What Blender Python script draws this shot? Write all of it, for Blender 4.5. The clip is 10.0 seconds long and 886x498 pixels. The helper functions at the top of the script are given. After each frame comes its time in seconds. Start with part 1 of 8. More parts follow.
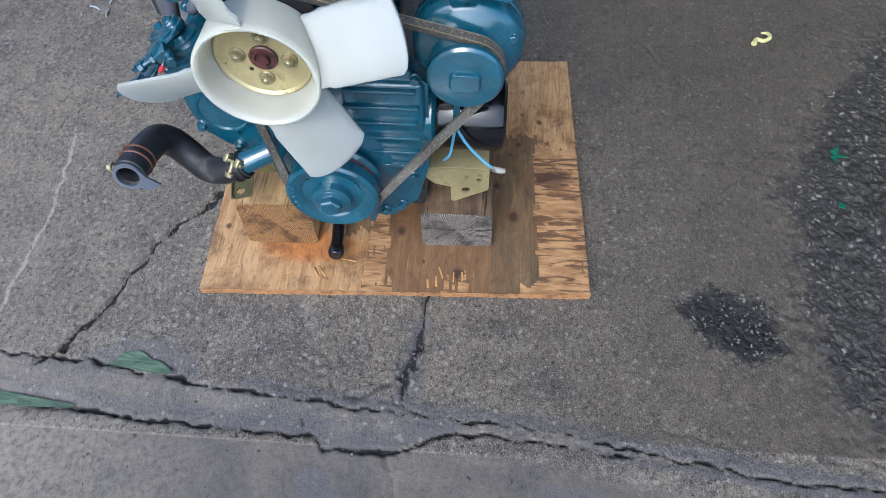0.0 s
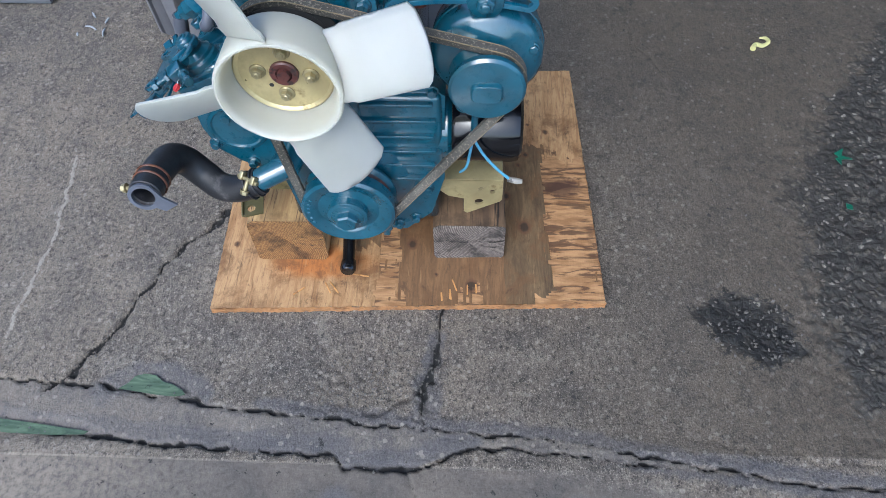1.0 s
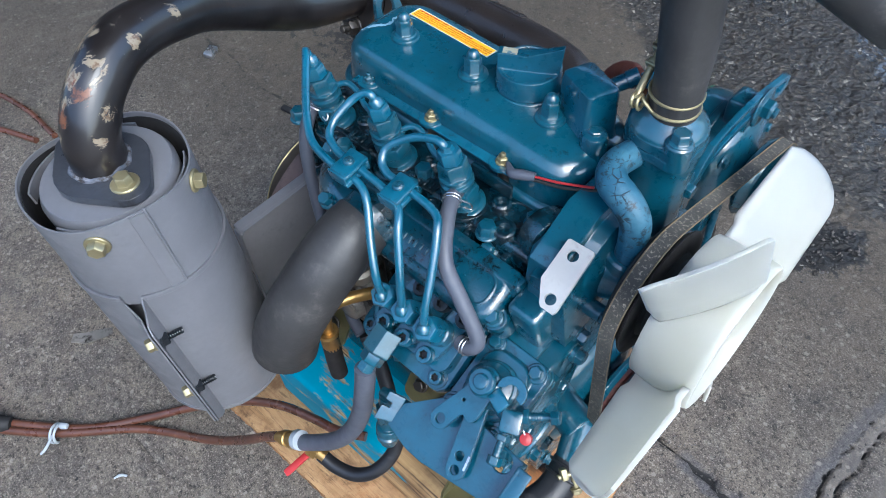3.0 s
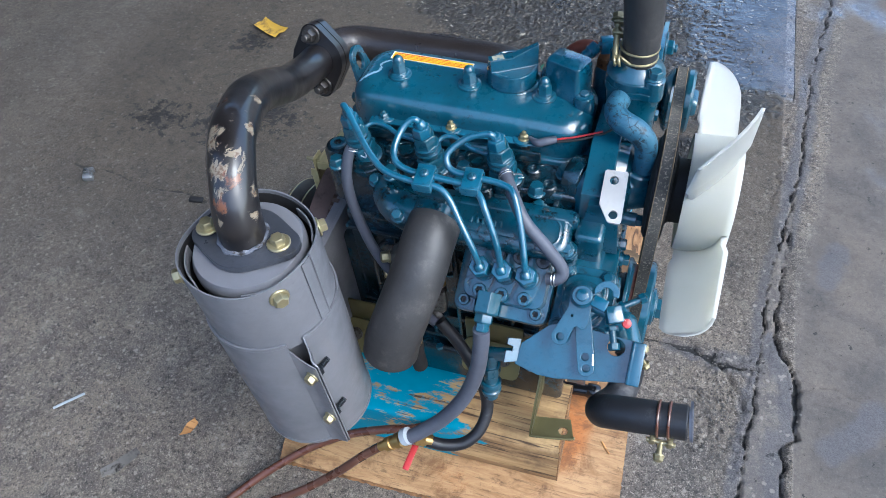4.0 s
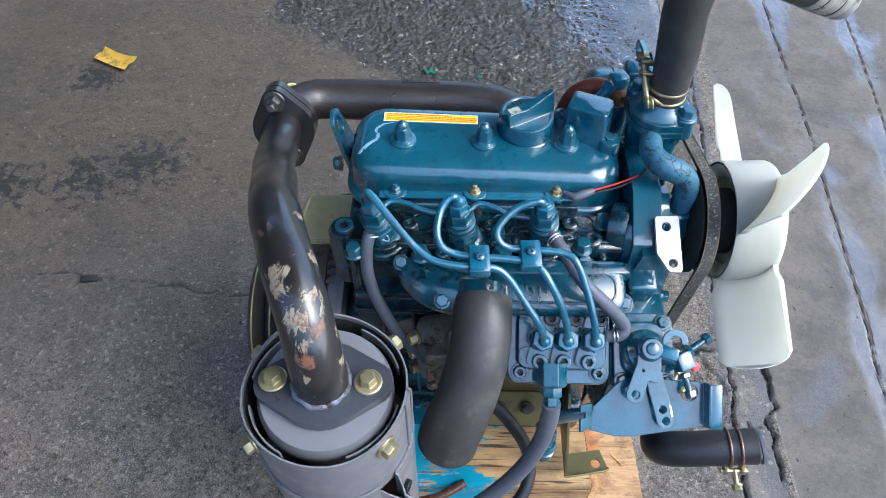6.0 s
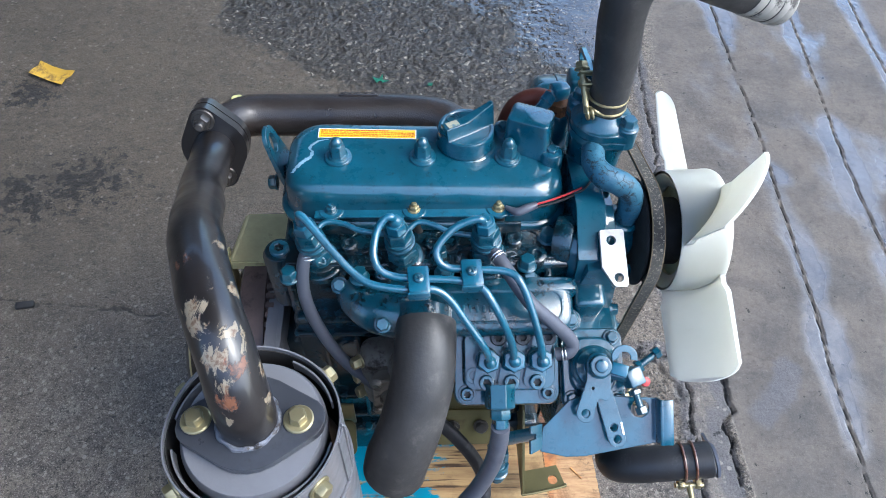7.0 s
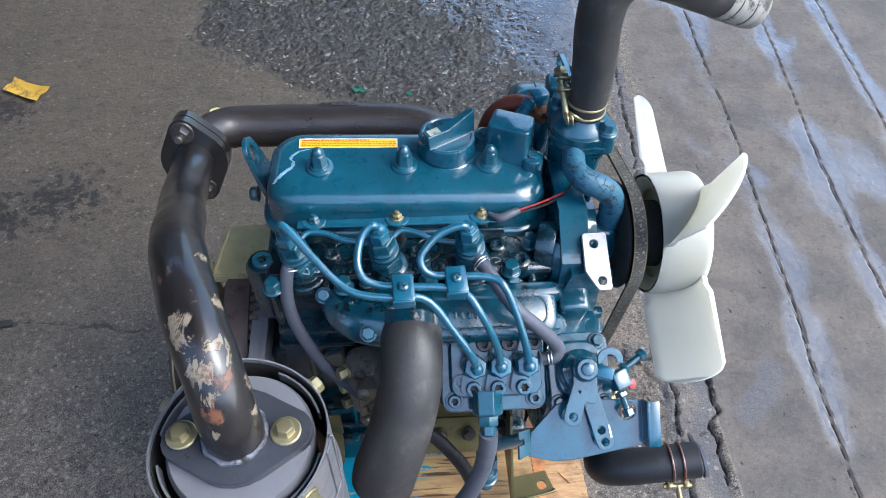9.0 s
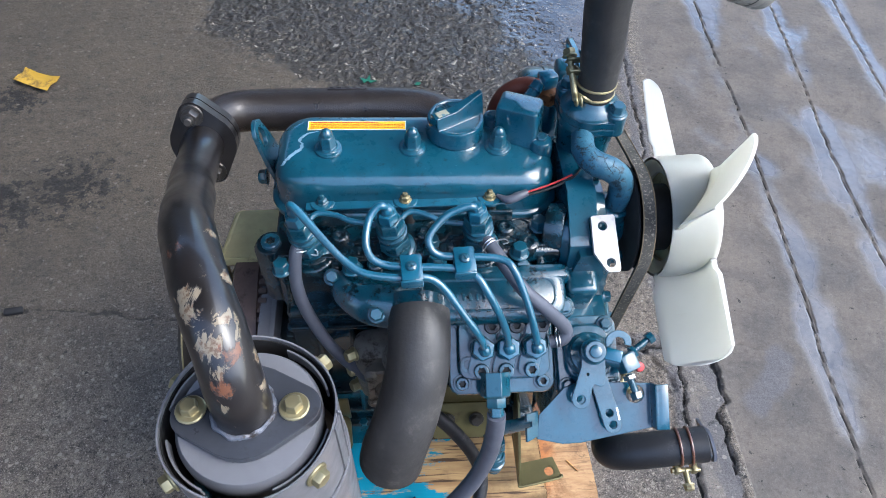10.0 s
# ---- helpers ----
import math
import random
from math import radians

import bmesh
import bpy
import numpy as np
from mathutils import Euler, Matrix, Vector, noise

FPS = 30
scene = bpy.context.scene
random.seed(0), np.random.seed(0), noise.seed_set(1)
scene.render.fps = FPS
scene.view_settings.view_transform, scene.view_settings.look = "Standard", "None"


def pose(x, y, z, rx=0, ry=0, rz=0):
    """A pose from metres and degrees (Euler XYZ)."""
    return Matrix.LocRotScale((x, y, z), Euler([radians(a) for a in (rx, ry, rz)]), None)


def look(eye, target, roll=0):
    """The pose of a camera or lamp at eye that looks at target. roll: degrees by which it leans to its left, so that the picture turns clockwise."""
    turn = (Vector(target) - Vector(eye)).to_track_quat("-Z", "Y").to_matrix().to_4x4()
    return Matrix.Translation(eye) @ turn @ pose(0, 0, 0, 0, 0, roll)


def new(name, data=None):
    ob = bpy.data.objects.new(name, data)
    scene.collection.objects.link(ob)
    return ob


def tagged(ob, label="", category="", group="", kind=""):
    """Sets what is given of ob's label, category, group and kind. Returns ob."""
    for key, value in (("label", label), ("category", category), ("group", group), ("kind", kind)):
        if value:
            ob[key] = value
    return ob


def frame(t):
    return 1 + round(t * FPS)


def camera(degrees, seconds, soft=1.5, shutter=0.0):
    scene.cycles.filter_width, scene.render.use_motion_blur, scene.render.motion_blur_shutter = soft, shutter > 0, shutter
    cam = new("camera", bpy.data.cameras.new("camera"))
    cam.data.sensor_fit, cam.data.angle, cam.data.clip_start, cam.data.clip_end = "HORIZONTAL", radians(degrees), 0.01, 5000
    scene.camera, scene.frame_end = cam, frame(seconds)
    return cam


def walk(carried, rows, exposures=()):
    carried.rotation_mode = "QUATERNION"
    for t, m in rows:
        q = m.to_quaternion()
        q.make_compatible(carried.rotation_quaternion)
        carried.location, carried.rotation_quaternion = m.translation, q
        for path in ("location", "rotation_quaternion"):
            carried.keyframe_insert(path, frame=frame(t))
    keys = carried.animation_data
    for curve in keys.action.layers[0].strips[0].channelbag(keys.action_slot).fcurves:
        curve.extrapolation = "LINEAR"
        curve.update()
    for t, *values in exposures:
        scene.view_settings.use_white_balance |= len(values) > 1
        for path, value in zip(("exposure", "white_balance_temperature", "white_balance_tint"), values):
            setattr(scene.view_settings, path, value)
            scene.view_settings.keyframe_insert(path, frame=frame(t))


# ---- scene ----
from mathutils.bvhtree import BVHTree

cam = camera(64.0, 10.0, soft=0.6)
PATH = [
    (0, (0.816, 0.234, 0.969), (-0.305, 0.123, -0.684), -1.8),
    (0.5, (0.826, 0.234, 0.964), (-0.286, 0.113, -0.694), -1.8),
    (1, (0.812, 0.192, 0.964), (-0.337, 0.118, -0.671), -1.8),
    (1.5, (0.781, 0.017, 0.979), (-0.405, 0.1, -0.628), -2.1),
    (2, (0.727, -0.151, 0.971), (-0.428, 0.149, -0.634), -4.1),
    (2.4, (0.597, -0.237, 0.929), (-0.509, 0.252, -0.664), -4.6),
    (2.5, (0.528, -0.252, 0.919), (-0.535, 0.304, -0.681), -4.9),
    (2.6, (0.477, -0.268, 0.922), (-0.559, 0.351, -0.672), -5.2),
    (2.8, (0.42, -0.293, 0.933), (-0.589, 0.428, -0.636), -5.1),
    (3, (0.349, -0.331, 0.947), (-0.557, 0.536, -0.611), -3.6),
    (3.2, (0.315, -0.399, 0.959), (-0.524, 0.566, -0.579), -3.8),
    (4.3, (0.174, -0.586, 1.054), (-0.24, 0.639, -0.472), -6.1),
    (4.5, (0.141, -0.55, 1.034), (-0.228, 0.656, -0.517), -5.2),
    (5, (0.045, -0.511, 1.05), (-0.184, 0.694, -0.53), -3.6),
    (5.5, (-0.046, -0.526, 1.074), (-0.163, 0.683, -0.515), -2.1),
    (6, (-0.017, -0.482, 1.066), (-0.055, 0.734, -0.521), -0.4),
    (6.2, (-0.002, -0.466, 1.054), (-0.013, 0.751, -0.533), 0.2),
    (7.5, (0.009, -0.452, 1.055), (0.087, 0.778, -0.52), 1.5),
    (8, (0.009, -0.45, 1.052), (0.105, 0.783, -0.52), 1.7),
    (8.5, (0.009, -0.452, 1.048), (0.113, 0.784, -0.521), 1.6),
    (9, (0.007, -0.455, 1.054), (0.113, 0.787, -0.51), 1.7),
    (9.5, (0.009, -0.457, 1.049), (0.108, 0.783, -0.517), 1.5),
    (10, (0.006, -0.466, 1.045), (0.09, 0.77, -0.525), 1.1),
]
walk(cam, [(t, look(eye, target, roll)) for t, eye, target, roll in PATH],
     exposures=[(0, 1.46, 5270, 4), (1.5, 1.44, 5270, 4), (2.5, 1.5, 5250, 3), (3.2, 1.72, 5280, 3), (4.3, 1.76, 5250, 4), (5.0, 1.86, 5340, 4), (6.0, 1.95, 5380, 4), (8.0, 1.92, 5420, 4), (10, 1.89, 5520, 6)])

# ---- world and light ----
SUN_EL, SUN_AZ = 48.0, 108.0
world = bpy.data.worlds.new("sky_world")
scene.world = world
world.use_nodes = True
wn, wl = world.node_tree.nodes, world.node_tree.links
wn.clear()
sky = wn.new("ShaderNodeTexSky")
sky.sky_type, sky.sun_disc = "NISHITA", False
sky.sun_elevation, sky.sun_rotation = radians(SUN_EL), radians(SUN_AZ)
sky.air_density, sky.dust_density, sky.ozone_density = 1.0, 4.0, 1.0
bg = wn.new("ShaderNodeBackground")
bg.inputs["Strength"].default_value = 0.15
wout = wn.new("ShaderNodeOutputWorld")
wl.new(sky.outputs[0], bg.inputs["Color"])
wl.new(bg.outputs[0], wout.inputs["Surface"])
sun_data = bpy.data.lights.new("sun", "SUN")
sun_data.energy, sun_data.angle, sun_data.color = 0.2, radians(24), (1.0, 0.98, 0.95)
sun = new("sun", sun_data)
_a, _e = radians(SUN_AZ), radians(SUN_EL)
sun.matrix_world = look((0, 0, 0), (-math.sin(_a) * math.cos(_e), -math.cos(_a) * math.cos(_e), -math.sin(_e))) 


# ---- materials ----
def lin(r, g, b):
    return tuple(((c / 255 + 0.055) / 1.055) ** 2.4 if c > 10 else c / 255 / 12.92 for c in (r, g, b)) + (1.0,)


class Mat:
    """A small node builder round one principled shader."""

    def __init__(self, name, rough=0.5, metal=0.0, coat=0.0):
        self.m = bpy.data.materials.new(name)
        self.m.use_nodes = True
        self.t = self.m.node_tree
        self.p = self.t.nodes["Principled BSDF"]
        self.set("Roughness", rough), self.set("Metallic", metal), self.set("Coat Weight", coat)
        self.set("Coat Roughness", 0.12)
        self.co = self.node("ShaderNodeTexCoord").outputs["Object"]
        self.height = None

    def node(self, kind):
        return self.t.nodes.new(kind)

    def link(self, a, b):
        if isinstance(a, (int, float)):
            b.default_value = a
        elif isinstance(a, tuple):
            b.default_value = a if len(a) == len(b.default_value) else a[:len(b.default_value)]
        else:
            self.t.links.new(a, b)

    def set(self, key, v):
        self.link(v, self.p.inputs[key])

    def stretch(self, sx, sy, sz, src=None):
        n = self.node("ShaderNodeMapping")
        n.inputs["Scale"].default_value = (sx, sy, sz)
        self.link(src or self.co, n.inputs["Vector"])
        return n.outputs[0]

    def noise(self, scale, detail=4.0, rough=0.55, vec=None, dist=0.0):
        n = self.node("ShaderNodeTexNoise")
        self.link(vec or self.co, n.inputs["Vector"])
        n.inputs["Scale"].default_value, n.inputs["Detail"].default_value = scale, detail
        n.inputs["Roughness"].default_value, n.inputs["Distortion"].default_value = rough, dist
        return n.outputs["Fac"]

    def voro(self, scale, feature="F1", vec=None, out="Distance"):
        n = self.node("ShaderNodeTexVoronoi")
        n.feature = feature
        self.link(vec or self.co, n.inputs["Vector"])
        n.inputs["Scale"].default_value = scale
        return n.outputs[out]

    def wave(self, scale, dist=2.0, vec=None, kind="RINGS", detail=2.0):
        n = self.node("ShaderNodeTexWave")
        n.wave_type = kind
        self.link(vec or self.co, n.inputs["Vector"])
        n.inputs["Scale"].default_value, n.inputs["Distortion"].default_value = scale, dist
        n.inputs["Detail"].default_value = detail
        return n.outputs["Fac"]

    def ramp(self, x, a, b, lo=0.0, hi=1.0):
        n = self.node("ShaderNodeMapRange")
        n.interpolation_type = "SMOOTHSTEP"
        self.link(x, n.inputs["Value"])
        for k, v in (("From Min", a), ("From Max", b), ("To Min", lo), ("To Max", hi)):
            n.inputs[k].default_value = v
        return n.outputs["Result"]

    def mix(self, f, a, b):
        n = self.node("ShaderNodeMix")
        n.data_type = "RGBA"
        self.link(f, n.inputs["Factor"]), self.link(a, n.inputs[6]), self.link(b, n.inputs[7])
        return n.outputs[2]

    def math(self, op, a, b=0.0):
        n = self.node("ShaderNodeMath")
        n.operation = op
        self.link(a, n.inputs[0]), self.link(b, n.inputs[1])
        return n.outputs[0]

    def attr(self, name):
        n = self.node("ShaderNodeAttribute")
        n.attribute_name = name
        return n.outputs["Fac"]

    def bump(self, h, strength=0.3, dist=0.002):
        n = self.node("ShaderNodeBump")
        n.inputs["Strength"].default_value, n.inputs["Distance"].default_value = strength, dist
        self.link(h, n.inputs["Height"])
        if self.height is not None:
            self.link(self.height, n.inputs["Normal"])
        self.height = n.outputs[0]
        self.set("Normal", self.height)

    def round_edges(self, radius=0.0012):
        n = self.node("ShaderNodeBevel")
        n.samples = 3
        n.inputs["Radius"].default_value = radius
        self.height = n.outputs[0]
        self.set("Normal", self.height)

    def color(self, c):
        self.set("Base Color", c)
        return self


def plain(name, rgb, rough=0.5, metal=0.0, coat=0.0, grain=120, vary=0.18, wear=None, bump=0.1, edge=0.0):
    """A paint, metal or rubber with grain at two scales, and worn spots where wear names their colour."""
    k = Mat(name, rough, metal, coat)
    if edge:
        k.round_edges(edge)
    dark = tuple(c * (1 - vary) for c in rgb[:3]) + (1.0,)
    lite = tuple(min(1.0, c * (1 + vary)) for c in rgb[:3]) + (1.0,)
    c = k.mix(k.ramp(k.noise(14, 5), 0.3, 0.7), dark, lite)
    c = k.mix(k.ramp(k.noise(grain, 3), 0.35, 0.75, 0.0, 0.5), c, dark)
    if wear:
        col, lo, hi, scale = wear
        c = k.mix(k.ramp(k.noise(scale, 8, 0.7), lo, hi), c, col)
    k.color(c)
    k.set("Roughness", k.ramp(k.noise(40, 4), 0.25, 0.75, max(0.03, rough - 0.1), min(1.0, rough + 0.12)))
    if bump:
        k.bump(k.noise(grain * 2.5, 4), bump, 0.001)
    return k.m


def paint(name, rgb, dirt, rough=0.32, grime=0.57, cast=0.07, spec=0.5):
    """Thick glossy engine paint over castings: slow tone, grime in spots, orange peel, speckled overspray."""
    k = Mat(name, rough, 0.0, 1.0)
    k.round_edges(0.0016)
    d, l = tuple(v * 0.80 for v in rgb[:3]) + (1.0,), tuple(v * 1.16 for v in rgb[:3]) + (1.0,)
    c = k.mix(k.ramp(k.noise(24, 5, 0.6), 0.32, 0.68), d, l)
    c = k.mix(k.ramp(k.noise(60, 8, 0.75), grime, grime + 0.13, 0, 0.85), c, dirt)
    c = k.mix(k.ramp(k.noise(300, 5, 0.75), 0.60, 0.70, 0, 0.5), c, dirt)
    chips = k.math("MULTIPLY", k.ramp(k.noise(190, 6, 0.72), 0.66, 0.70), k.ramp(k.noise(22, 4), 0.48, 0.6))
    c = k.mix(k.math("MULTIPLY", chips, 0.55), c, lin(104, 136, 148))
    k.color(c)
    k.set("Roughness", k.ramp(k.noise(55, 5, 0.7), 0.35, 0.7, rough - 0.05, rough + 0.2))
    spray = k.ramp(k.math("ADD", k.noise(19, 4), k.math("MULTIPLY", k.noise(900, 2), 0.45)), 0.68, 0.90, 0.008, 0.20)
    k.set("Coat Roughness", spray), k.set("Specular IOR Level", spec * 0.32), k.set("Coat IOR", 1.75)
    k.bump(k.noise(32, 3, 0.5), 0.07, 0.004), k.bump(k.noise(140, 4, 0.6), 0.10, 0.0016), k.bump(k.noise(520, 3, 0.6), cast, 0.0008)
    k.link(k.height, k.p.inputs["Coat Normal"])
    return k.m


BLUE = paint("blue_engine_paint", lin(23, 72, 89), lin(8, 27, 36), 0.3)
# grime spots, over a base darkened to paint in shade among the castings
GRIMY_SHADED = paint("grimy_shaded_blue_casting", lin(11, 44, 56), lin(3, 10, 14), 0.36, 0.44, 0.4, 0.25)
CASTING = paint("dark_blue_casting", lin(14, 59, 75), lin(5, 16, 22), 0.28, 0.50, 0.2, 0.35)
BLUE_PIPE = paint("blue_pipe_paint", lin(28, 84, 106), lin(14, 44, 58), 0.28)
k = Mat("cracked_blue_paint_on_rubber", 0.5)
k.round_edges(0.001)
crumble = k.noise(26, 7, 0.7)
c = k.mix(k.ramp(crumble, 0.35, 0.7), lin(34, 80, 104), lin(70, 112, 130))
split = k.math("ADD", k.voro(120, "DISTANCE_TO_EDGE", k.stretch(1.0, 0.7, 1.3)), k.math("MULTIPLY", k.math("SUBTRACT", k.noise(90, 5, 0.7), 0.5), 0.25))
flaked = k.math("MULTIPLY", k.ramp(split, 0.05, 0.01, 0, 0.8), k.ramp(k.noise(60, 6, 0.7), 0.50, 0.60))
c = k.mix(flaked, c, lin(16, 20, 24))
c = k.mix(k.ramp(k.noise(80, 8, 0.78), 0.53, 0.62, 0, 0.9), c, lin(18, 30, 38))
k.color(c)
k.bump(flaked, 0.6, -0.0015), k.bump(k.noise(300, 3), 0.2, 0.001)
CRACKED = k.m
BLUE_PLATE = paint("light_blue_plate_paint", lin(22, 71, 90), lin(10, 34, 45), 0.28)
FAN = Mat("white_fan_plastic", 0.38)
_c = FAN.mix(FAN.ramp(FAN.noise(9, 4), 0.3, 0.75), lin(172, 171, 159), lin(164, 162, 149))
FAN.color(FAN.mix(FAN.ramp(FAN.noise(70, 6, 0.7), 0.62, 0.8, 0, 0.5), _c, lin(160, 155, 140)))
FAN.set("Subsurface Weight", 1.0), FAN.set("Subsurface Radius", (1.0, 0.97, 0.85)), FAN.set("Subsurface Scale", 0.03)
FAN.bump(FAN.noise(220, 3), 0.05, 0.001)
FAN = FAN.m
RUBBER = plain("black_rubber", lin(32, 32, 35), 0.46, 0, 0, 180, 0.3, (lin(104, 101, 100), 0.56, 0.80, 22), 0.2)
RUBBER_DUSTY = plain("dusty_black_rubber", lin(52, 51, 51), 0.52, 0, 0, 90, 0.3, (lin(96, 92, 88), 0.52, 0.76, 24), 0.25)
GREY_HOSE = plain("grey_blue_hose_rubber", lin(80, 83, 93), 0.5, 0, 0, 160, 0.14, (lin(60, 61, 68), 0.62, 0.75, 30), 0.1)
GREY_PAINT = plain("grey_muffler_paint", lin(105, 105, 109), 0.40, 0.0, 0.2, 150, 0.09, (lin(84, 86, 90), 0.60, 0.74, 16), 0.12, 0.001)
FLANGE = plain("dark_grey_flange_paint", lin(56, 58, 64), 0.36, 0, 0.3, 160, 0.2, (lin(34, 32, 32), 0.58, 0.72, 30), 0.15, 0.0015)
WELD = plain("grey_painted_weld", lin(92, 94, 102), 0.5, 0.1, 0.0, 260, 0.4, (lin(50, 44, 40), 0.50, 0.62, 120), 0.5)
GREY_DARK = plain("dark_grey_plate_paint", lin(92, 94, 100), 0.45, 0.0, 0.1, 150, 0.15, None, 0.12)
BLACK_GLOSS = plain("gloss_black_enamel", (0.006, 0.006, 0.007, 1), 0.08, 0, 0.15, 160, 0.2, None, 0.02)
FILTER_BLACK = plain("gloss_black_filter_paint", (0.003, 0.003, 0.004, 1), 0.14, 0, 0.0, 160, 0.2, None, 0.01)
BLACK = plain("matt_black", (0.012, 0.011, 0.011, 1), 0.7, 0, 0, 100, 0.2, None, 0.1)
# near-black for screw socket holes and the ring round each injector foot
RECESS_BLACK = plain("near_black_recess", (0.004, 0.004, 0.005, 1), 0.5, 0, 0, 100, 0.2, None, 0.1)
ZINC = plain("yellow_zinc_plate", lin(182, 168, 124), 0.36, 0.6, 0, 120, 0.2, (lin(120, 100, 60), 0.58, 0.72, 26), 0.1)
OLIVE = plain("olive_zinc_bracket", lin(112, 105, 70), 0.42, 0.5, 0, 110, 0.22, (lin(84, 74, 50), 0.55, 0.72, 22), 0.12)
BOLT_ZINC = plain("gold_zinc_bolt", lin(156, 146, 112), 0.36, 0.7, 0, 200, 0.15, None, 0.05, 0.0009)
STEEL = plain("bright_steel", lin(198, 200, 202), 0.28, 0.9, 0, 150, 0.12, (lin(120, 115, 105), 0.66, 0.8, 30), 0.08)
STEEL_DARK = plain("dark_steel", lin(88, 84, 80), 0.4, 0.8, 0, 140, 0.2, (lin(80, 50, 32), 0.6, 0.75, 26), 0.15)
GUARD = plain("dusty_yellow_zinc_sheet", lin(172, 160, 116), 0.45, 0.3, 0, 120, 0.2, (lin(112, 98, 66), 0.54, 0.68, 30), 0.15)
IRON = plain("rusty_flywheel_iron", lin(84, 68, 61), 0.5, 0.2, 0, 140, 0.25, (lin(54, 38, 32), 0.52, 0.66, 40), 0.2)
ALU = plain("cast_aluminium", lin(128, 123, 116), 0.55, 0.5, 0, 110, 0.3, (lin(44, 38, 32), 0.48, 0.64, 42), 0.5)
RUST_HUB = plain("rusty_shaft_end", lin(78, 40, 36), 0.5, 0.2, 0.2, 120, 0.3, (lin(40, 26, 24), 0.5, 0.6, 120), 0.3)
BRASS = plain("brass", lin(170, 138, 84), 0.35, 0.85, 0, 150, 0.15, (lin(120, 84, 40), 0.6, 0.75, 40), 0.06)
SENSOR = plain("tarnished_copper", lin(134, 92, 60), 0.35, 0.6, 0, 150, 0.3, (lin(70, 44, 28), 0.5, 0.62, 60), 0.2)
RED = plain("red_plastic", lin(164, 44, 46), 0.4, 0, 0, 150, 0.12, None, 0.05)
RED_HOSE = plain("rust_red_rubber", lin(106, 52, 36), 0.5, 0, 0.1, 120, 0.2, (lin(50, 28, 24), 0.6, 0.75, 26), 0.1)
BELT = plain("worn_belt_rubber", lin(74, 71, 65), 0.8, 0, 0, 500, 0.45, (lin(138, 130, 114), 0.53, 0.64, 380), 0.5)
BELT_EDGE = plain("belt_edge_cord", lin(112, 96, 72), 0.8, 0, 0, 260, 0.25, None, 0.2)
COPPER = plain("brown_fuel_tube_plastic", lin(88, 56, 42), 0.3, 0, 0.2, 90, 0.2, (lin(150, 112, 84), 0.6, 0.75, 14), 0.05)
WHITE = plain("white_tie_plastic", lin(158, 164, 170), 0.4, 0, 0, 160, 0.08, None, 0.05)
PALE_BLUE = plain("pale_blue_wire_sleeve", lin(88, 146, 176), 0.45, 0, 0, 160, 0.1, None, 0.05)
CARD = plain("dull_yellow_card", lin(188, 150, 50), 0.6, 0, 0, 60, 0.3, (lin(112, 88, 46), 0.47, 0.64, 26), 0.4)
LABEL = plain("yellow_sticker", lin(246, 186, 26), 0.42, 0, 0, 160, 0.06, None, 0.03)
LABEL_INK = plain("sticker_ink", lin(190, 110, 20), 0.5, 0, 0, 160, 0.06, None, 0.0)
SCUFF = plain("scuffed_pale_blue_paint", lin(118, 150, 168), 0.55, 0, 0, 200, 0.25, None, 0.1)
DARK_SCREW = plain("oily_black_screw", (0.010, 0.013, 0.017, 1), 0.3, 0.4, 0.4, 200, 0.25, None, 0.1)
WORN_PAPER = plain("worn_cream_paper", lin(150, 146, 124), 0.7, 0, 0, 150, 0.2, (lin(70, 100, 112), 0.50, 0.58, 150), 0.2)
PAPER = plain("white_paper", lin(205, 204, 200), 0.8, 0, 0, 120, 0.08, None, 0.1)
BARE = plain("bare_matt_steel", lin(172, 170, 167), 0.5, 0.25, 0, 150, 0.08, (lin(150, 146, 140), 0.6, 0.75, 40), 0.05)
TAPE = plain("scuffed_grey_tape", lin(150, 146, 138), 0.6, 0, 0, 120, 0.2, (lin(70, 66, 62), 0.5, 0.62, 60), 0.2)

# exhaust: black iron, chipped, with rust and bare grey
k = Mat("black_exhaust_iron", 0.34, 0.0, 0.6)
c = k.mix(k.ramp(k.noise(16, 5), 0.3, 0.7), lin(16, 14, 14), lin(30, 26, 25))
ragged = k.noise(52, 10, 0.72, k.stretch(1.5, 0.7, 1.0), 0.8)
fleck = k.ramp(k.math("ADD", k.noise(120, 8, 0.72, dist=0.4), k.math("MULTIPLY", k.attr("worn"), 0.05)), 0.70, 0.72)
torn_edge = k.math("MULTIPLY", k.math("SUBTRACT", ragged, 0.5), 3.4)
bare = k.ramp(k.math("ADD", k.attr("bared"), torn_edge), 0.80, 0.92)
rusty = k.ramp(k.math("ADD", k.attr("rusty"), torn_edge), 0.74, 0.92)
chip = k.math("MAXIMUM", k.math("MAXIMUM", k.math("MULTIPLY", fleck, 0.8), bare), rusty)
c = k.mix(k.math("MULTIPLY", fleck, 0.7), c, lin(104, 92, 80))
c = k.mix(bare, c, k.mix(k.ramp(k.noise(160, 6, 0.7), 0.48, 0.62), lin(128, 116, 96), lin(92, 70, 50)))
c = k.mix(rusty, c, k.mix(k.ramp(k.noise(200, 6, 0.7), 0.45, 0.6), lin(106, 66, 42), lin(64, 42, 32)))
k.color(c)
k.set("Roughness", k.math("ADD", k.ramp(k.noise(30, 4), 0.3, 0.7, 0.30, 0.48), k.math("MULTIPLY", chip, 0.3)))
k.bump(k.noise(180, 4), 0.14, 0.001), k.bump(chip, 0.5, -0.0006)
EXHAUST = k.m
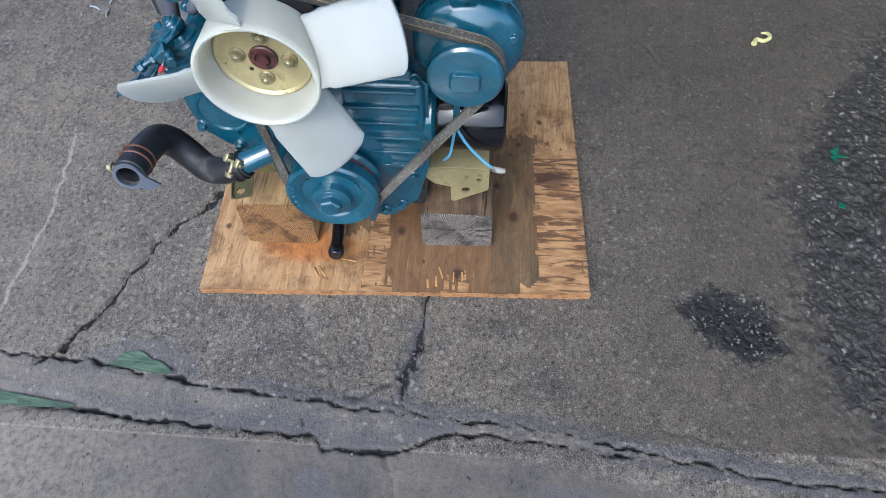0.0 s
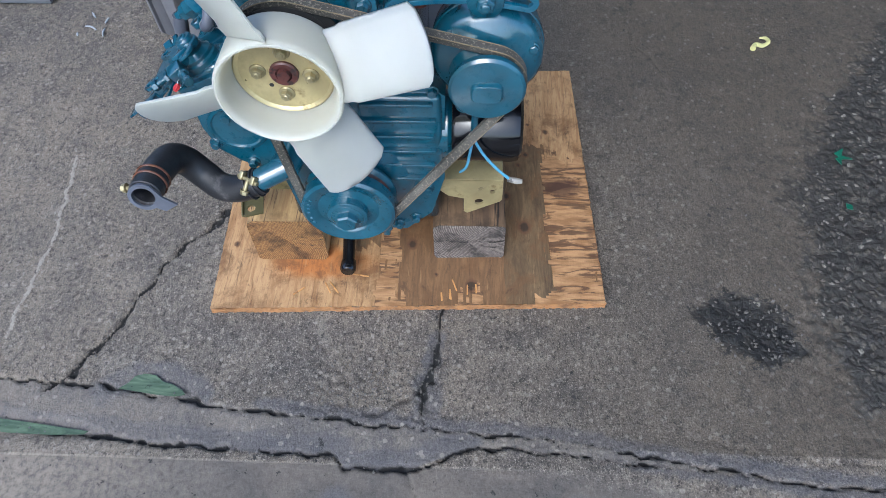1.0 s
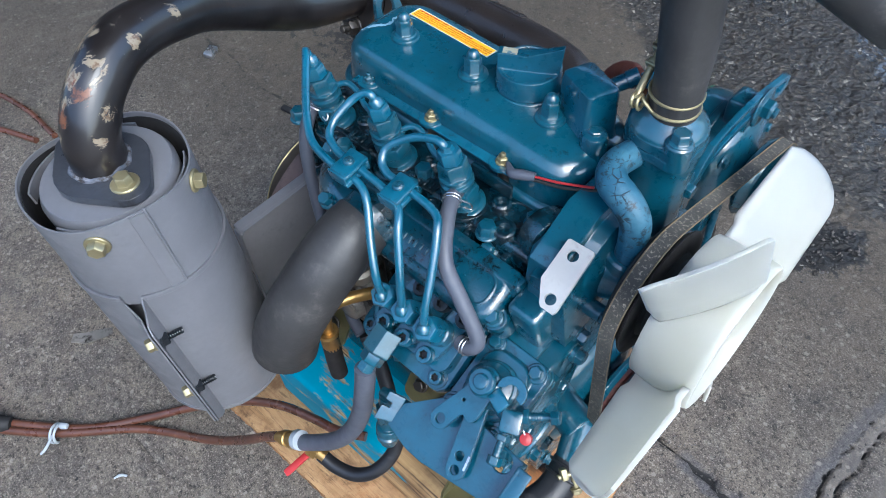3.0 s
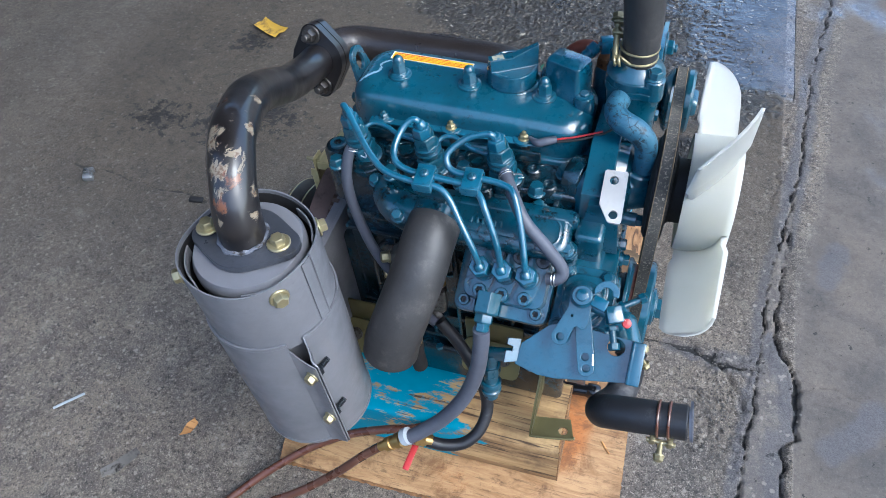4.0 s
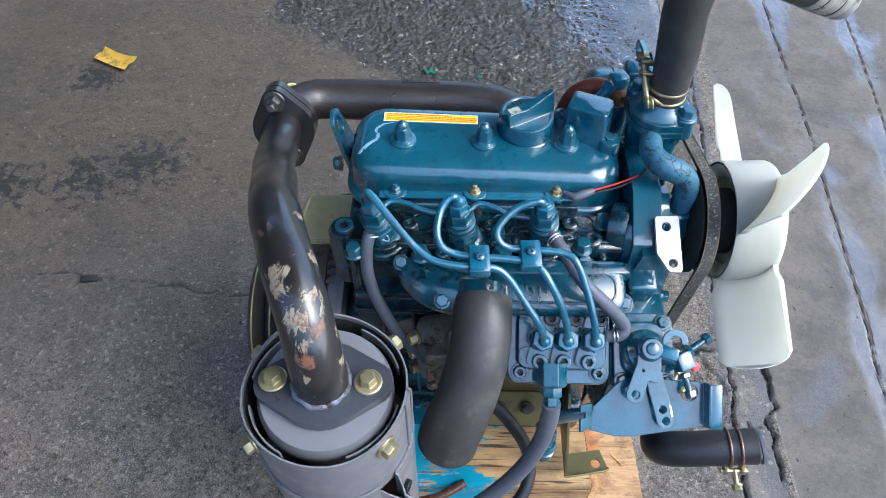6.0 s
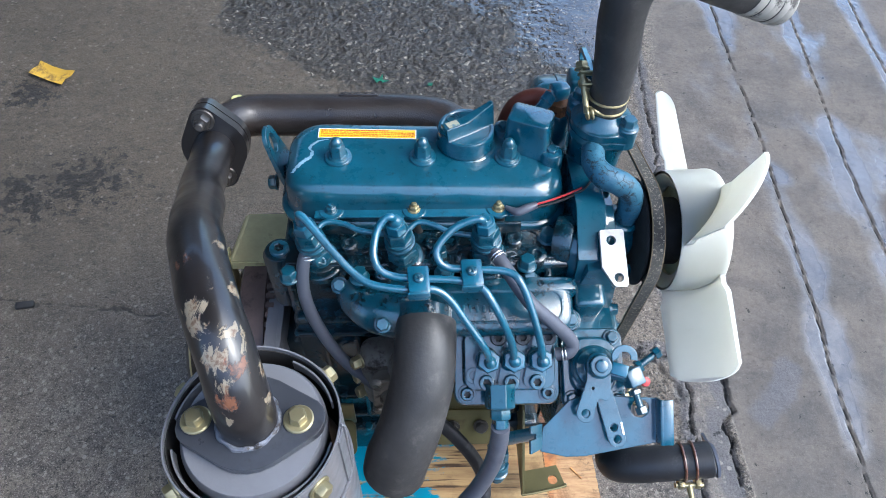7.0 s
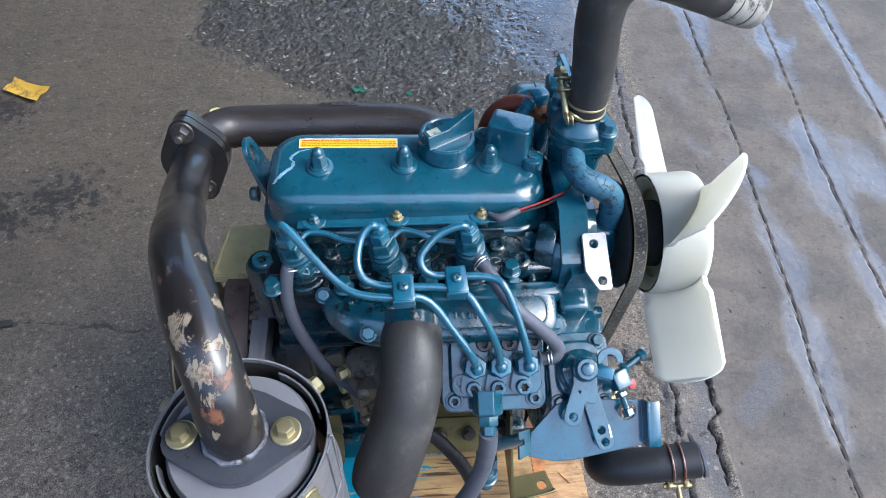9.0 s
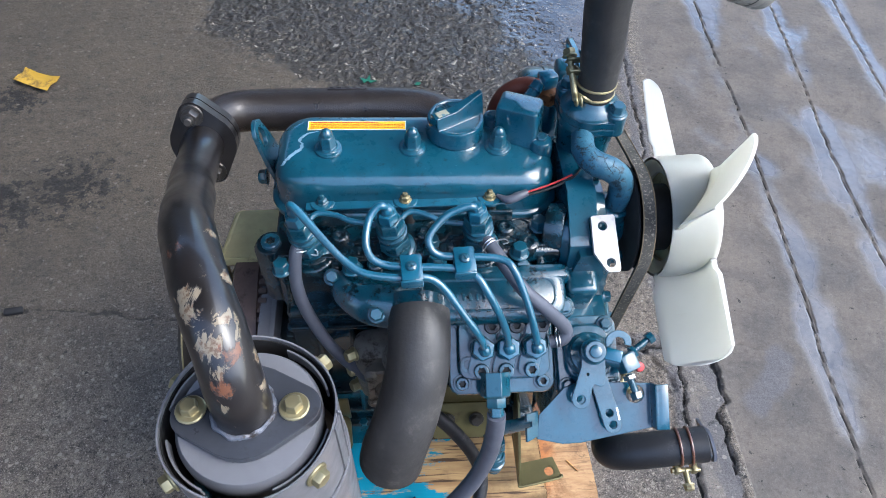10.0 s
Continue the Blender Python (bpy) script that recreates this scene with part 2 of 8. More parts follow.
MANIFOLD = plain("cast_iron_manifold", lin(46, 40, 37), 0.36, 0.2, 0.3, 300, 0.25, (lin(92, 70, 56), 0.62, 0.8, 18), 0.6)

# aged plywood: pale sapwood, a grey worn field, an exposed lower ply
k = Mat("weathered_plywood", 0.72)
grain = k.noise(24, 8, 0.70, k.stretch(0.45, 2.6, 1.0), 0.9)
fine = k.noise(150, 6, 0.70, k.stretch(0.13, 2.0, 1.0), 0.5)
blot = k.noise(13, 8, 0.72, dist=0.4)
pale = k.mix(k.ramp(grain, 0.35, 0.68), lin(176, 141, 98), lin(142, 106, 68))
brown = k.mix(k.ramp(grain, 0.32, 0.68), lin(122, 92, 60), lin(96, 70, 44))
grey = k.mix(k.ramp(grain, 0.3, 0.7), lin(116, 95, 66), lin(78, 62, 42))
grey = k.mix(k.ramp(k.noise(10, 8, 0.72, k.stretch(0.6, 1.3, 1.0)), 0.5, 0.66, 0, 0.7), grey, lin(62, 49, 35))
edge = k.math("ADD", k.attr("grey"), k.math("MULTIPLY", k.math("SUBTRACT", grain, 0.5), 0.35))
c = k.mix(k.ramp(edge, 0.22, 0.42), pale, brown)
c = k.mix(k.ramp(edge, 0.66, 0.86), c, grey)
c = k.mix(k.ramp(k.math("ADD", k.attr("rust"), k.math("MULTIPLY", k.math("SUBTRACT", blot, 0.5), 1.5)), 0.38, 0.95, 0, 0.8), c, lin(166, 98, 38))
c = k.mix(k.ramp(blot, 0.48, 0.64, 0, 0.75), c, lin(100, 70, 41))
c = k.mix(k.ramp(k.noise(34, 8, 0.75, k.stretch(0.7, 1.2, 1.0), 0.6), 0.54, 0.66, 0, 0.65), c, lin(74, 53, 35))
c = k.mix(k.ramp(k.noise(6, 7, 0.7, k.stretch(0.7, 1.3, 1.0)), 0.56, 0.70, 0, 0.55), c, lin(84, 62, 42))
c = k.mix(k.ramp(fine, 0.54, 0.66, 0.0, 0.55), c, lin(72, 51, 33))
c = k.mix(k.ramp(fine, 0.42, 0.30, 0.0, 0.22), c, lin(196, 164, 120))
torn = k.ramp(k.math("ADD", k.attr("torn"), k.math("MULTIPLY", k.math("SUBTRACT", k.noise(60, 5, 0.6, k.stretch(0.5, 2.0, 1.0)), 0.5), 0.5)), 0.45, 0.55)
band = k.noise(13, 6, 0.60, k.stretch(6.0, 1.0, 1.0), 1.1)
lower = k.mix(k.ramp(k.noise(40, 5, 0.6, k.stretch(2.5, 0.5, 1.0)), 0.35, 0.65), lin(172, 134, 92), lin(134, 98, 62))
lower = k.mix(k.ramp(k.math("ADD", band, k.math("MULTIPLY", k.attr("burn"), 0.12)), 0.50, 0.60, 0, 0.8), lower, lin(64, 41, 26))
lower = k.mix(k.ramp(k.math("ADD", k.attr("burn"), k.math("MULTIPLY", k.math("SUBTRACT", blot, 0.5), 1.2)), 0.5, 0.9, 0, 0.75), lower, lin(58, 36, 28))
c = k.mix(torn, c, lower)
c = k.mix(k.ramp(k.noise(210, 5, 0.7), 0.62, 0.72, 0, 0.5), c, lin(60, 42, 28))
knot = k.math("ADD", k.attr("knot"), k.math("MULTIPLY", k.math("SUBTRACT", k.noise(90, 4), 0.5), 0.5))
c = k.mix(k.ramp(knot, 0.3, 0.62, 0, 0.85), c, k.mix(k.ramp(knot, 0.6, 0.85), lin(92, 62, 40), lin(36, 26, 20)))
k.color(c)
k.bump(fine, 0.6, 0.001), k.bump(torn, 0.8, -0.002), k.bump(band, 0.25, 0.001)
PLY = k.m
k = Mat("plywood_edge", 0.8)
lay = k.wave(220, 1.5, k.stretch(0.0, 0.0, 1.0), "BANDS")
k.color(k.mix(k.ramp(k.noise(60, 5), 0.4, 0.7, 0, 0.6), k.mix(lay, lin(150, 108, 66), lin(92, 62, 38)), lin(60, 42, 28)))
k.bump(k.noise(90, 5), 0.6, 0.002)
PLY_EDGE = k.m


def timber(name, a, b, dark, end=None, paint=None):
    k = Mat(name, 0.8)
    g = k.noise(26, 6, 0.6, k.stretch(0.18, 1.6, 1.6), 0.3)
    c = k.mix(k.ramp(g, 0.35, 0.65), a, b)
    c = k.mix(k.ramp(k.noise(90, 5, 0.6, k.stretch(0.10, 2.0, 2.0)), 0.54, 0.66), c, dark)
    c = k.mix(k.ramp(k.noise(9, 7, 0.7), 0.52, 0.7, 0, 0.6), c, dark)
    if paint:
        cover = k.math("ADD", k.noise(13, 8, 0.7, k.stretch(0.45, 1.4, 1.2)), k.math("MULTIPLY", g, 0.15))
        sx = k.node("ShaderNodeSeparateXYZ")
        k.link(k.co, sx.inputs[0])
        cover = k.math("ADD", cover, k.ramp(sx.outputs[0], -0.02, 0.10, 0.07, -0.16))
        c = k.mix(k.ramp(cover, 0.55, 0.60), c, k.mix(k.noise(40, 4), paint, tuple(v * 0.7 for v in paint[:3]) + (1.0,)))
    k.color(c)
    k.bump(g, 0.5, 0.002)
    return k.m


TIMBER_PALE = timber("pale_timber", lin(196, 146, 86), lin(160, 112, 62), lin(92, 62, 34))
TIMBER_GREY = timber("grey_timber", lin(128, 102, 74), lin(80, 62, 45), lin(24, 18, 14))
SLIVER = timber("brown_sliver", lin(122, 90, 56), lin(90, 64, 40), lin(50, 36, 24))
TIMBER_PAINTED = timber("timber_with_flaking_cyan_paint", lin(190, 158, 108), lin(140, 108, 70), lin(74, 54, 36), None, lin(20, 140, 168))


def end_grain(name, a, b, scale, cy, cz, crack_z):
    k = Mat(name, 0.85)
    m = k.node("ShaderNodeMapping")
    m.inputs["Location"].default_value, m.inputs["Scale"].default_value = (0, -cy, -cz), (0, 1, 1)
    k.link(k.co, m.inputs["Vector"])
    w = k.wave(scale, 5.0, m.outputs[0], detail=5.0)
    c = k.mix(k.ramp(w, 0.1, 0.9, 0, 0.8), a, b)
    c = k.mix(k.ramp(k.noise(260, 5, 0.7), 0.45, 0.62, 0, 0.6), c, b)
    c = k.mix(k.ramp(k.noise(18, 7, 0.7), 0.46, 0.66, 0, 0.8), c, tuple(v * 0.35 for v in b[:3]) + (1.0,))
    c = k.mix(k.ramp(k.noise(45, 6, 0.7, k.stretch(1.0, 0.35, 2.6)), 0.62, 0.66), c, lin(30, 24, 20))
    xyz = k.node("ShaderNodeSeparateXYZ")
    k.link(k.co, xyz.inputs[0])
    wander = k.math("ADD", xyz.outputs[2], k.math("MULTIPLY", k.math("SUBTRACT", k.noise(38, 5, 0.6), 0.5), 0.03))
    check = k.math("MULTIPLY", k.ramp(k.math("ABSOLUTE", k.math("SUBTRACT", wander, crack_z)), 0.0004, 0.0013, 1, 0), k.ramp(k.noise(20, 3), 0.40, 0.5))
    c = k.mix(check, c, lin(14, 11, 9))
    c = k.mix(k.ramp(k.noise(70, 7, 0.75), 0.56, 0.68, 0, 0.7), c, tuple(v * 0.3 for v in b[:3]) + (1.0,))
    k.color(c)
    k.bump(w, 0.5, 0.001), k.bump(k.noise(140, 4), 0.5, 0.0015), k.bump(check, 1.0, -0.004)
    return k.m


END_WARM = end_grain("warm_end_grain", lin(150, 112, 66), lin(94, 63, 34), 105, -0.07, -0.05, 0.2)
END_GREY = end_grain("grey_end_grain", lin(126, 116, 108), lin(66, 58, 52), 92, 0.035, 0.05, 0.004)

# worn concrete: broad tone, painted shade, grit, exposed aggregate, oil, water
k = Mat("worn_concrete_ground", 0.8)
big, mid, fine, tiny = k.noise(2.2, 6, 0.6), k.noise(19, 8, 0.7), k.noise(120, 6, 0.75), k.noise(420, 4, 0.7)
c = k.mix(k.ramp(big, 0.3, 0.7), lin(118, 108, 97), lin(100, 93, 86))
c = k.mix(k.ramp(mid, 0.40, 0.66, 0, 0.85), c, lin(78, 73, 70))
c = k.mix(k.ramp(k.noise(7.5, 9, 0.74, dist=0.3), 0.53, 0.62, 0, 0.55), c, lin(74, 70, 68))
c = k.mix(k.ramp(k.noise(11, 9, 0.74, dist=0.3), 0.56, 0.63, 0, 0.45), c, lin(134, 127, 119))
pit = k.math("MULTIPLY", k.ramp(k.voro(150), 0.24, 0.10), k.ramp(k.voro(150, out="Color"), 0.62, 0.67))
c = k.mix(k.math("MULTIPLY", pit, 0.85), c, lin(32, 29, 28))
c = k.mix(k.ramp(fine, 0.52, 0.63, 0, 0.85), c, lin(46, 43, 40))
c = k.mix(k.ramp(fine, 0.45, 0.34, 0, 0.8), c, lin(156, 148, 139))
c = k.mix(k.ramp(tiny, 0.53, 0.64, 0, 0.75), c, lin(34, 31, 30))
c = k.mix(k.ramp(tiny, 0.45, 0.34, 0, 0.65), c, lin(168, 160, 150))
c = k.mix(k.ramp(k.attr("mortar"), 0.3, 0.7, 0, 0.6), c, k.mix(k.ramp(mid, 0.3, 0.7), lin(124, 117, 111), lin(98, 94, 94)))
# smooth trowelled slab: cloudy patina, hardly any grit
slab = k.mix(k.ramp(k.noise(9, 8, 0.68, dist=0.5), 0.35, 0.68), lin(98, 91, 85), lin(74, 71, 70))
slab = k.mix(k.ramp(k.noise(26, 7, 0.7, dist=0.3), 0.50, 0.68, 0, 0.7), slab, lin(70, 66, 65))
slab = k.mix(k.ramp(k.noise(4, 6, 0.65), 0.5, 0.7, 0, 0.4), slab, lin(110, 101, 92))
slab = k.mix(k.ramp(fine, 0.56, 0.68, 0, 0.4), slab, lin(62, 58, 55))
slab = k.mix(k.ramp(tiny, 0.60, 0.72, 0, 0.4), slab, lin(56, 52, 50))
c = k.mix(k.math("MULTIPLY", k.attr("slab"), 0.85), c, slab)
c = k.mix(k.ramp(k.math("ADD", k.attr("scratch"), k.math("MULTIPLY", k.math("SUBTRACT", k.noise(80, 6, 0.7), 0.5), 1.4)), 0.5, 0.7, 0, 0.8), c, lin(160, 154, 146))
# damp patches; their bluish base colour paints in some reflected sky
moist = k.ramp(k.math("ADD", k.attr("damp"), k.math("MULTIPLY", k.math("SUBTRACT", k.noise(24, 8, 0.7), 0.5), 0.9)), 0.30, 0.62)
c = k.mix(k.math("MULTIPLY", moist, 0.6), c, k.mix(k.ramp(tiny, 0.4, 0.65), lin(84, 83, 90), lin(54, 53, 58)))
c = k.mix(k.math("MULTIPLY", k.attr("pale"), k.ramp(fine, 0.62, 0.42, 0.2, 0.75)), c, lin(152, 142, 130))
# darker mottled tone, painting in the dimmer light behind and left of the engine
shade_tone = k.mix(k.ramp(tiny, 0.4, 0.7), lin(79, 71, 60), lin(53, 47, 39))
shade_tone = k.mix(k.ramp(k.noise(6, 8, 0.7, dist=0.4), 0.42, 0.66, 0, 0.6), shade_tone, lin(54, 49, 43))
shade_tone = k.mix(k.ramp(k.noise(15, 8, 0.72), 0.55, 0.68, 0, 0.5), shade_tone, lin(92, 84, 73))
shade_tone = k.mix(k.ramp(k.noise(46, 6, 0.72), 0.52, 0.62, 0, 0.6), shade_tone, lin(38, 34, 29))
shade_tone = k.mix(k.ramp(k.noise(58, 6, 0.72), 0.42, 0.33, 0, 0.55), shade_tone, lin(100, 93, 83))
c = k.mix(k.ramp(k.attr("dark"), 0.0, 1.3, 0.0, 0.85), c, shade_tone)
# pale stone flecks set in the paste
for sx, sy, sc, more in ((1.0, 0.38, 64, 0.80), (0.42, 1.0, 58, 0.82), (0.8, 0.9, 95, 0.76), (0.9, 0.6, 150, 0.80)):
    vec = k.stretch(sx, sy, 1.0)
    fleck = k.math("MULTIPLY", k.ramp(k.voro(sc, vec=vec), 0.30, 0.20), k.ramp(k.voro(sc, vec=vec, out="Color"), more, more + 0.03))
    fleck = k.math("MULTIPLY", fleck, k.math("MULTIPLY", k.ramp(k.attr("slab"), 0.2, 0.8, 0.75, 0.06), k.ramp(k.attr("dark"), 0.2, 1.0, 1.0, 0.18)))
    c = k.mix(k.math("MULTIPLY", fleck, k.ramp(k.noise(260, 3), 0.42, 0.66)), c, lin(136, 131, 124))
chips = k.math("MULTIPLY", k.ramp(k.math("ADD", k.voro(52), k.math("MULTIPLY", k.noise(150, 5, 0.7), 0.5)), 0.44, 0.36), k.ramp(k.attr("dark"), 0.2, 1.0, 1.0, 0.4))
c = k.mix(k.math("MULTIPLY", k.math("MULTIPLY", chips, 0.6), k.ramp(k.attr("slab"), 0.2, 0.8, 1.0, 0.1)), c, lin(150, 144, 136))
warp = k.node("ShaderNodeTexNoise")
k.link(k.co, warp.inputs["Vector"])
warp.inputs["Scale"].default_value, warp.inputs["Detail"].default_value = 34, 3
shift = k.node("ShaderNodeMix")
shift.data_type = "VECTOR"
k.link(0.035, shift.inputs[0]), k.link(k.co, shift.inputs[4]), k.link(warp.outputs["Color"], shift.inputs[5])
cell = k.voro(105, vec=shift.outputs[1])
tone = k.voro(105, vec=shift.outputs[1], out="Color")
gritc = k.mix(k.ramp(tone, 0.42, 0.62), lin(44, 42, 38), lin(84, 79, 71))
gritc = k.mix(k.ramp(tone, 0.78, 0.82), gritc, lin(136, 132, 124))
gritc = k.mix(k.ramp(cell, 0.34, 0.50), gritc, lin(44, 41, 38))
gritc = k.mix(k.ramp(tiny, 0.5, 0.8, 0, 0.5), gritc, lin(38, 36, 34))
rag = k.math("MULTIPLY", k.math("SUBTRACT", k.noise(30, 7, 0.7), 0.5), 1.1)
agg = k.ramp(k.math("ADD", k.attr("grit"), rag), 0.40, 0.60)
c = k.mix(k.math("MULTIPLY", agg, 0.92), c, gritc)
oil = k.ramp(k.math("ADD", k.attr("oil"), k.math("MULTIPLY", k.math("SUBTRACT", k.noise(44, 8, 0.74), 0.5), 4.4)), 0.56, 0.64)
c = k.mix(k.math("MULTIPLY", oil, 0.88), c, k.mix(k.ramp(fine, 0.45, 0.6), lin(28, 26, 25), lin(12, 11, 11)))
wet = k.ramp(k.math("ADD", k.attr("wet"), k.math("MULTIPLY", k.math("SUBTRACT", k.noise(6, 4, 0.5, k.stretch(1.2, 0.75, 1.0), 0.4), 0.5), 1.7)), 0.40, 0.70)
# slight blue-grey under the water, adding reflected sky to the base colour
c = k.mix(k.math("MULTIPLY", wet, 0.15), c, lin(84, 86, 92))
c = k.mix(k.ramp(k.attr("crack"), 0.30, 0.75), c, lin(26, 24, 23))
warm = k.node("ShaderNodeMix")
warm.data_type, warm.blend_type = "RGBA", "MULTIPLY"
k.link(1.0, warm.inputs[0]), k.link(c, warm.inputs[6]), k.link((1.02, 1.0, 0.945, 1.0), warm.inputs[7])
k.color(warm.outputs[2])
rg = k.math("SUBTRACT", k.math("SUBTRACT", 0.82, k.math("MULTIPLY", wet, 0.66)), k.math("MULTIPLY", k.math("ADD", k.math("MULTIPLY", oil, 0.4), moist), 0.3))
k.set("Roughness", k.math("SUBTRACT", rg, k.math("MULTIPLY", k.math("MULTIPLY", agg, 0.48), k.ramp(k.attr("sheen"), 0.2, 0.8))))
k.set("Coat Weight", k.math("MULTIPLY", wet, 0.78)), k.set("Coat Roughness", 0.1), k.set("Coat IOR", 1.65)
dry = k.math("MULTIPLY", k.math("SUBTRACT", 1.0, k.math("MULTIPLY", wet, 0.9)), k.math("SUBTRACT", 1.0, k.math("MULTIPLY", k.attr("slab"), 0.6)))
k.bump(k.math("MULTIPLY", fine, dry), 0.9, 0.005), k.bump(k.math("MULTIPLY", tiny, dry), 0.5, 0.0015)
k.bump(k.math("MULTIPLY", cell, k.math("MULTIPLY", agg, k.math("SUBTRACT", 1.0, k.math("MULTIPLY", wet, 0.6)))), 0.65, -0.0045), k.bump(k.math("MULTIPLY", mid, dry), 0.4, 0.008)
GROUND = k.m
GRIT = plain("grey_chips", lin(88, 84, 79), 0.8, 0, 0, 60, 0.35, None, 0.2)

# ---- shape helpers ----
V = Vector


def basis(d):
    d = V(d).normalized()
    a = V((0, 0, 1)) if abs(d.z) < 0.9 else V((1, 0, 0))
    u = a.cross(d).normalized()
    return u, d.cross(u), d


def skin(bm, rings, cap0=True, cap1=True, closed=True):
    """Faces between rings of points of equal count."""
    rows = [[bm.verts.new(p) for p in ring] for ring in rings]
    n = len(rows[0])
    for a, b in zip(rows, rows[1:]):
        for i in range(n if closed else n - 1):
            bm.faces.new((a[i], a[(i + 1) % n], b[(i + 1) % n], b[i]))
    if cap0:
        bm.faces.new(rows[0][::-1])
    if cap1:
        bm.faces.new(rows[-1])
    return rows


def lathe(bm, p, d, prof, seg=24, cap0=True, cap1=True, turn=0.0):
    """Rings of (radius, height) round the axis d from p."""
    u, v, w = basis(d)
    p = V(p)
    rings = []
    for r, h in prof:
        r = max(r, 1e-5)
        rings.append([p + w * h + (u * math.cos(a) + v * math.sin(a)) * r for a in (turn + 2 * math.pi * i / seg for i in range(seg))])
    skin(bm, rings, cap0, cap1)


def rod(bm, a, b, r, seg=16, r2=None, soft=0.0):
    a, b = V(a), V(b)
    h, r2 = (b - a).length, r if r2 is None else r2
    prof = [(r, 0), (r2, h)] if not soft else [(r - soft, 0), (r, soft), (r2, h - soft), (r2 - soft, h)]
    lathe(bm, a, b - a, prof, seg)


def spline(pts, res=6):
    pts = [V(p) for p in pts]
    ext = [pts[0] * 2 - pts[1]] + pts + [pts[-1] * 2 - pts[-2]]
    out = []
    for i in range(1, len(ext) - 2):
        a, b, c, d = ext[i - 1:i + 3]
        for s in range(res):
            t = s / res
            out.append(0.5 * (2 * b + (c - a) * t + (2 * a - 5 * b + 4 * c - d) * t * t + (3 * b - a - 3 * c + d) * t ** 3))
    return out + [pts[-1]]


def tube(bm, pts, r, seg=12, res=6, cap0=True, cap1=True, wob=0.0):
    """A round tube along a smooth line; r is one radius, or one for each point."""
    line = spline(pts, res)
    rs = r if isinstance(r, (list, tuple)) else [r] * len(pts)
    n = len(line)
    rings, u = [], None
    for i, p in enumerate(line):
        d = (line[min(i + 1, n - 1)] - line[max(i - 1, 0)]).normalized()
        if u is None:
            u = basis(d)[0]
        u = (u - d * u.dot(d)).normalized()
        v = d.cross(u)
        f = i / (n - 1) * (len(rs) - 1)
        j = min(int(f), len(rs) - 2)
        rad = rs[j] + (rs[j + 1] - rs[j]) * (f - j)
        if wob:
            rad *= 1 + wob * noise.noise(p * 40)
        rings.append([p + (u * math.cos(a) + v * math.sin(a)) * rad for a in (2 * math.pi * k / seg for k in range(seg))])
    skin(bm, rings, cap0, cap1)
    return line


def box(bm, c, s, rot=(0, 0, 0), bev=0.0015, seg=2):
    """A block of size s at c, with softened edges."""
    m = pose(*c, *rot)
    g = bmesh.ops.create_cube(bm, size=1.0, matrix=m @ Matrix.Diagonal((*s, 1)))
    if bev:
        edges = list({e for v in g["verts"] for e in v.link_edges})
        bmesh.ops.bevel(bm, geom=edges, offset=min(bev, min(s) * 0.45), segments=seg, profile=0.5, affect="EDGES")


def rrect(w, h, r, n=5):
    r = min(r, w / 2 - 1e-4, h / 2 - 1e-4)
    out = []
    for cx, cy, a0 in ((w / 2 - r, h / 2 - r, 0), (r - w / 2, h / 2 - r, 90), (r - w / 2, r - h / 2, 180), (w / 2 - r, r - h / 2, 270)):
        out += [(cx + r * math.cos(radians(a0 + 90 * i / n)), cy + r * math.sin(radians(a0 + 90 * i / n))) for i in range(n + 1)]
    return out


def circle(x, y, r, n=14):
    return [(x + r * math.cos(2 * math.pi * i / n), y + r * math.sin(2 * math.pi * i / n)) for i in range(n)]


def pillow(bm, m, levels, n=6):
    """Rounded rectangles (w, h, r, z, dx, dy) stacked along the local z of m."""
    skin(bm, [[m @ V((x + dx, y + dy, z)) for x, y in rrect(w, h, r, n)] for w, h, r, z, dx, dy in levels])


def prism(bm, outline, m, t, holes=(), bev=0.0):
    """A flat plate with real holes: outline in the local xy of m, t thick along local z."""
    loops = [outline, *holes]
    tops = []
    edges = []
    for loop in loops:
        vs = [bm.verts.new(m @ V((x, y, t))) for x, y in loop]
        tops.append(vs)
        edges += [bm.edges.new((vs[i], vs[(i + 1) % len(vs)])) for i in range(len(vs))]
    g = bmesh.ops.triangle_fill(bm, use_beauty=True, use_dissolve=False, edges=edges, normal=m.to_3x3() @ V((0, 0, 1)))
    faces = [f for f in g["geom"] if isinstance(f, bmesh.types.BMFace)]
    low = {}
    for vs in tops:
        for v in vs:
            low[v] = bm.verts.new(v.co - (m.to_3x3() @ V((0, 0, t))))
    for f in faces:
        bm.faces.new([low[v] for v in f.verts][::-1])
    for vs in tops:
        for i in range(len(vs)):
            a, b = vs[i], vs[(i + 1) % len(vs)]
            bm.faces.new((a, b, low[b], low[a]))


def hexhead(bm, p, d, af=0.013, h=0.0055, flange=0.0, stud=0.0, turn=0.3):
    """A hexagon bolt head at p along d: a flange or washer, the head with a soft top, and a stud end."""
    r, z = af / 2 / math.cos(math.pi / 6), 0.0
    if flange:
        lathe(bm, p, d, [(flange, 0), (flange, 0.0012), (flange * 0.92, 0.002)], 20)
        z = 0.0015
    lathe(bm, p, d, [(r, z), (r, z + h * 0.82), (r * 0.84, z + h)], 6, turn=turn)
    if stud:
        lathe(bm, V(p) + V(d).normalized() * (z + h * 0.9), d, [(af * 0.30, 0), (af * 0.30, stud), (af * 0.22, stud + 0.001)], 12)


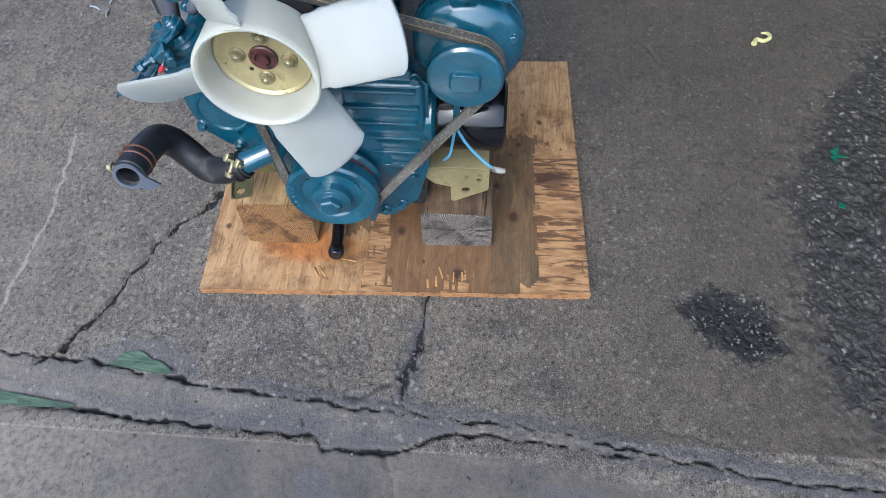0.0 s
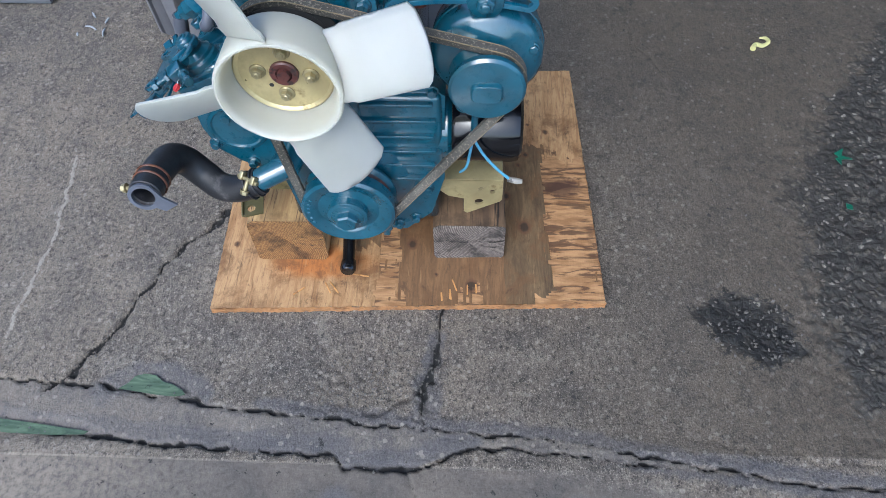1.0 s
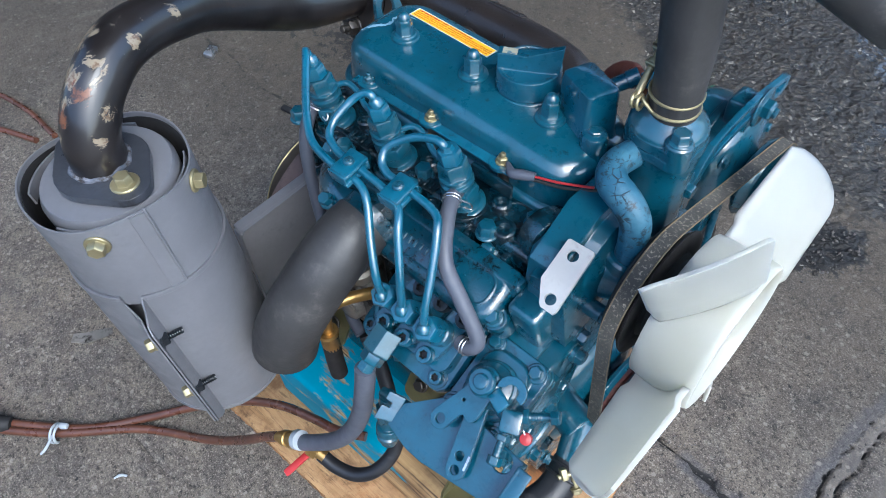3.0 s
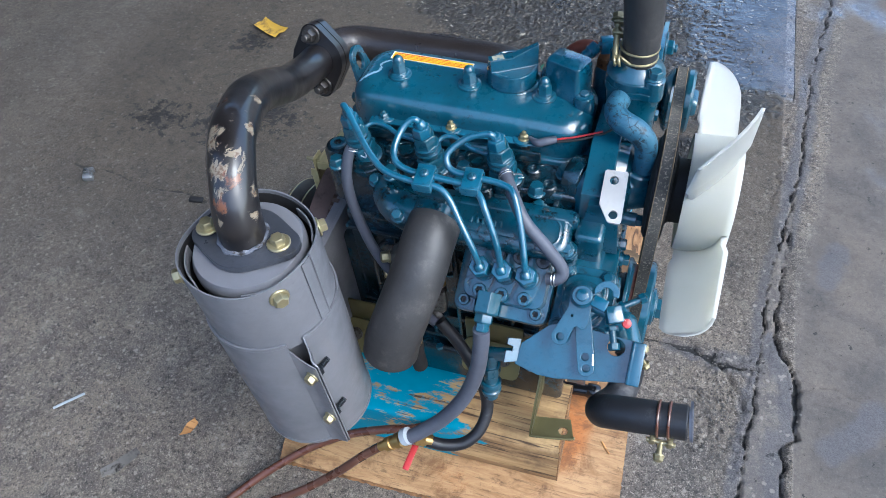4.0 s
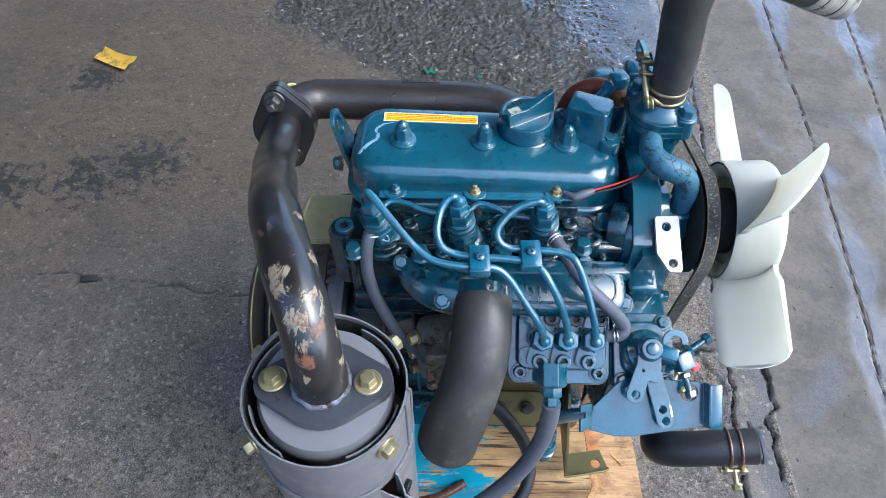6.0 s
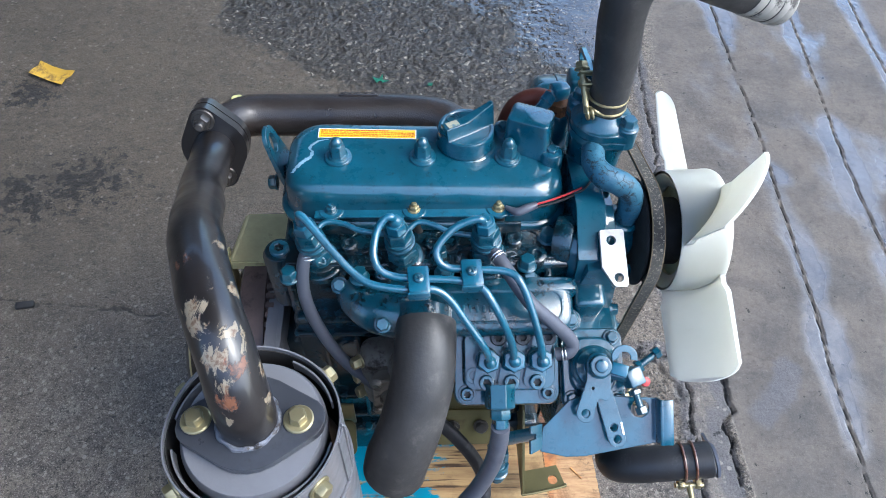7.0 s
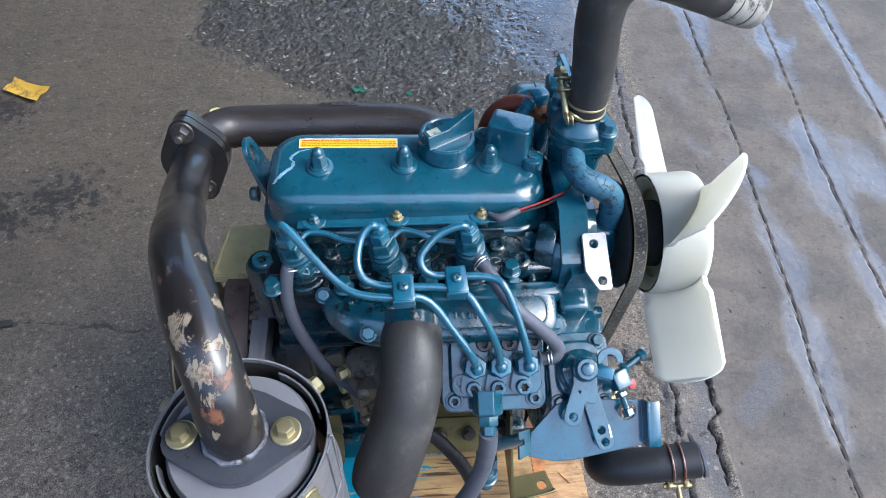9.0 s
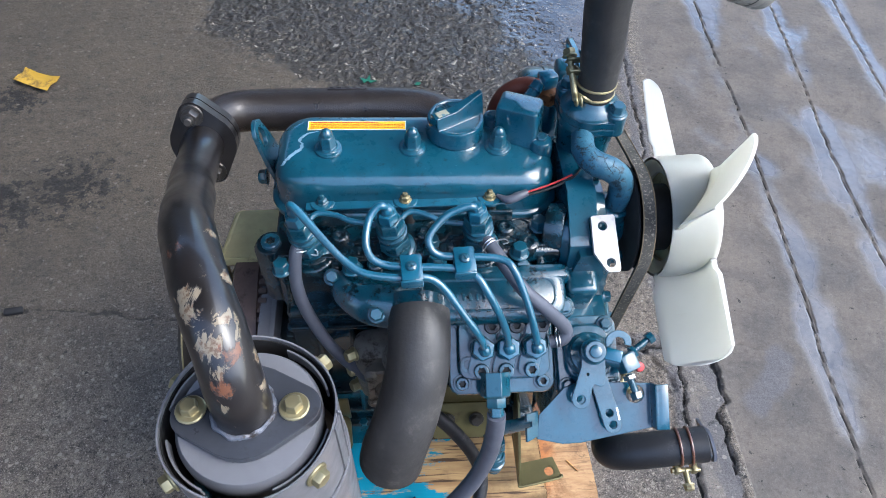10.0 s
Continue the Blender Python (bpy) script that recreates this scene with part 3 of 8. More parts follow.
def socket(bm, p, d, r=0.006, h=0.006):
    """A socket-head screw: a drum with a sunk six-lobed hole, whose faces take the second material."""
    u, v, w = basis(d)
    n = 36
    rings = []
    for rr, hh, lobe in ((r, 0, 0), (r, h * 0.82, 0), (r * 0.9, h, 0), (r * 0.48, h, 0.13), (r * 0.46, h - r * 0.10, 0.13), (r * 0.42, h - r * 0.60, 0.13)):
        rings.append([V(p) + w * hh + (u * math.cos(a) + v * math.sin(a)) * rr * (1 + lobe * math.cos(6 * a)) for a in (2 * math.pi * i / n for i in range(n))])
    rows = skin(bm, rings, True, True)
    deep = set(rows[-1]) | set(rows[-2])
    for f in {f for q in rows[-1] for f in q.link_faces}:
        if all(q in deep for q in f.verts):
            f.material_index = 1


def part(name, bm, mat, parent=None, label="", smooth=38, flat=False):
    """Links a bmesh, drawn in world places, as one mesh under its thing or part; its origin is its middle."""
    bmesh.ops.recalc_face_normals(bm, faces=bm.faces)
    me = bpy.data.meshes.new(name)
    bm.to_mesh(me)
    bm.free()
    n = len(me.vertices)
    co = np.empty(n * 3)
    me.vertices.foreach_get("co", co)
    co = co.reshape(-1, 3)
    c = (co.min(0) + co.max(0)) / 2
    me.vertices.foreach_set("co", (co - c).ravel())
    if not flat:
        me.polygons.foreach_set("use_smooth", [True] * len(me.polygons))
        me.set_sharp_from_angle(angle=radians(smooth))
    for mt in mat if isinstance(mat, (list, tuple)) else [mat]:
        me.materials.append(mt)
    me.update()
    ob = new(name, me)
    ob.matrix_world = Matrix.Translation(c)
    if parent is not None:
        if parent.parent is not None and parent.parent.parent is not None:
            parent = parent.parent
        ob.parent = parent
        ob.matrix_parent_inverse = world_of(parent).inverted()
    if label:
        tagged(ob, label)
    return ob


def world_of(ob):
    return ob.matrix_basis.copy()


def thing(name, loc, label, category, group=""):
    ob = new(name)
    ob.empty_display_size = 0.05
    ob.matrix_world = Matrix.Translation(loc)
    return tagged(ob, label, category, group)


def B():
    return bmesh.new()


# ---- ground: one sheet with sunken joints, cracks and worn fields ----
def jagged(pts, step=0.02, amp=0.006, seed=0):
    rnd = random.Random(seed)
    out = [pts[0]]
    for a, b in zip(pts, pts[1:]):
        n = max(1, int(math.dist(a, b) / step))
        for i in range(1, n + 1):
            t = i / n
            j = amp if i < n else amp * 0.4
            out.append((a[0] + (b[0] - a[0]) * t + rnd.uniform(-j, j), a[1] + (b[1] - a[1]) * t + rnd.uniform(-j, j)))
    return out


def line_gap(X, Y, pts, reach=9.0):
    """Distance of a regular grid's points from a line; past reach it is not worked out."""
    best = np.full(X.shape, 9.0)
    x0, y0, sx, sy = X[0, 0], Y[0, 0], X[0, 1] - X[0, 0], Y[1, 0] - Y[0, 0]
    for (ax, ay), (bx, by) in zip(pts, pts[1:]):
        i0, i1 = max(0, int((min(ax, bx) - reach - x0) / sx)), max(0, int((max(ax, bx) + reach - x0) / sx) + 2)
        j0, j1 = max(0, int((min(ay, by) - reach - y0) / sy)), max(0, int((max(ay, by) + reach - y0) / sy) + 2)
        xs, ys = X[j0:j1, i0:i1], Y[j0:j1, i0:i1]
        dx, dy = bx - ax, by - ay
        q = np.clip(((xs - ax) * dx + (ys - ay) * dy) / (dx * dx + dy * dy + 1e-12), 0, 1)
        np.minimum(best[j0:j1, i0:i1], np.hypot(xs - ax - q * dx, ys - ay - q * dy), out=best[j0:j1, i0:i1])
    return best


def inside(X, Y, poly):
    r = np.zeros(X.shape, bool)
    for (ax, ay), (bx, by) in zip(poly, poly[1:] + poly[:1]):
        if ay != by:
            r ^= ((ay > Y) != (by > Y)) & (X < (bx - ax) * (Y - ay) / (by - ay) + ax)
    return r


def field(X, Y, poly, soft):
    d = line_gap(X, Y, poly + poly[:1])
    return np.clip(0.5 + np.where(inside(X, Y, poly), d, -d) / (2 * soft), 0, 1)


JOINT_NEAR = [(0.375, -1.0), (0.386, -0.492), (0.395, -0.33), (0.425, -0.097), (0.438, 0.039), (0.446, 0.13), (0.456, 0.315), (0.485, 0.5), (0.51, 0.70), (0.522, 0.95), (0.56, 1.19), (0.59, 1.5)]
JOINT_FAR = [(0.43, -1.0), (0.457, -0.461), (0.475, -0.268), (0.488, -0.075), (0.486, 0.012), (0.504, 0.027), (0.505, 0.11), (0.474, 0.19), (0.466, 0.252), (0.480, 0.346), (0.488, 0.45)]
CRACKS = [  # line, half width, depth, darkness
    (jagged(JOINT_NEAR, 0.017, 0.0055, 1), 0.0024, 0.009, 1.0),
    (jagged(JOINT_FAR, 0.017, 0.0045, 2), 0.0024, 0.009, 1.0),
    (jagged([(0.401, -0.433), (0.381, -0.405), (0.309, -0.36), (0.255, -0.341), (0.175, -0.309), (0.119, -0.267), (0.068, -0.23), (-0.03, -0.16)], 0.02, 0.007, 3), 0.0042, 0.008, 1.0),
    (jagged([(0.24, 0.156), (0.29, 0.152), (0.326, 0.147), (0.352, 0.139), (0.383, 0.132), (0.446, 0.133)], 0.02, 0.006, 4), 0.006, 0.006, 0.9),
    (jagged([(0.383, 0.132), (0.41, 0.08), (0.43, 0.045)], 0.02, 0.008, 5), 0.003, 0.004, 0.5),
    (jagged([(0.66, -1.0), (0.674, -0.093), (0.709, 0.274), (0.737, 0.631), (0.756, 1.06), (0.78, 1.5)], 0.03, 0.0014, 6), 0.0013, 0.006, 1.0),
    (jagged([(0.83, -1.0), (0.886, 0.295), (0.895, 0.559), (0.952, 1.08), (0.98, 1.5)], 0.03, 0.0014, 7), 0.0013, 0.006, 1.0),
    (jagged([(1.02, -1.0), (1.07, 0.4), (1.1, 0.8), (1.16, 1.5)], 0.03, 0.0014, 8), 0.0013, 0.006, 1.0),
    (jagged([(-1.3, 0.315), (-1.107, 0.298), (-0.811, 0.265), (-0.585, 0.249), (-0.419, 0.222), (-0.2, 0.2)], 0.03, 0.006, 9), 0.0035, 0.003, 0.58),
    (jagged([(0.395, 0.36), (0.44, 0.5), (0.47, 0.62), (0.48, 0.8)], 0.02, 0.012, 10), 0.002, 0.002, 0.35),
    (jagged([(-0.16, -0.33), (-0.21, -0.35), (-0.29, -0.352)], 0.02, 0.004, 11), 0.0025, 0.003, 0.55),
    (jagged([(0.319, -0.522), (0.116, -0.514), (-0.057, -0.538)], 0.02, 0.004, 12), 0.0035, -0.0012, 0.0),
    (jagged([(0.505, 0.11), (0.56, 0.13), (0.6, 0.118)], 0.02, 0.006, 13), 0.0022, 0.002, 0.45),
    (jagged([(-0.25, 0.6), (-0.4, 0.52), (-0.62, 0.5)], 0.02, 0.01, 14), 0.002, 0.002, 0.3),
]
GRIT_MAIN = [(-0.45, 1.6), (-0.5, 1.08), (-0.38, 0.99), (-0.21, 0.866), (-0.063, 0.79), (-0.009, 0.745), (0.10, 0.76), (0.189, 0.734), (0.288, 0.739), (0.411, 0.76), (0.455, 0.82), (0.40, 1.04), (0.46, 1.19), (0.5, 1.6)]
GRIT_ISLE = [(0.242, 0.543), (0.208, 0.59), (0.224, 0.666), (0.253, 0.687), (0.31, 0.701), (0.338, 0.622), (0.289, 0.571)]


def soft_noise(shape, cells, seed):
    """Random smooth relief of unit spread whose lumps are about that many cells wide."""
    f = np.fft.rfft2(np.random.default_rng(seed).standard_normal(shape))
    ky, kx = np.fft.fftfreq(shape[0])[:, None], np.fft.rfftfreq(shape[1])[None, :]
    out = np.fft.irfft2(f * np.exp(-(kx * kx + ky * ky) * (cells * 2.2) ** 2), s=shape)
    return out / out.std()


def build_ground():
    x0, x1, y0, y1, st = -1.25, 1.25, -1.0, 1.55, 0.0034
    xs, ys = np.arange(x0, x1 + st / 2, st), np.arange(y0, y1 + st / 2, st)
    X, Y = np.meshgrid(xs, ys)
    Z = np.zeros(X.shape)
    crack = np.zeros(X.shape)
    n1, n2, n4, n9, n40 = (soft_noise(X.shape, c, i + 3) for i, c in enumerate((1.2, 2.2, 4.5, 10, 40)))
    for n, (pts, w, dep, dark) in enumerate(CRACKS):
        w_fade = n < 2
        d = line_gap(X, Y, pts, 0.03)
        if 5 <= n < 8:
            w = w * np.clip(1 + 0.12 * n9, 0.7, 1.4)
        else:
            w = w * np.clip(1 + 0.45 * n9 + 0.25 * n4, 0.22, 2.6)
        if w_fade:
            w = w * np.clip(1.05 - 1.1 * np.clip(Y - 0.12, 0, 0.5), 0.5, 1)
        ragged = np.abs(d + 0.30 * w * n2)
        g = np.exp(-(ragged / w) ** 4)
        Z -= dep * g
        np.maximum(crack, dark * np.exp(-(ragged / (w * 0.85)) ** 4), out=crack)
    strip = JOINT_NEAR[:10] + [(0.50, 0.6)] + JOINT_FAR[::-1]
    mortar = field(X, Y, strip, 0.006)
    grit = np.maximum(field(X, Y, GRIT_MAIN, 0.10), field(X, Y, GRIT_ISLE, 0.035))
    Z += 0.0014 * n40 + 0.0005 * n9 - 0.002 * mortar - 0.003 * np.clip(grit, 0, 1)
    pool = np.clip((X - 0.20) / 0.17, 0, 1) * np.clip((Y - 0.80) / 0.12, 0, 1) * (X < 0.49)
    rough = 0.6 * n1 + 0.8 * n2 + 0.5 * n4
    Z += 0.0005 * rough * (0.4 + 2.4 * np.clip(grit, 0, 1)) * (1 - 0.85 * pool) * (1 - 0.6 * mortar)
    broken = field(X, Y, [(0.28, 0.0), (0.33, 0.10), (0.36, 0.14), (0.44, 0.14), (0.425, -0.06), (0.36, -0.08)], 0.03)
    Z += (0.0009 * n1 + 0.0004 * n2) * broken
    oil = np.zeros(X.shape)
    for ox, oy, r in ((-0.941, 0.48, 0.055), (-0.775, 0.49, 0.055), (-0.80, 0.545, 0.03), (-0.677, 0.549, 0.068), (-0.865, 0.825, 0.05)):
        np.maximum(oil, np.clip(0.92 - np.hypot((X - ox) / 1.3, Y - oy) / r * 0.52, 0, 1), out=oil)
    np.maximum(oil, 0.95 * field(X, Y, GRIT_ISLE, 0.02), out=oil)
    slab = (X > 0.5) * np.clip((X - np.interp(Y, [p[1] for p in JOINT_NEAR], [p[0] for p in JOINT_NEAR]) - 0.03) / 0.03, 0, 1)
    sheen = np.clip((Y - 0.75) * 2 + (X + 0.3), 0, 1)
    # shade painted as ground tone, growing towards +y and -x
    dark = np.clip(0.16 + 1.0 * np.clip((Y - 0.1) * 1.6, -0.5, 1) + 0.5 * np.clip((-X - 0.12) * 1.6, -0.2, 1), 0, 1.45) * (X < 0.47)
    wet = 0.60 * np.clip(field(X, Y, GRIT_MAIN, 0.15) * np.clip((Y - 0.78) * 1.6 + (X + 0.05) * 1.4, 0, 1), 0, 1)
    wet = np.maximum(wet, 0.95 * pool)
    wet = np.maximum(wet, 0.38 * np.clip((X - 0.5) * 1.6 + (Y - 0.30) * 1.1, 0, 1) * (X > 0.5))
    for pts, w, dep, dk in CRACKS[5:8]:
        np.maximum(wet, 0.70 * np.exp(-(line_gap(X, Y, pts, 0.2) / 0.052) ** 2) * np.clip(Y + 0.85, 0, 1), out=wet)
    scratch = 0.75 * np.exp(-(line_gap(X, Y, jagged([(0.319, -0.522), (0.116, -0.514), (-0.057, -0.538)], 0.02, 0.004, 12), 0.05) / 0.006) ** 2)
    damp = np.zeros(X.shape)
    np.maximum(damp, 0.95 * np.exp(-(line_gap(X, Y, JOINT_FAR[:8], 0.15) / 0.034) ** 2) * mortar, out=damp)
    np.maximum(damp, 0.8 * np.exp(-(line_gap(X, Y, JOINT_NEAR[3:], 0.15) / 0.026) ** 2) * (X < 0.6) * (1 - mortar), out=damp)
    for pts, w in (([(0.40, -0.34), (0.375, -0.30), (0.375, -0.25), (0.40, -0.2)], 0.03), ([(0.383, 0.132), (0.43, 0.135)], 0.03), ([(0.55, 0.02), (0.60, 0.06), (0.62, 0.1)], 0.03), ([(0.3, 0.145), (0.34, 0.14)], 0.02), ([(0.55, 0.35), (0.57, 0.42)], 0.03)):
        np.maximum(damp, 0.75 * np.exp(-(line_gap(X, Y, pts, 0.12) / w) ** 2), out=damp)
    pale = np.clip((-Y - 0.10) * 2.2, 0, 1) * np.clip((X + 0.5) * 2, 0, 1) * np.clip(0.35 + (X - 0.40) * 6, 0.35, 1)
    basin = field(X, Y, [(0.395, -0.335), (0.366, -0.305), (0.363, -0.275), (0.372, -0.25), (0.385, -0.21), (0.408, -0.205), (0.404, -0.26)], 0.012)
    basin = np.maximum(basin, field(X, Y, [(0.444, -0.62), (0.440, -0.50), (0.455, -0.36), (0.468, -0.33), (0.472, -0.46), (0.462, -0.62)], 0.01))
    Z -= 0.007 * basin
    for pts, w, dep, dk in CRACKS[:8]:
        wet *= 1 - np.exp(-(line_gap(X, Y, pts, 0.05) / (w * 2.0)) ** 2)
    edge = np.minimum(np.minimum(X - x0, x1 - X), np.minimum(Y - y0, y1 - Y))
    rimfade = np.clip(edge / 0.12, 0, 1)
    pale *= np.clip((1.15 - X) / 0.4, 0, 1) * np.clip((Y + 0.98) / 0.25, 0, 1)
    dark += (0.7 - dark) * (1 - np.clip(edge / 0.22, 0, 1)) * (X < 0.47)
    for layer in (Z, wet, grit, crack, oil, damp, pale):
        layer *= rimfade
    ny, nx = X.shape
    co = np.stack([X, Y, Z], -1).reshape(-1, 3)
    idx = np.arange(nx * ny).reshape(ny, nx)
    quads = np.stack([idx[:-1, :-1], idx[:-1, 1:], idx[1:, 1:], idx[1:, :-1]], -1).reshape(-1, 4)
    far, n0 = 220.0, nx * ny
    ex = [-far, xs[0], xs[-1], far]
    ey = [-far, ys[0], ys[-1], far]
    rim = np.array([(a, b, 0.0) for b in ey for a in ex])
    keep = [(i, j) for j in range(3) for i in range(3) if (i, j) != (1, 1)]
    rq = np.array([(n0 + j * 4 + i, n0 + j * 4 + i + 1, n0 + j * 4 + i + 5, n0 + j * 4 + i + 4) for i, j in keep])
    co, quads = np.vstack([co, rim]), np.vstack([quads, rq])
    me = bpy.data.meshes.new("ground")
    me.from_pydata(co.tolist(), [], quads.tolist())
    me.polygons.foreach_set("use_smooth", [True] * len(me.polygons))
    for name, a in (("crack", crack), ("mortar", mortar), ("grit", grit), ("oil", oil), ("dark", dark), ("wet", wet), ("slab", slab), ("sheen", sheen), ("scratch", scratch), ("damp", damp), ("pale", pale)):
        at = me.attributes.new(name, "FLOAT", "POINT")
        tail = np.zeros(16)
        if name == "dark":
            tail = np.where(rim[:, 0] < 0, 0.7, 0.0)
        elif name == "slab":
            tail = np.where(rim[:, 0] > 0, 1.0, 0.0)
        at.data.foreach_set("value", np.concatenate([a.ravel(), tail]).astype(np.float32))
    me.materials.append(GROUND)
    return tagged(new("ground", me), "worn cracked grey concrete yard with oil stains and wet patches", "ground", kind="structure")


build_ground()


# ---- plywood base and timbers ----
def plywood_board():
    root = thing("plywood_board", (-0.0135, 0.0865, 0.0), "weathered plywood sheet with torn plies under the engine", "board")
    bm = B()
    w, h, top = 0.535, 0.615, 0.014
    nx, ny = 120, 138
    rnd = random.Random(5)
    m = pose(-0.0135, 0.0865, 0.0, 0, 0, 2.46)
    grid = []
    grey = bm.verts.layers.float.new("grey")
    torn = bm.verts.layers.float.new("torn")
    rust = bm.verts.layers.float.new("rust")
    burn = bm.verts.layers.float.new("burn")
    knot = bm.verts.layers.float.new("knot")
    for j in range(ny + 1):
        row = []
        for i in range(nx + 1):
            u, v = (i / nx - 0.5) * w, (j / ny - 0.5) * h
            if i in (0, nx):
                u += rnd.uniform(-0.0007, 0.0007)
            if j in (0, ny):
                v += rnd.uniform(-0.0006, 0.0006)
            if i < 13 and j < 30:
                u += max(0.0, 0.03 - 0.0021 * i - 0.0011 * j) * 0.8
            rag = 0.012 * noise.noise(V((u * 14, v * 70, 1))) + 0.006 * noise.noise(V((u * 50, v * 190, 4)))
            lng = 0.030 * noise.noise(V((v * 60, u * 9, 7))) + 0.022 * noise.noise(V((v * 210, u * 20, 2)))
            t1 = 1.0 if v > 0.229 + rag and u > -0.03 + lng else 0.0
            t2 = 1.0 if -0.048 < v - rag < -0.016 and u > 0.06 + lng else 0.0
            t3 = 1.0 if u > 0.248 + lng and (-0.05 < v < 0.0 or 0.075 < v + 0.3 * rag < 0.118 or v > 0.2) else 0.0
            tr = max(t1, t2, t3)
            p = bm.verts.new(m @ V((u, v, top - 0.0012 * tr + 0.0003 * noise.noise(V((u * 60, v * 60, 0))))))
            p[grey] = (0.55 if v < 0.152 else 1.0) if -0.014 < v < 0.24 and u > -0.06 + lng else 0.0
            if -0.085 < v < -0.048 and u < 0.15 + lng:
                p[grey] = 0.8
            p[rust] = 1.15 * math.exp(-((u - 0.182) / 0.04) ** 2 - ((v + 0.14) / 0.095) ** 2) + 0.6 * math.exp(-((u - 0.03) / 0.06) ** 2 - ((v + 0.27) / 0.04) ** 2)
            p[burn] = math.exp(-((u - 0.035) / 0.032) ** 2 - ((v - 0.262) / 0.05) ** 2) + 0.7 * math.exp(-((u - 0.14) / 0.05) ** 2 - ((v - 0.30) / 0.014) ** 2)
            p[knot] = max(math.exp(-(math.hypot((u - ku) * 0.8, v - kv) / kr) ** 2) for ku, kv, kr in ((0.118, 0.192, 0.013), (-0.045, 0.205, 0.007), (0.150, 0.005, 0.010), (0.232, 0.10, 0.012), (0.145, -0.285, 0.006), (-0.1, 0.245, 0.006), (0.05, 0.165, 0.009), (-0.02, 0.19, 0.005), (0.21, 0.045, 0.004), (-0.12, 0.215, 0.004)))
            p[torn] = tr
            row.append(p)
        grid.append(row)
    for j in range(ny):
        for i in range(nx):
            bm.faces.new((grid[j][i], grid[j][i + 1], grid[j + 1][i + 1], grid[j + 1][i]))
    part("face_ply", bm, PLY, root)
    bm = B()
    loop = [grid_pt(m, w, h, i, nx, j, ny) for i, j in [(i, 0) for i in range(nx)] + [(nx, j) for j in range(ny)] + [(i, ny) for i in range(nx, 0, -1)] + [(0, j) for j in range(ny, 0, -1)]]
    rnd = random.Random(8)
    rings = []
    for z in (0.0005, 0.004, 0.0042, 0.0085, 0.0087, 0.0135):
        rings.append([V((p.x + rnd.uniform(-0.0012, 0.0012), p.y + rnd.uniform(-0.0012, 0.0012), z)) for p in loop])
    skin(bm, rings, True, False)
    part("ply_edge", bm, PLY_EDGE, root, flat=True)
    rnd = random.Random(31)
    for k in range(15):
        side = k % 3
        v0 = (rnd.uniform(0.22, 0.30), rnd.uniform(-0.05, -0.01), rnd.uniform(0.05, 0.13))[side]
        u0 = (rnd.uniform(-0.03, 0.255), rnd.uniform(0.07, 0.255), rnd.uniform(0.235, 0.258))[side]
        p = m @ V((u0, v0, 0.0142))
        bm = B()
        box(bm, p, (rnd.uniform(0.006, 0.020), rnd.uniform(0.0010, 0.0032), 0.0009), (rnd.uniform(-4, 4), rnd.uniform(-3, 3), 2.5 + rnd.uniform(-7, 7)), 0.0003, 1)
        part("ply_sliver", bm, (SLIVER, SLIVER, TIMBER_PALE)[k % 3], root)
    for k, (x, y, a) in enumerate(((0.225, -0.03, 30), (0.224, -0.02, 38), (0.232, -0.075, -50), (0.2, 0.02, 80), (0.215, 0.17, 20))):
        bm = B()
        box(bm, (x, y, 0.0155), (0.022 + 0.004 * (k % 2), 0.0022, 0.0016), (0, 0, a), 0.0003, 1)
        part("splinter", bm, TIMBER_PALE, root)
    return root


def grid_pt(m, w, h, i, nx, j, ny):
    u, v = (i / nx - 0.5) * w, (j / ny - 0.5) * h
    if i < 13 and j < 30:
        u += max(0.0, 0.03 - 0.0021 * i - 0.0011 * j) * 0.8
    return m @ V((u, v, 0.0))


plywood_board()


def timber_block(name, label, x0, x1, y0, y1, z0, z1, yaw, side, end, seed):
    root = thing(name, ((x0 + x1) / 2, (y0 + y1) / 2, z0), label, "timber", "timbers under the engine")
    rnd = random.Random(seed)
    m = pose((x0 + x1) / 2, (y0 + y1) / 2, 0, 0, 0, yaw)
    L, W = x1 - x0, y1 - y0
    bm = B()
    rings = []
    n = 24
    for i in range(n + 1):
        u = -L / 2 + L * i / n
        ring = []
        for px, py in rrect(W, z1 - z0, 0.008, 4):
            q = V((u, px, (z0 + z1) / 2 + py))
            s = 1 + 0.008 * noise.noise(V((u * 9, px * 30, py * 30 + seed)))
            ring.append(m @ V((u + (rnd.uniform(-0.002, 0.001) if i in (0, n) else 0), q.y * s, (q.z - (z0 + z1) / 2) * s + (z0 + z1) / 2)))
        rings.append(ring)
    skin(bm, rings, True, False)
    part("timber_body", bm, side, root)
    bm = B()
    skin(bm, [rings[-1], [p + V((0.0012, 0, 0)) for p in rings[-1]]], False, True)
    part("sawn_end", bm, end, root, flat=True)
    return root


timber_block("timber", "pale squared timber with flaking cyan paint under the engine", -0.185, 0.170, -0.153, -0.040, 0.0148, 0.112, 1.5, TIMBER_PAINTED, END_WARM, 3)
timber_block("timber", "grey weathered squared timber with cracked end grain", -0.20, 0.160, 0.131, 0.243, 0.0148, 0.098, 1.5, TIMBER_GREY, END_GREY, 4)


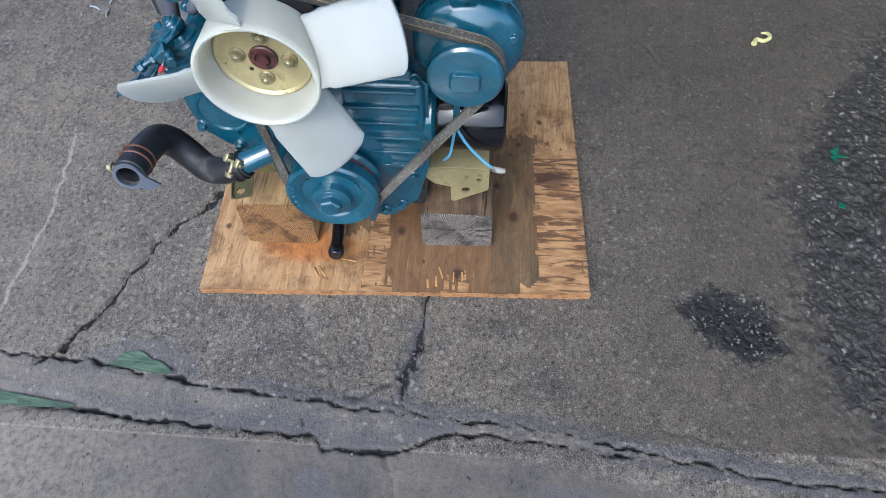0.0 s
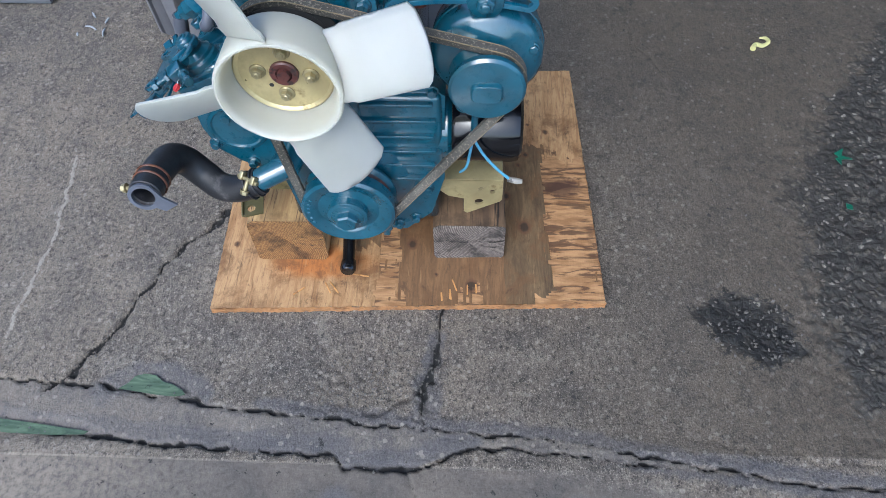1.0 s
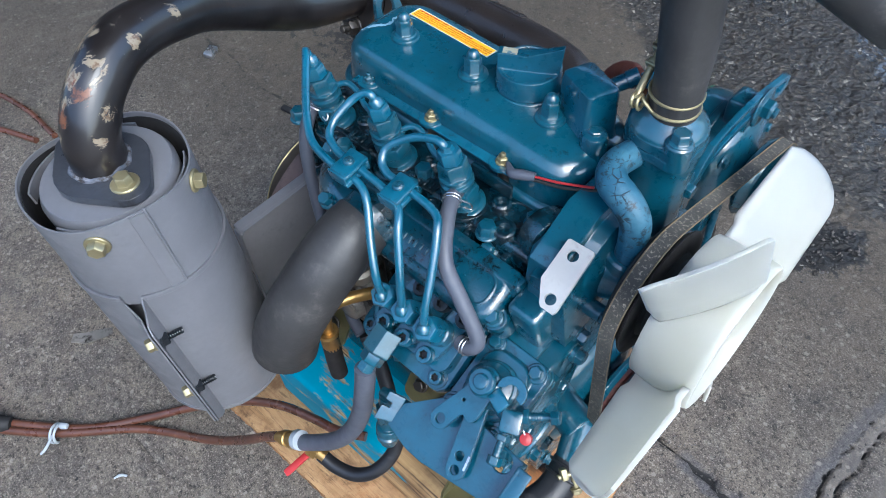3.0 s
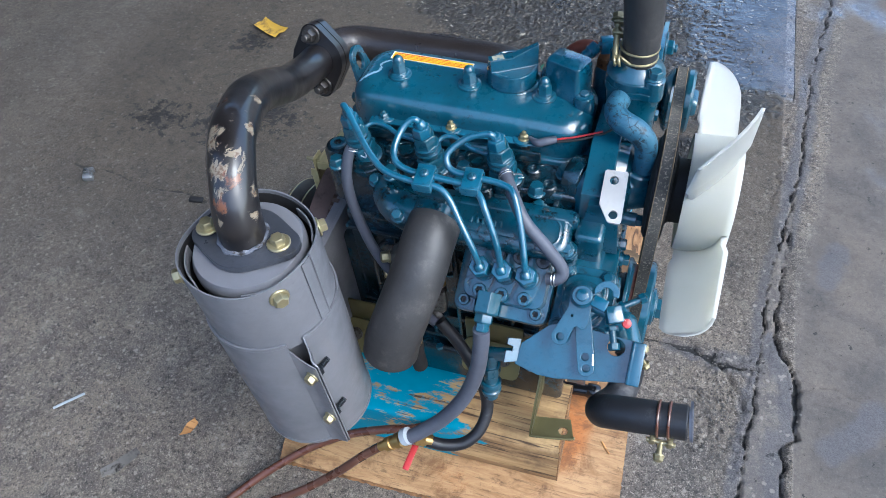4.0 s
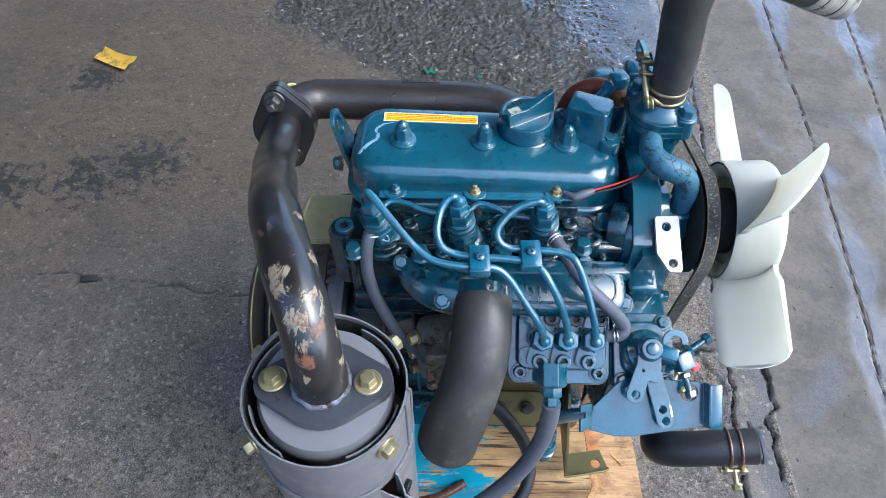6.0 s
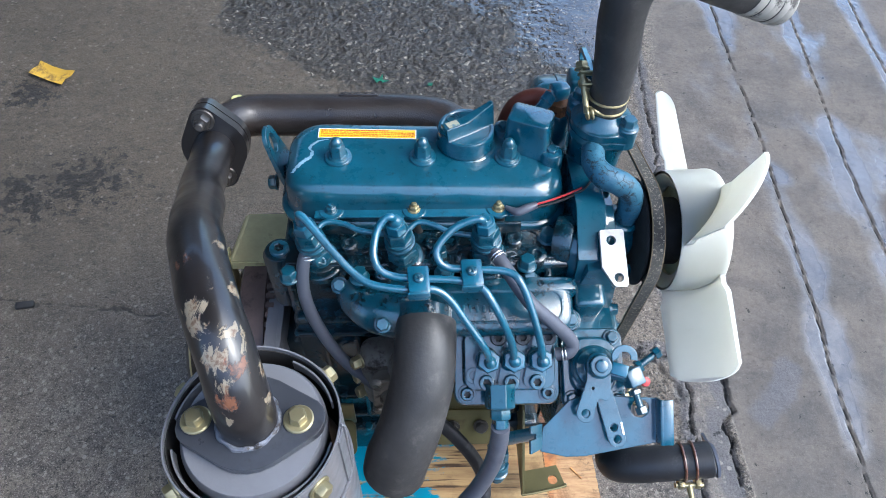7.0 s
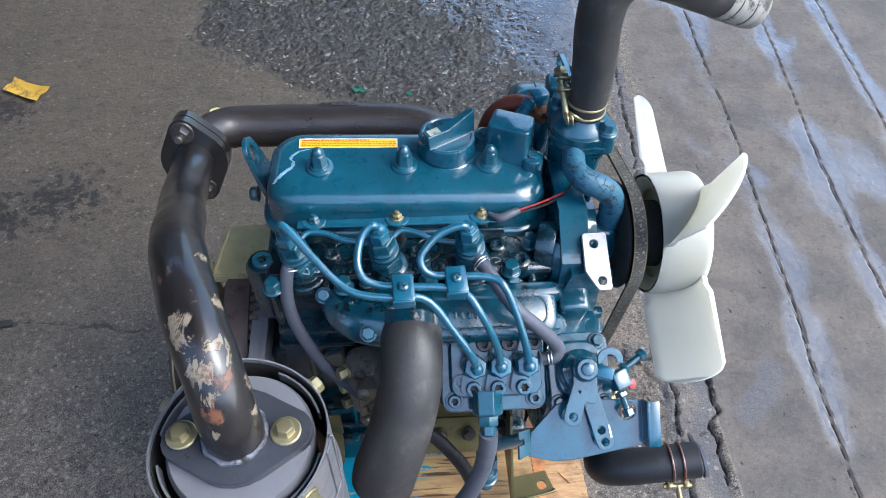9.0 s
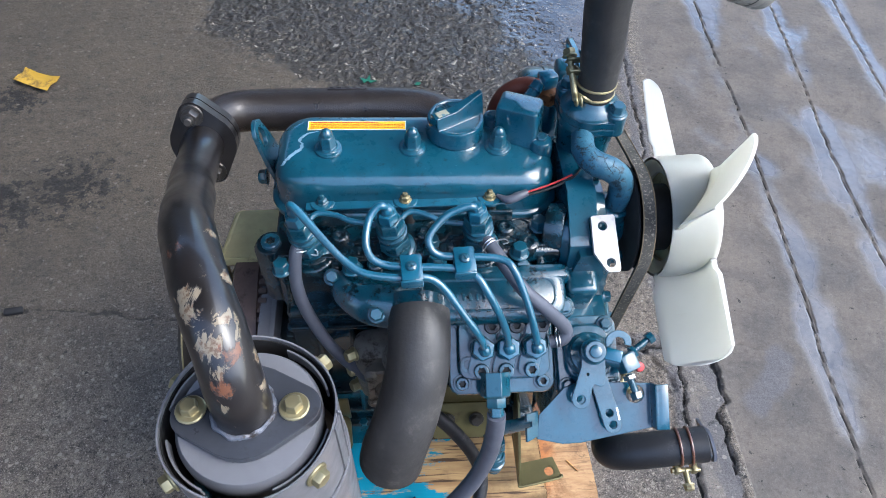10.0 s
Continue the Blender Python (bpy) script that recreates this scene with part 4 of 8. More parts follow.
# ---- the engine ----
engine = thing("diesel_engine", (0.02, 0.035, 0.112), "small blue three-cylinder diesel engine with fan and muffler on timbers", "engine")
UP, FRONT, SIDE = (0, 0, 1), (1, 0, 0), (0, -1, 0)
CRANK = (0.034, 0.241)
HUB = (0.004, 0.490)
YZ = Matrix(((0, 0, 1, 0), (1, 0, 0, 0), (0, 1, 0, 0), (0, 0, 0, 1)))  # local x, y, z -> world y, z, x


def bolts(parent, mat, places, af=0.011, h=0.006, flange=0.0, stud=0.0, name="bolt"):
    for n, (p, d) in enumerate(places):
        bm = B()
        hexhead(bm, p, d, af, h, flange, stud, 0.3 + 0.37 * n)
        part(name, bm, mat, parent)


def crankcase():
    bm = B()
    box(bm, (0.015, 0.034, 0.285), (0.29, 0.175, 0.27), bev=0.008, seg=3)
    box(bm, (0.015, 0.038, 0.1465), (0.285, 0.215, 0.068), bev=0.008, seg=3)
    block = part("crankcase", bm, GRIMY_SHADED, engine)
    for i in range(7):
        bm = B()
        box(bm, (-0.10 + 0.037 * i, -0.056, 0.30), (0.007, 0.012, 0.20), bev=0.003)
        part("stiffening_rib", bm, GRIMY_SHADED, block)
    for z in (0.20, 0.25, 0.40):
        bm = B()
        box(bm, (0.0, -0.0565, z), (0.26, 0.010, 0.008), bev=0.003)
        part("stiffening_rib", bm, GRIMY_SHADED, block)
    for x, z in ((-0.07, 0.36), (0.0, 0.36), (0.07, 0.36)):
        bm = B()
        lathe(bm, (x, -0.052, z), SIDE, [(0.024, 0), (0.024, 0.006), (0.019, 0.007), (0.019, 0.004), (0.001, 0.003)], 24)
        part("core_plug", bm, GRIMY_SHADED, block)
    bolts(block, BLUE, [((-0.11 + 0.044 * i, -0.066, 0.176), UP) for i in range(6)], 0.010, 0.005)
    bm = B()
    pillow(bm, pose(0.01, 0.034, 0), [(0.20, 0.13, 0.02, 0.055, 0, 0), (0.23, 0.145, 0.02, 0.075, 0, 0), (0.25, 0.16, 0.02, 0.13, 0, 0)])
    part("oil_pan", bm, GRIMY_SHADED, engine, "dark blue pressed oil pan")
    bm = B()
    tube(bm, [(0.09, -0.004, 0.07), (0.11, -0.004, 0.045), (0.14, -0.003, 0.036), (0.17, 0.0, 0.036), (0.20, 0.002, 0.037)], 0.0098, 16)
    lathe(bm, (0.2, 0.002, 0.037), FRONT, [(0.0115, -0.012), (0.0125, -0.006), (0.0125, 0.004), (0.010, 0.008), (0.004, 0.009)], 18)
    part("drain_hose", bm, BLACK_GLOSS, engine, "short gloss black drain hose")


def cylinder_head():
    bm = B()
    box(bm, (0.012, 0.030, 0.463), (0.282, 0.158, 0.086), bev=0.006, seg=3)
    head = part("cylinder_head", bm, GRIMY_SHADED, engine)
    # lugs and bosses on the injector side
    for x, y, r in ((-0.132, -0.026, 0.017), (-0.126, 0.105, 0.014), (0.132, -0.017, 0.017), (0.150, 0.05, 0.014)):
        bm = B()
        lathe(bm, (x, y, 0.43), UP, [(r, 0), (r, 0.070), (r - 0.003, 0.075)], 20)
        part("corner_lug", bm, GRIMY_SHADED, head)
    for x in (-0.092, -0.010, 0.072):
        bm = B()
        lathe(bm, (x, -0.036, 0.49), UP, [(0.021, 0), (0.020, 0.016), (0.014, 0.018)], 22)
        part("injector_boss", bm, GRIMY_SHADED, head)
        bm = B()
        lathe(bm, (x + 0.04, -0.018, 0.495), UP, [(0.016, 0), (0.015, 0.012), (0.011, 0.0125), (0.010, 0.010), (0.001, 0.010)], 20)
        part("plug_boss", bm, GRIMY_SHADED, head)
    for x in (-0.05, 0.03):
        bm = B()
        box(bm, (x, -0.043, 0.507), (0.030, 0.014, 0.0035), bev=0.001)
        part("cast_pad", bm, GRIMY_SHADED, head)
    bm = B()
    box(bm, (0.012, -0.052, 0.428), (0.27, 0.018, 0.012), bev=0.004)
    part("head_ledge", bm, GRIMY_SHADED, head)
    for x0, x1, y, z, h in ((-0.125, -0.064, -0.046, 0.5050, 0.006), (0.095, 0.148, -0.040, 0.5050, 0.006), (-0.040, 0.020, -0.0275, 0.5060, 0.004), (0.040, 0.060, -0.028, 0.5060, 0.004)):
        bm = B()
        box(bm, ((x0 + x1) / 2, y, z), (x1 - x0, 0.006, h), (0, 0, 0), 0.0022)
        part("cast_lip", bm, GRIMY_SHADED, head)
    for x, y, r in ((-0.064, -0.024, 0.0085), (0.018, -0.024, 0.0085), (0.098, -0.020, 0.0085), (-0.112, -0.012, 0.009), (0.118, -0.040, 0.010), (-0.030, -0.060, 0.008), (0.055, -0.060, 0.008)):
        bm = B()
        lathe(bm, (x, y, 0.500), UP, [(r, 0), (r, 0.011), (r * 0.8, 0.0125), (r * 0.45, 0.0125), (r * 0.4, 0.009)], 18)
        part("cast_boss", bm, GRIMY_SHADED, head)
    for x in (-0.120, -0.070, -0.020, 0.090, 0.130):
        bm = B()
        box(bm, (x, -0.0505, 0.468), (0.007, 0.012, 0.060), (0, 0, 0), 0.0025)
        part("head_rib", bm, GRIMY_SHADED, head)
    # cast figures, worn past reading: a raised row of bars
    for x in (-0.05, 0.03):
        bm = B()
        for i in range(4):
            box(bm, (x - 0.010 + 0.0066 * i, -0.043, 0.5098), (0.003, 0.009, 0.0014), (0, 0, 8 * (i % 2)), 0.0004, 1)
        part("cast_mark", bm, GRIMY_SHADED, head)
    bolts(head, BLUE, [((x, y, 0.506), UP) for x, y in ((-0.052, -0.062), (0.028, -0.058), (0.108, -0.050), (-0.118, -0.060), (0.131, -0.017), (0.024, -0.037))], 0.014, 0.010, 0.0098)
    bm = B()
    socket(bm, (-0.132, -0.026, 0.504), UP, 0.0095, 0.005)
    part("socket_screw", bm, [BLUE, RECESS_BLACK], head)
    # round plug at the front corner
    bm = B()
    lathe(bm, (0.152, -0.022, 0.508), (0.9, -0.35, 0.15), [(0.025, -0.012), (0.026, 0.0), (0.024, 0.006), (0.020, 0.007), (0.019, 0.003), (0.001, 0.002)], 30)
    part("core_plug", bm, GRIMY_SHADED, head)
    bm = B()
    strap = [(-0.022, -0.030), (0.022, -0.030), (0.021, 0.000), (0.017, 0.022)] + [(0.015 * math.cos(radians(a)), 0.030 + 0.013 * math.sin(radians(a))) for a in range(0, 181, 20)] + [(-0.017, 0.022), (-0.021, 0.000)]
    eye = [(0.0085 * math.cos(radians(a)), 0.024 + 0.011 * math.sin(radians(a))) for a in range(0, 360, 20)]
    prism(bm, strap, Matrix.Translation((-0.143, 0.086, 0.517)) @ pose(0, 0, 0, 0, -14, 0) @ YZ, 0.0045, [eye])
    part("lifting_eye", bm, BLUE, head)
    bolts(head, BLUE, [((-0.146, 0.072, 0.497), (-1, 0, 0))], 0.013, 0.008, 0.009)


def drape(tree, x, y, lift=0.0004):
    """The point over (x, y) on the upper side of a cover."""
    hit = tree.ray_cast(V((x, y, 1.0)), V((0, 0, -1)))[0]
    return (hit if hit is not None else V((x, y, 0.55))) + V((0, 0, lift))


def draped_sheet(bm, tree, rows, t=0.0006):
    """A thin sheet laid on a surface; rows are lists of (x, y)."""
    up = [[bm.verts.new(drape(tree, x, y, t)) for x, y in r] for r in rows]
    low = [[bm.verts.new(drape(tree, x, y, -0.001)) for x, y in r] for r in rows]
    nr, nc = len(rows), len(rows[0])
    for i in range(nr - 1):
        for j in range(nc - 1):
            bm.faces.new((up[i][j], up[i][j + 1], up[i + 1][j + 1], up[i + 1][j]))
    rim = [(0, j) for j in range(nc)] + [(i, nc - 1) for i in range(1, nr)] + [(nr - 1, j) for j in range(nc - 2, -1, -1)] + [(i, 0) for i in range(nr - 2, 0, -1)]
    for (a, b), (c, d) in zip(rim, rim[1:] + rim[:1]):
        bm.faces.new((up[a][b], low[a][b], low[c][d], up[c][d]))


def valve_cover():
    tilt = pose(0.0105, 0.0500, 0.508, 0, 2.0, 0)
    bm = B()
    lv = [(0.286, 0.112, 0.034, 0.0, 0, 0), (0.287, 0.113, 0.034, 0.002, 0, 0), (0.287, 0.113, 0.034, 0.0065, 0, 0), (0.284, 0.110, 0.033, 0.0085, 0, 0), (0.277, 0.103, 0.031, 0.0098, 0, 0), (0.276, 0.102, 0.032, 0.018, 0, 0), (0.275, 0.101, 0.032, 0.031, 0, 0)]
    for i in range(1, 9):
        a = math.pi / 2 * i / 8
        q = 1 - math.cos(a)
        lv.append((0.275 - 0.040 * q, 0.101 - 0.034 * q, 0.032 - 0.012 * q, 0.031 + 0.0195 * math.sin(a), 0, 0.002 * q))
    lv += [(0.205, 0.046, 0.016, 0.0515, 0, 0.002), (0.17, 0.02, 0.009, 0.052, 0, 0.002)]
    pillow(bm, tilt, lv, 8)
    bm.normal_update()
    tree = BVHTree.FromBMesh(bm)
    cover = part("valve_cover", bm, BLUE, engine, "glossy blue rounded valve cover")
    for x, y in ((-0.073, 0.042), (0.009, 0.044), (0.093, 0.045)):
        z = drape(tree, x, y).z - 0.0008
        bm = B()
        lathe(bm, (x, y, z), UP, [(0.0135, 0), (0.013, 0.0022), (0.0105, 0.0032), (0.0098, 0.0048)], 26)
        lathe(bm, (x, y, z + 0.004), UP, [(0.0080, 0), (0.0080, 0.012), (0.0070, 0.0145)], 6, turn=0.4)
        lathe(bm, (x, y, z + 0.0175), UP, [(0.0064, 0), (0.0060, 0.003), (0.0045, 0.006), (0.0022, 0.0078), (0.0005, 0.0083)], 18)
        part("cap_nut", bm, BLUE, cover)
    # oil filler
    bm = B()
    lathe(bm, (0.052, 0.067, 0.540), UP, [(0.034, 0), (0.033, 0.014), (0.0305, 0.018), (0.027, 0.0195)], 36)
    part("filler_neck", bm, BLUE, cover)
    bm = B()
    cx, cy, cz = 0.052, 0.067, 0.558
    lathe(bm, (cx, cy, cz), UP, [(0.0265, 0), (0.0288, 0.002), (0.0290, 0.006), (0.0280, 0.0085), (0.0282, 0.0175), (0.0272, 0.0197), (0.0245, 0.0202), (0.0235, 0.0192), (0.001, 0.0192)], 44)
    m = pose(cx, cy, cz + 0.019, 0, 0, 30)
    g = [m @ V((x, y, z)) for x, y, z in ((-0.0262, -0.0100, 0), (0.0262, -0.0100, 0), (0.0262, 0.0065, 0), (-0.0262, 0.0065, 0), (-0.0262, -0.0065, 0.0135), (-0.002, -0.0060, 0.0120), (0.0285, -0.0035, 0.0215), (0.0285, 0.0015, 0.0215), (-0.002, 0.0035, 0.0120), (-0.0262, 0.0040, 0.0135))]
    vs = [bm.verts.new(p) for p in g]
    for f in ((0, 1, 6, 5, 4), (2, 3, 9, 8, 7), (4, 5, 8, 9), (5, 6, 7, 8), (1, 2, 7, 6), (3, 0, 4, 9), (3, 2, 1, 0)):
        bm.faces.new([vs[i] for i in f])
    capo = part("filler_cap", bm, BLUE_PLATE, cover, "blue oil filler cap with a raised grip")
    bm = B()
    box(bm, m @ V((-0.0165, -0.0012, 0.0132)), (0.0125, 0.0080, 0.0006), (0, 3, 30), 0.0002, 1)
    part("paper_patch", bm, WORN_PAPER, capo, "scrap of worn cream paper")
    fc = bpy.data.curves.new("lettering", "FONT")
    fc.body, fc.size, fc.extrude, fc.align_x = "OIL", 0.013, 0.0006, "CENTER"
    lo = new("lettering", fc)
    dg = bpy.context.evaluated_depsgraph_get()
    me = bpy.data.meshes.new_from_object(lo.evaluated_get(dg))
    bpy.data.objects.remove(lo)
    me.materials.append(BLUE_PLATE)
    lo = new("lettering", me)
    lo.matrix_world = pose(cx - 0.008, cy + 0.011, cz + 0.0196, 0, 0, 30)
    lo.parent, lo.matrix_parent_inverse = capo, world_of(capo).inverted()
    # sticker, laid over the crown, and its rows of small print
    bm = B()
    x0, x1, y0, y1 = -0.0950, 0.0030, 0.0690, 0.0832
    draped_sheet(bm, tree, [[(x0 + (x1 - x0) * i / 24, y0 + (y1 - y0) * j / 6) for i in range(25)] for j in range(7)], 0.0005)
    st = part("caution_sticker", bm, LABEL, cover, "yellow sticker with rows of small print")
    bm = B()
    for xa, xb, ya, yb in ((x0, x1, y0, y0 + 0.0007), (x0, x1, y1 - 0.0007, y1), (x0, x0 + 0.0009, y0, y1), (x1 - 0.0009, x1, y0, y1)):
        draped_sheet(bm, tree, [[(xa + (xb - xa) * i / 16, yy) for i in range(17)] for yy in (ya, (ya + yb) / 2, yb)], 0.0008)
    part("sticker_border", bm, PAPER, st)
    rnd = random.Random(4)
    for ink, rows in ((LABEL_INK, (0.0716, 0.0743, 0.0770)), (RED, (0.0800,))):
        bm = B()
        for yy in rows:
            x = x0 + 0.003
            while x < x1 - (0.004 if ink is LABEL_INK else 0.03):
                wd = rnd.uniform(0.0008, 0.0030)
                draped_sheet(bm, tree, [[(x, yy), (x + wd, yy)], [(x, yy + 0.0013), (x + wd, yy + 0.0013)]], 0.0009)
                x += wd + rnd.uniform(0.0005, 0.0012)
        tagged(part("print", bm, ink, st), kind="stuff")
    # pale scuff across the rear end
    way = jagged([(-0.084, 0.0672), (-0.0940, 0.0655), (-0.0995, 0.0600), (-0.1020, 0.0545), (-0.0985, 0.0490), (-0.1000, 0.0430), (-0.1060, 0.0372), (-0.1110, 0.0320), (-0.1170, 0.0260)], 0.0012, 0.0006, 21)
    rnd = random.Random(6)
    bm = B()
    rows = []
    for i, (x, y) in enumerate(way):
        wd = (0.0006 + 0.0011 * min(1, i / 25)) * rnd.uniform(0.5, 1.3)
        rows.append([(x - wd, y + wd * 0.5), (x, y), (x + wd, y - wd * 0.5)])
    draped_sheet(bm, tree, rows, 0.0003)
    part("paint_scuff", bm, SCUFF, cover, "pale scuffed streak in the paint")
    # breather box
    bm = B()
    pillow(bm, pose(0.1145, 0.0645, 0.0, 0, 0, -22), [(0.054, 0.040, 0.012, 0.545, 0, 0), (0.047, 0.034, 0.008, 0.5565, 0, 0), (0.0445, 0.0315, 0.005, 0.560, 0, 0), (0.043, 0.030, 0.005, 0.589, 0, 0), (0.041, 0.028, 0.005, 0.5945, 0, 0), (0.036, 0.023, 0.004, 0.5965, 0, 0)], 5)
    lathe(bm, (0.136, 0.046, 0.540), UP, [(0.0125, 0), (0.0115, 0.020), (0.010, 0.0245), (0.006, 0.026)], 20)
    lathe(bm, (0.0915, 0.083, 0.540), UP, [(0.012, 0), (0.011, 0.020), (0.0095, 0.0235), (0.006, 0.025)], 20)
    brb = part("breather_box", bm, BLUE_PLATE, cover)
    bolts(brb, BLUE, [((0.136, 0.046, 0.5645), UP), ((0.0915, 0.083, 0.5635), UP)], 0.010, 0.004)
    bm = B()
    rod(bm, (0.119, 0.076, 0.580), (0.136, 0.097, 0.590), 0.0064, 16)
    rod(bm, (0.131, 0.091, 0.5870), (0.137, 0.098, 0.5906), 0.0076, 16)
    part("breather_outlet", bm, BLUE_PLATE, cover)
    bm = B()
    tube(bm, [(0.134, 0.096, 0.588), (0.127, 0.104, 0.584), (0.116, 0.109, 0.577), (0.105, 0.114, 0.562), (0.099, 0.118, 0.54), (0.098, 0.126, 0.51), (0.100, 0.128, 0.45)], 0.0092, 16)
    part("breather_hose", bm, RED_HOSE, engine, "rust-red rubber breather hose")


def glow_rail():
    bm = B()
    box(bm, (0.004, -0.004, 0.5325), (0.20, 0.012, 0.002), bev=0.0007)
    for x in (-0.080, 0.0, 0.082):
        lathe(bm, (x, -0.001, 0.5315), UP, [(0.0115, 0), (0.0115, 0.003)], 20)
    rail = part("glow_plug_rail", bm, BLUE_PIPE, engine)
    for x, mat in ((-0.080, BLUE), (0.0, BOLT_ZINC), (0.082, BOLT_ZINC)):
        bm = B()
        hexhead(bm, (x, -0.001, 0.5335), UP, 0.009, 0.005, 0.0065, 0.003)
        part("terminal_nut", bm, mat, rail)
        bm = B()
        rod(bm, (x + 0.004, -0.004, 0.505), (x + 0.001, -0.001, 0.532), 0.005, 12)
        part("glow_plug", bm, STEEL_DARK, rail)
    for x0, x1 in ((-0.100, -0.058), (0.060, 0.104)):
        bm = B()
        box(bm, ((x0 + x1) / 2, -0.0145, 0.5225), (x1 - x0, 0.004, 0.014), (0, 0, 0), 0.0015)
        part("rail_foot", bm, GRIMY_SHADED, rail)
    bm = B()
    tube(bm, [(0.089, -0.003, 0.538), (0.099, -0.010, 0.539), (0.108, -0.008, 0.541), (0.118, -0.004, 0.542)], [0.002, 0.0042, 0.0045, 0.0036], 12)
    w = part("wire_sleeve", bm, GREY_HOSE, engine, "grey sleeve and red wire")
    bm = B()
    tube(bm, [(0.117, -0.004, 0.542), (0.135, 0.001, 0.544), (0.149, 0.005, 0.547), (0.163, 0.011, 0.549)], 0.0011, 8)
    part("red_wire", bm, RED, w)
    bm = B()
    tube(bm, [(0.117, -0.0065, 0.5405), (0.135, -0.002, 0.542), (0.149, 0.002, 0.545), (0.166, 0.011, 0.548), (0.18, 0.03, 0.549)], 0.0012, 8)
    part("black_wire", bm, BLACK, w)


def injectors():
    for x in (-0.099, -0.017, 0.064):
        top, low = V((x, -0.047, 0.572)), V((x + 0.007, -0.036, 0.500))
        d = top - low
        bm = B()
        lathe(bm, low, d, [(0.0190, 0), (0.0190, 0.006), (0.0172, 0.0075), (0.0150, 0.0080), (0.0138, 0.0100), (0.0138, 0.0160)], 26)
        lathe(bm, low + d * 0.22, d, [(0.0162, 0), (0.0162, 0.009), (0.0148, 0.011), (0.0125, 0.0112)], 6, turn=0.15)
        lathe(bm, low + d * 0.38, d, [(0.0112, 0), (0.0112, 0.004), (0.0146, 0.0050), (0.0146, 0.0085), (0.0118, 0.0095), (0.0118, 0.012), (0.0140, 0.013), (0.0140, 0.0155), (0.0105, 0.0165)], 26)
        lathe(bm, low + d * 0.60, d, [(0.0128, 0), (0.0128, 0.012), (0.0116, 0.014), (0.0085, 0.0142)], 6, turn=0.5)
        body = part("injector", bm, BLUE, engine)
        bm = B()
        lathe(bm, low, d, [(0.0235, -0.006), (0.0235, 0.0015), (0.0215, 0.0025), (0.0195, 0.0015), (0.0192, -0.004)], 28, False, False)
        part("well_rim", bm, GRIMY_SHADED, body)
        bm = B()
        lathe(bm, low, d, [(0.0205, -0.003), (0.0194, 0.0024)], 28, False, False)
        part("black_seal", bm, RECESS_BLACK, body)
        bm = B()
        lathe(bm, low + d * 0.80, d, [(0.0100, 0), (0.0100, 0.010), (0.0090, 0.012), (0.0062, 0.0125), (0.0050, 0.0145), (0.0045, 0.0165)], 6, turn=0.2)
        part("union_nut", bm, BLUE_PIPE, body)


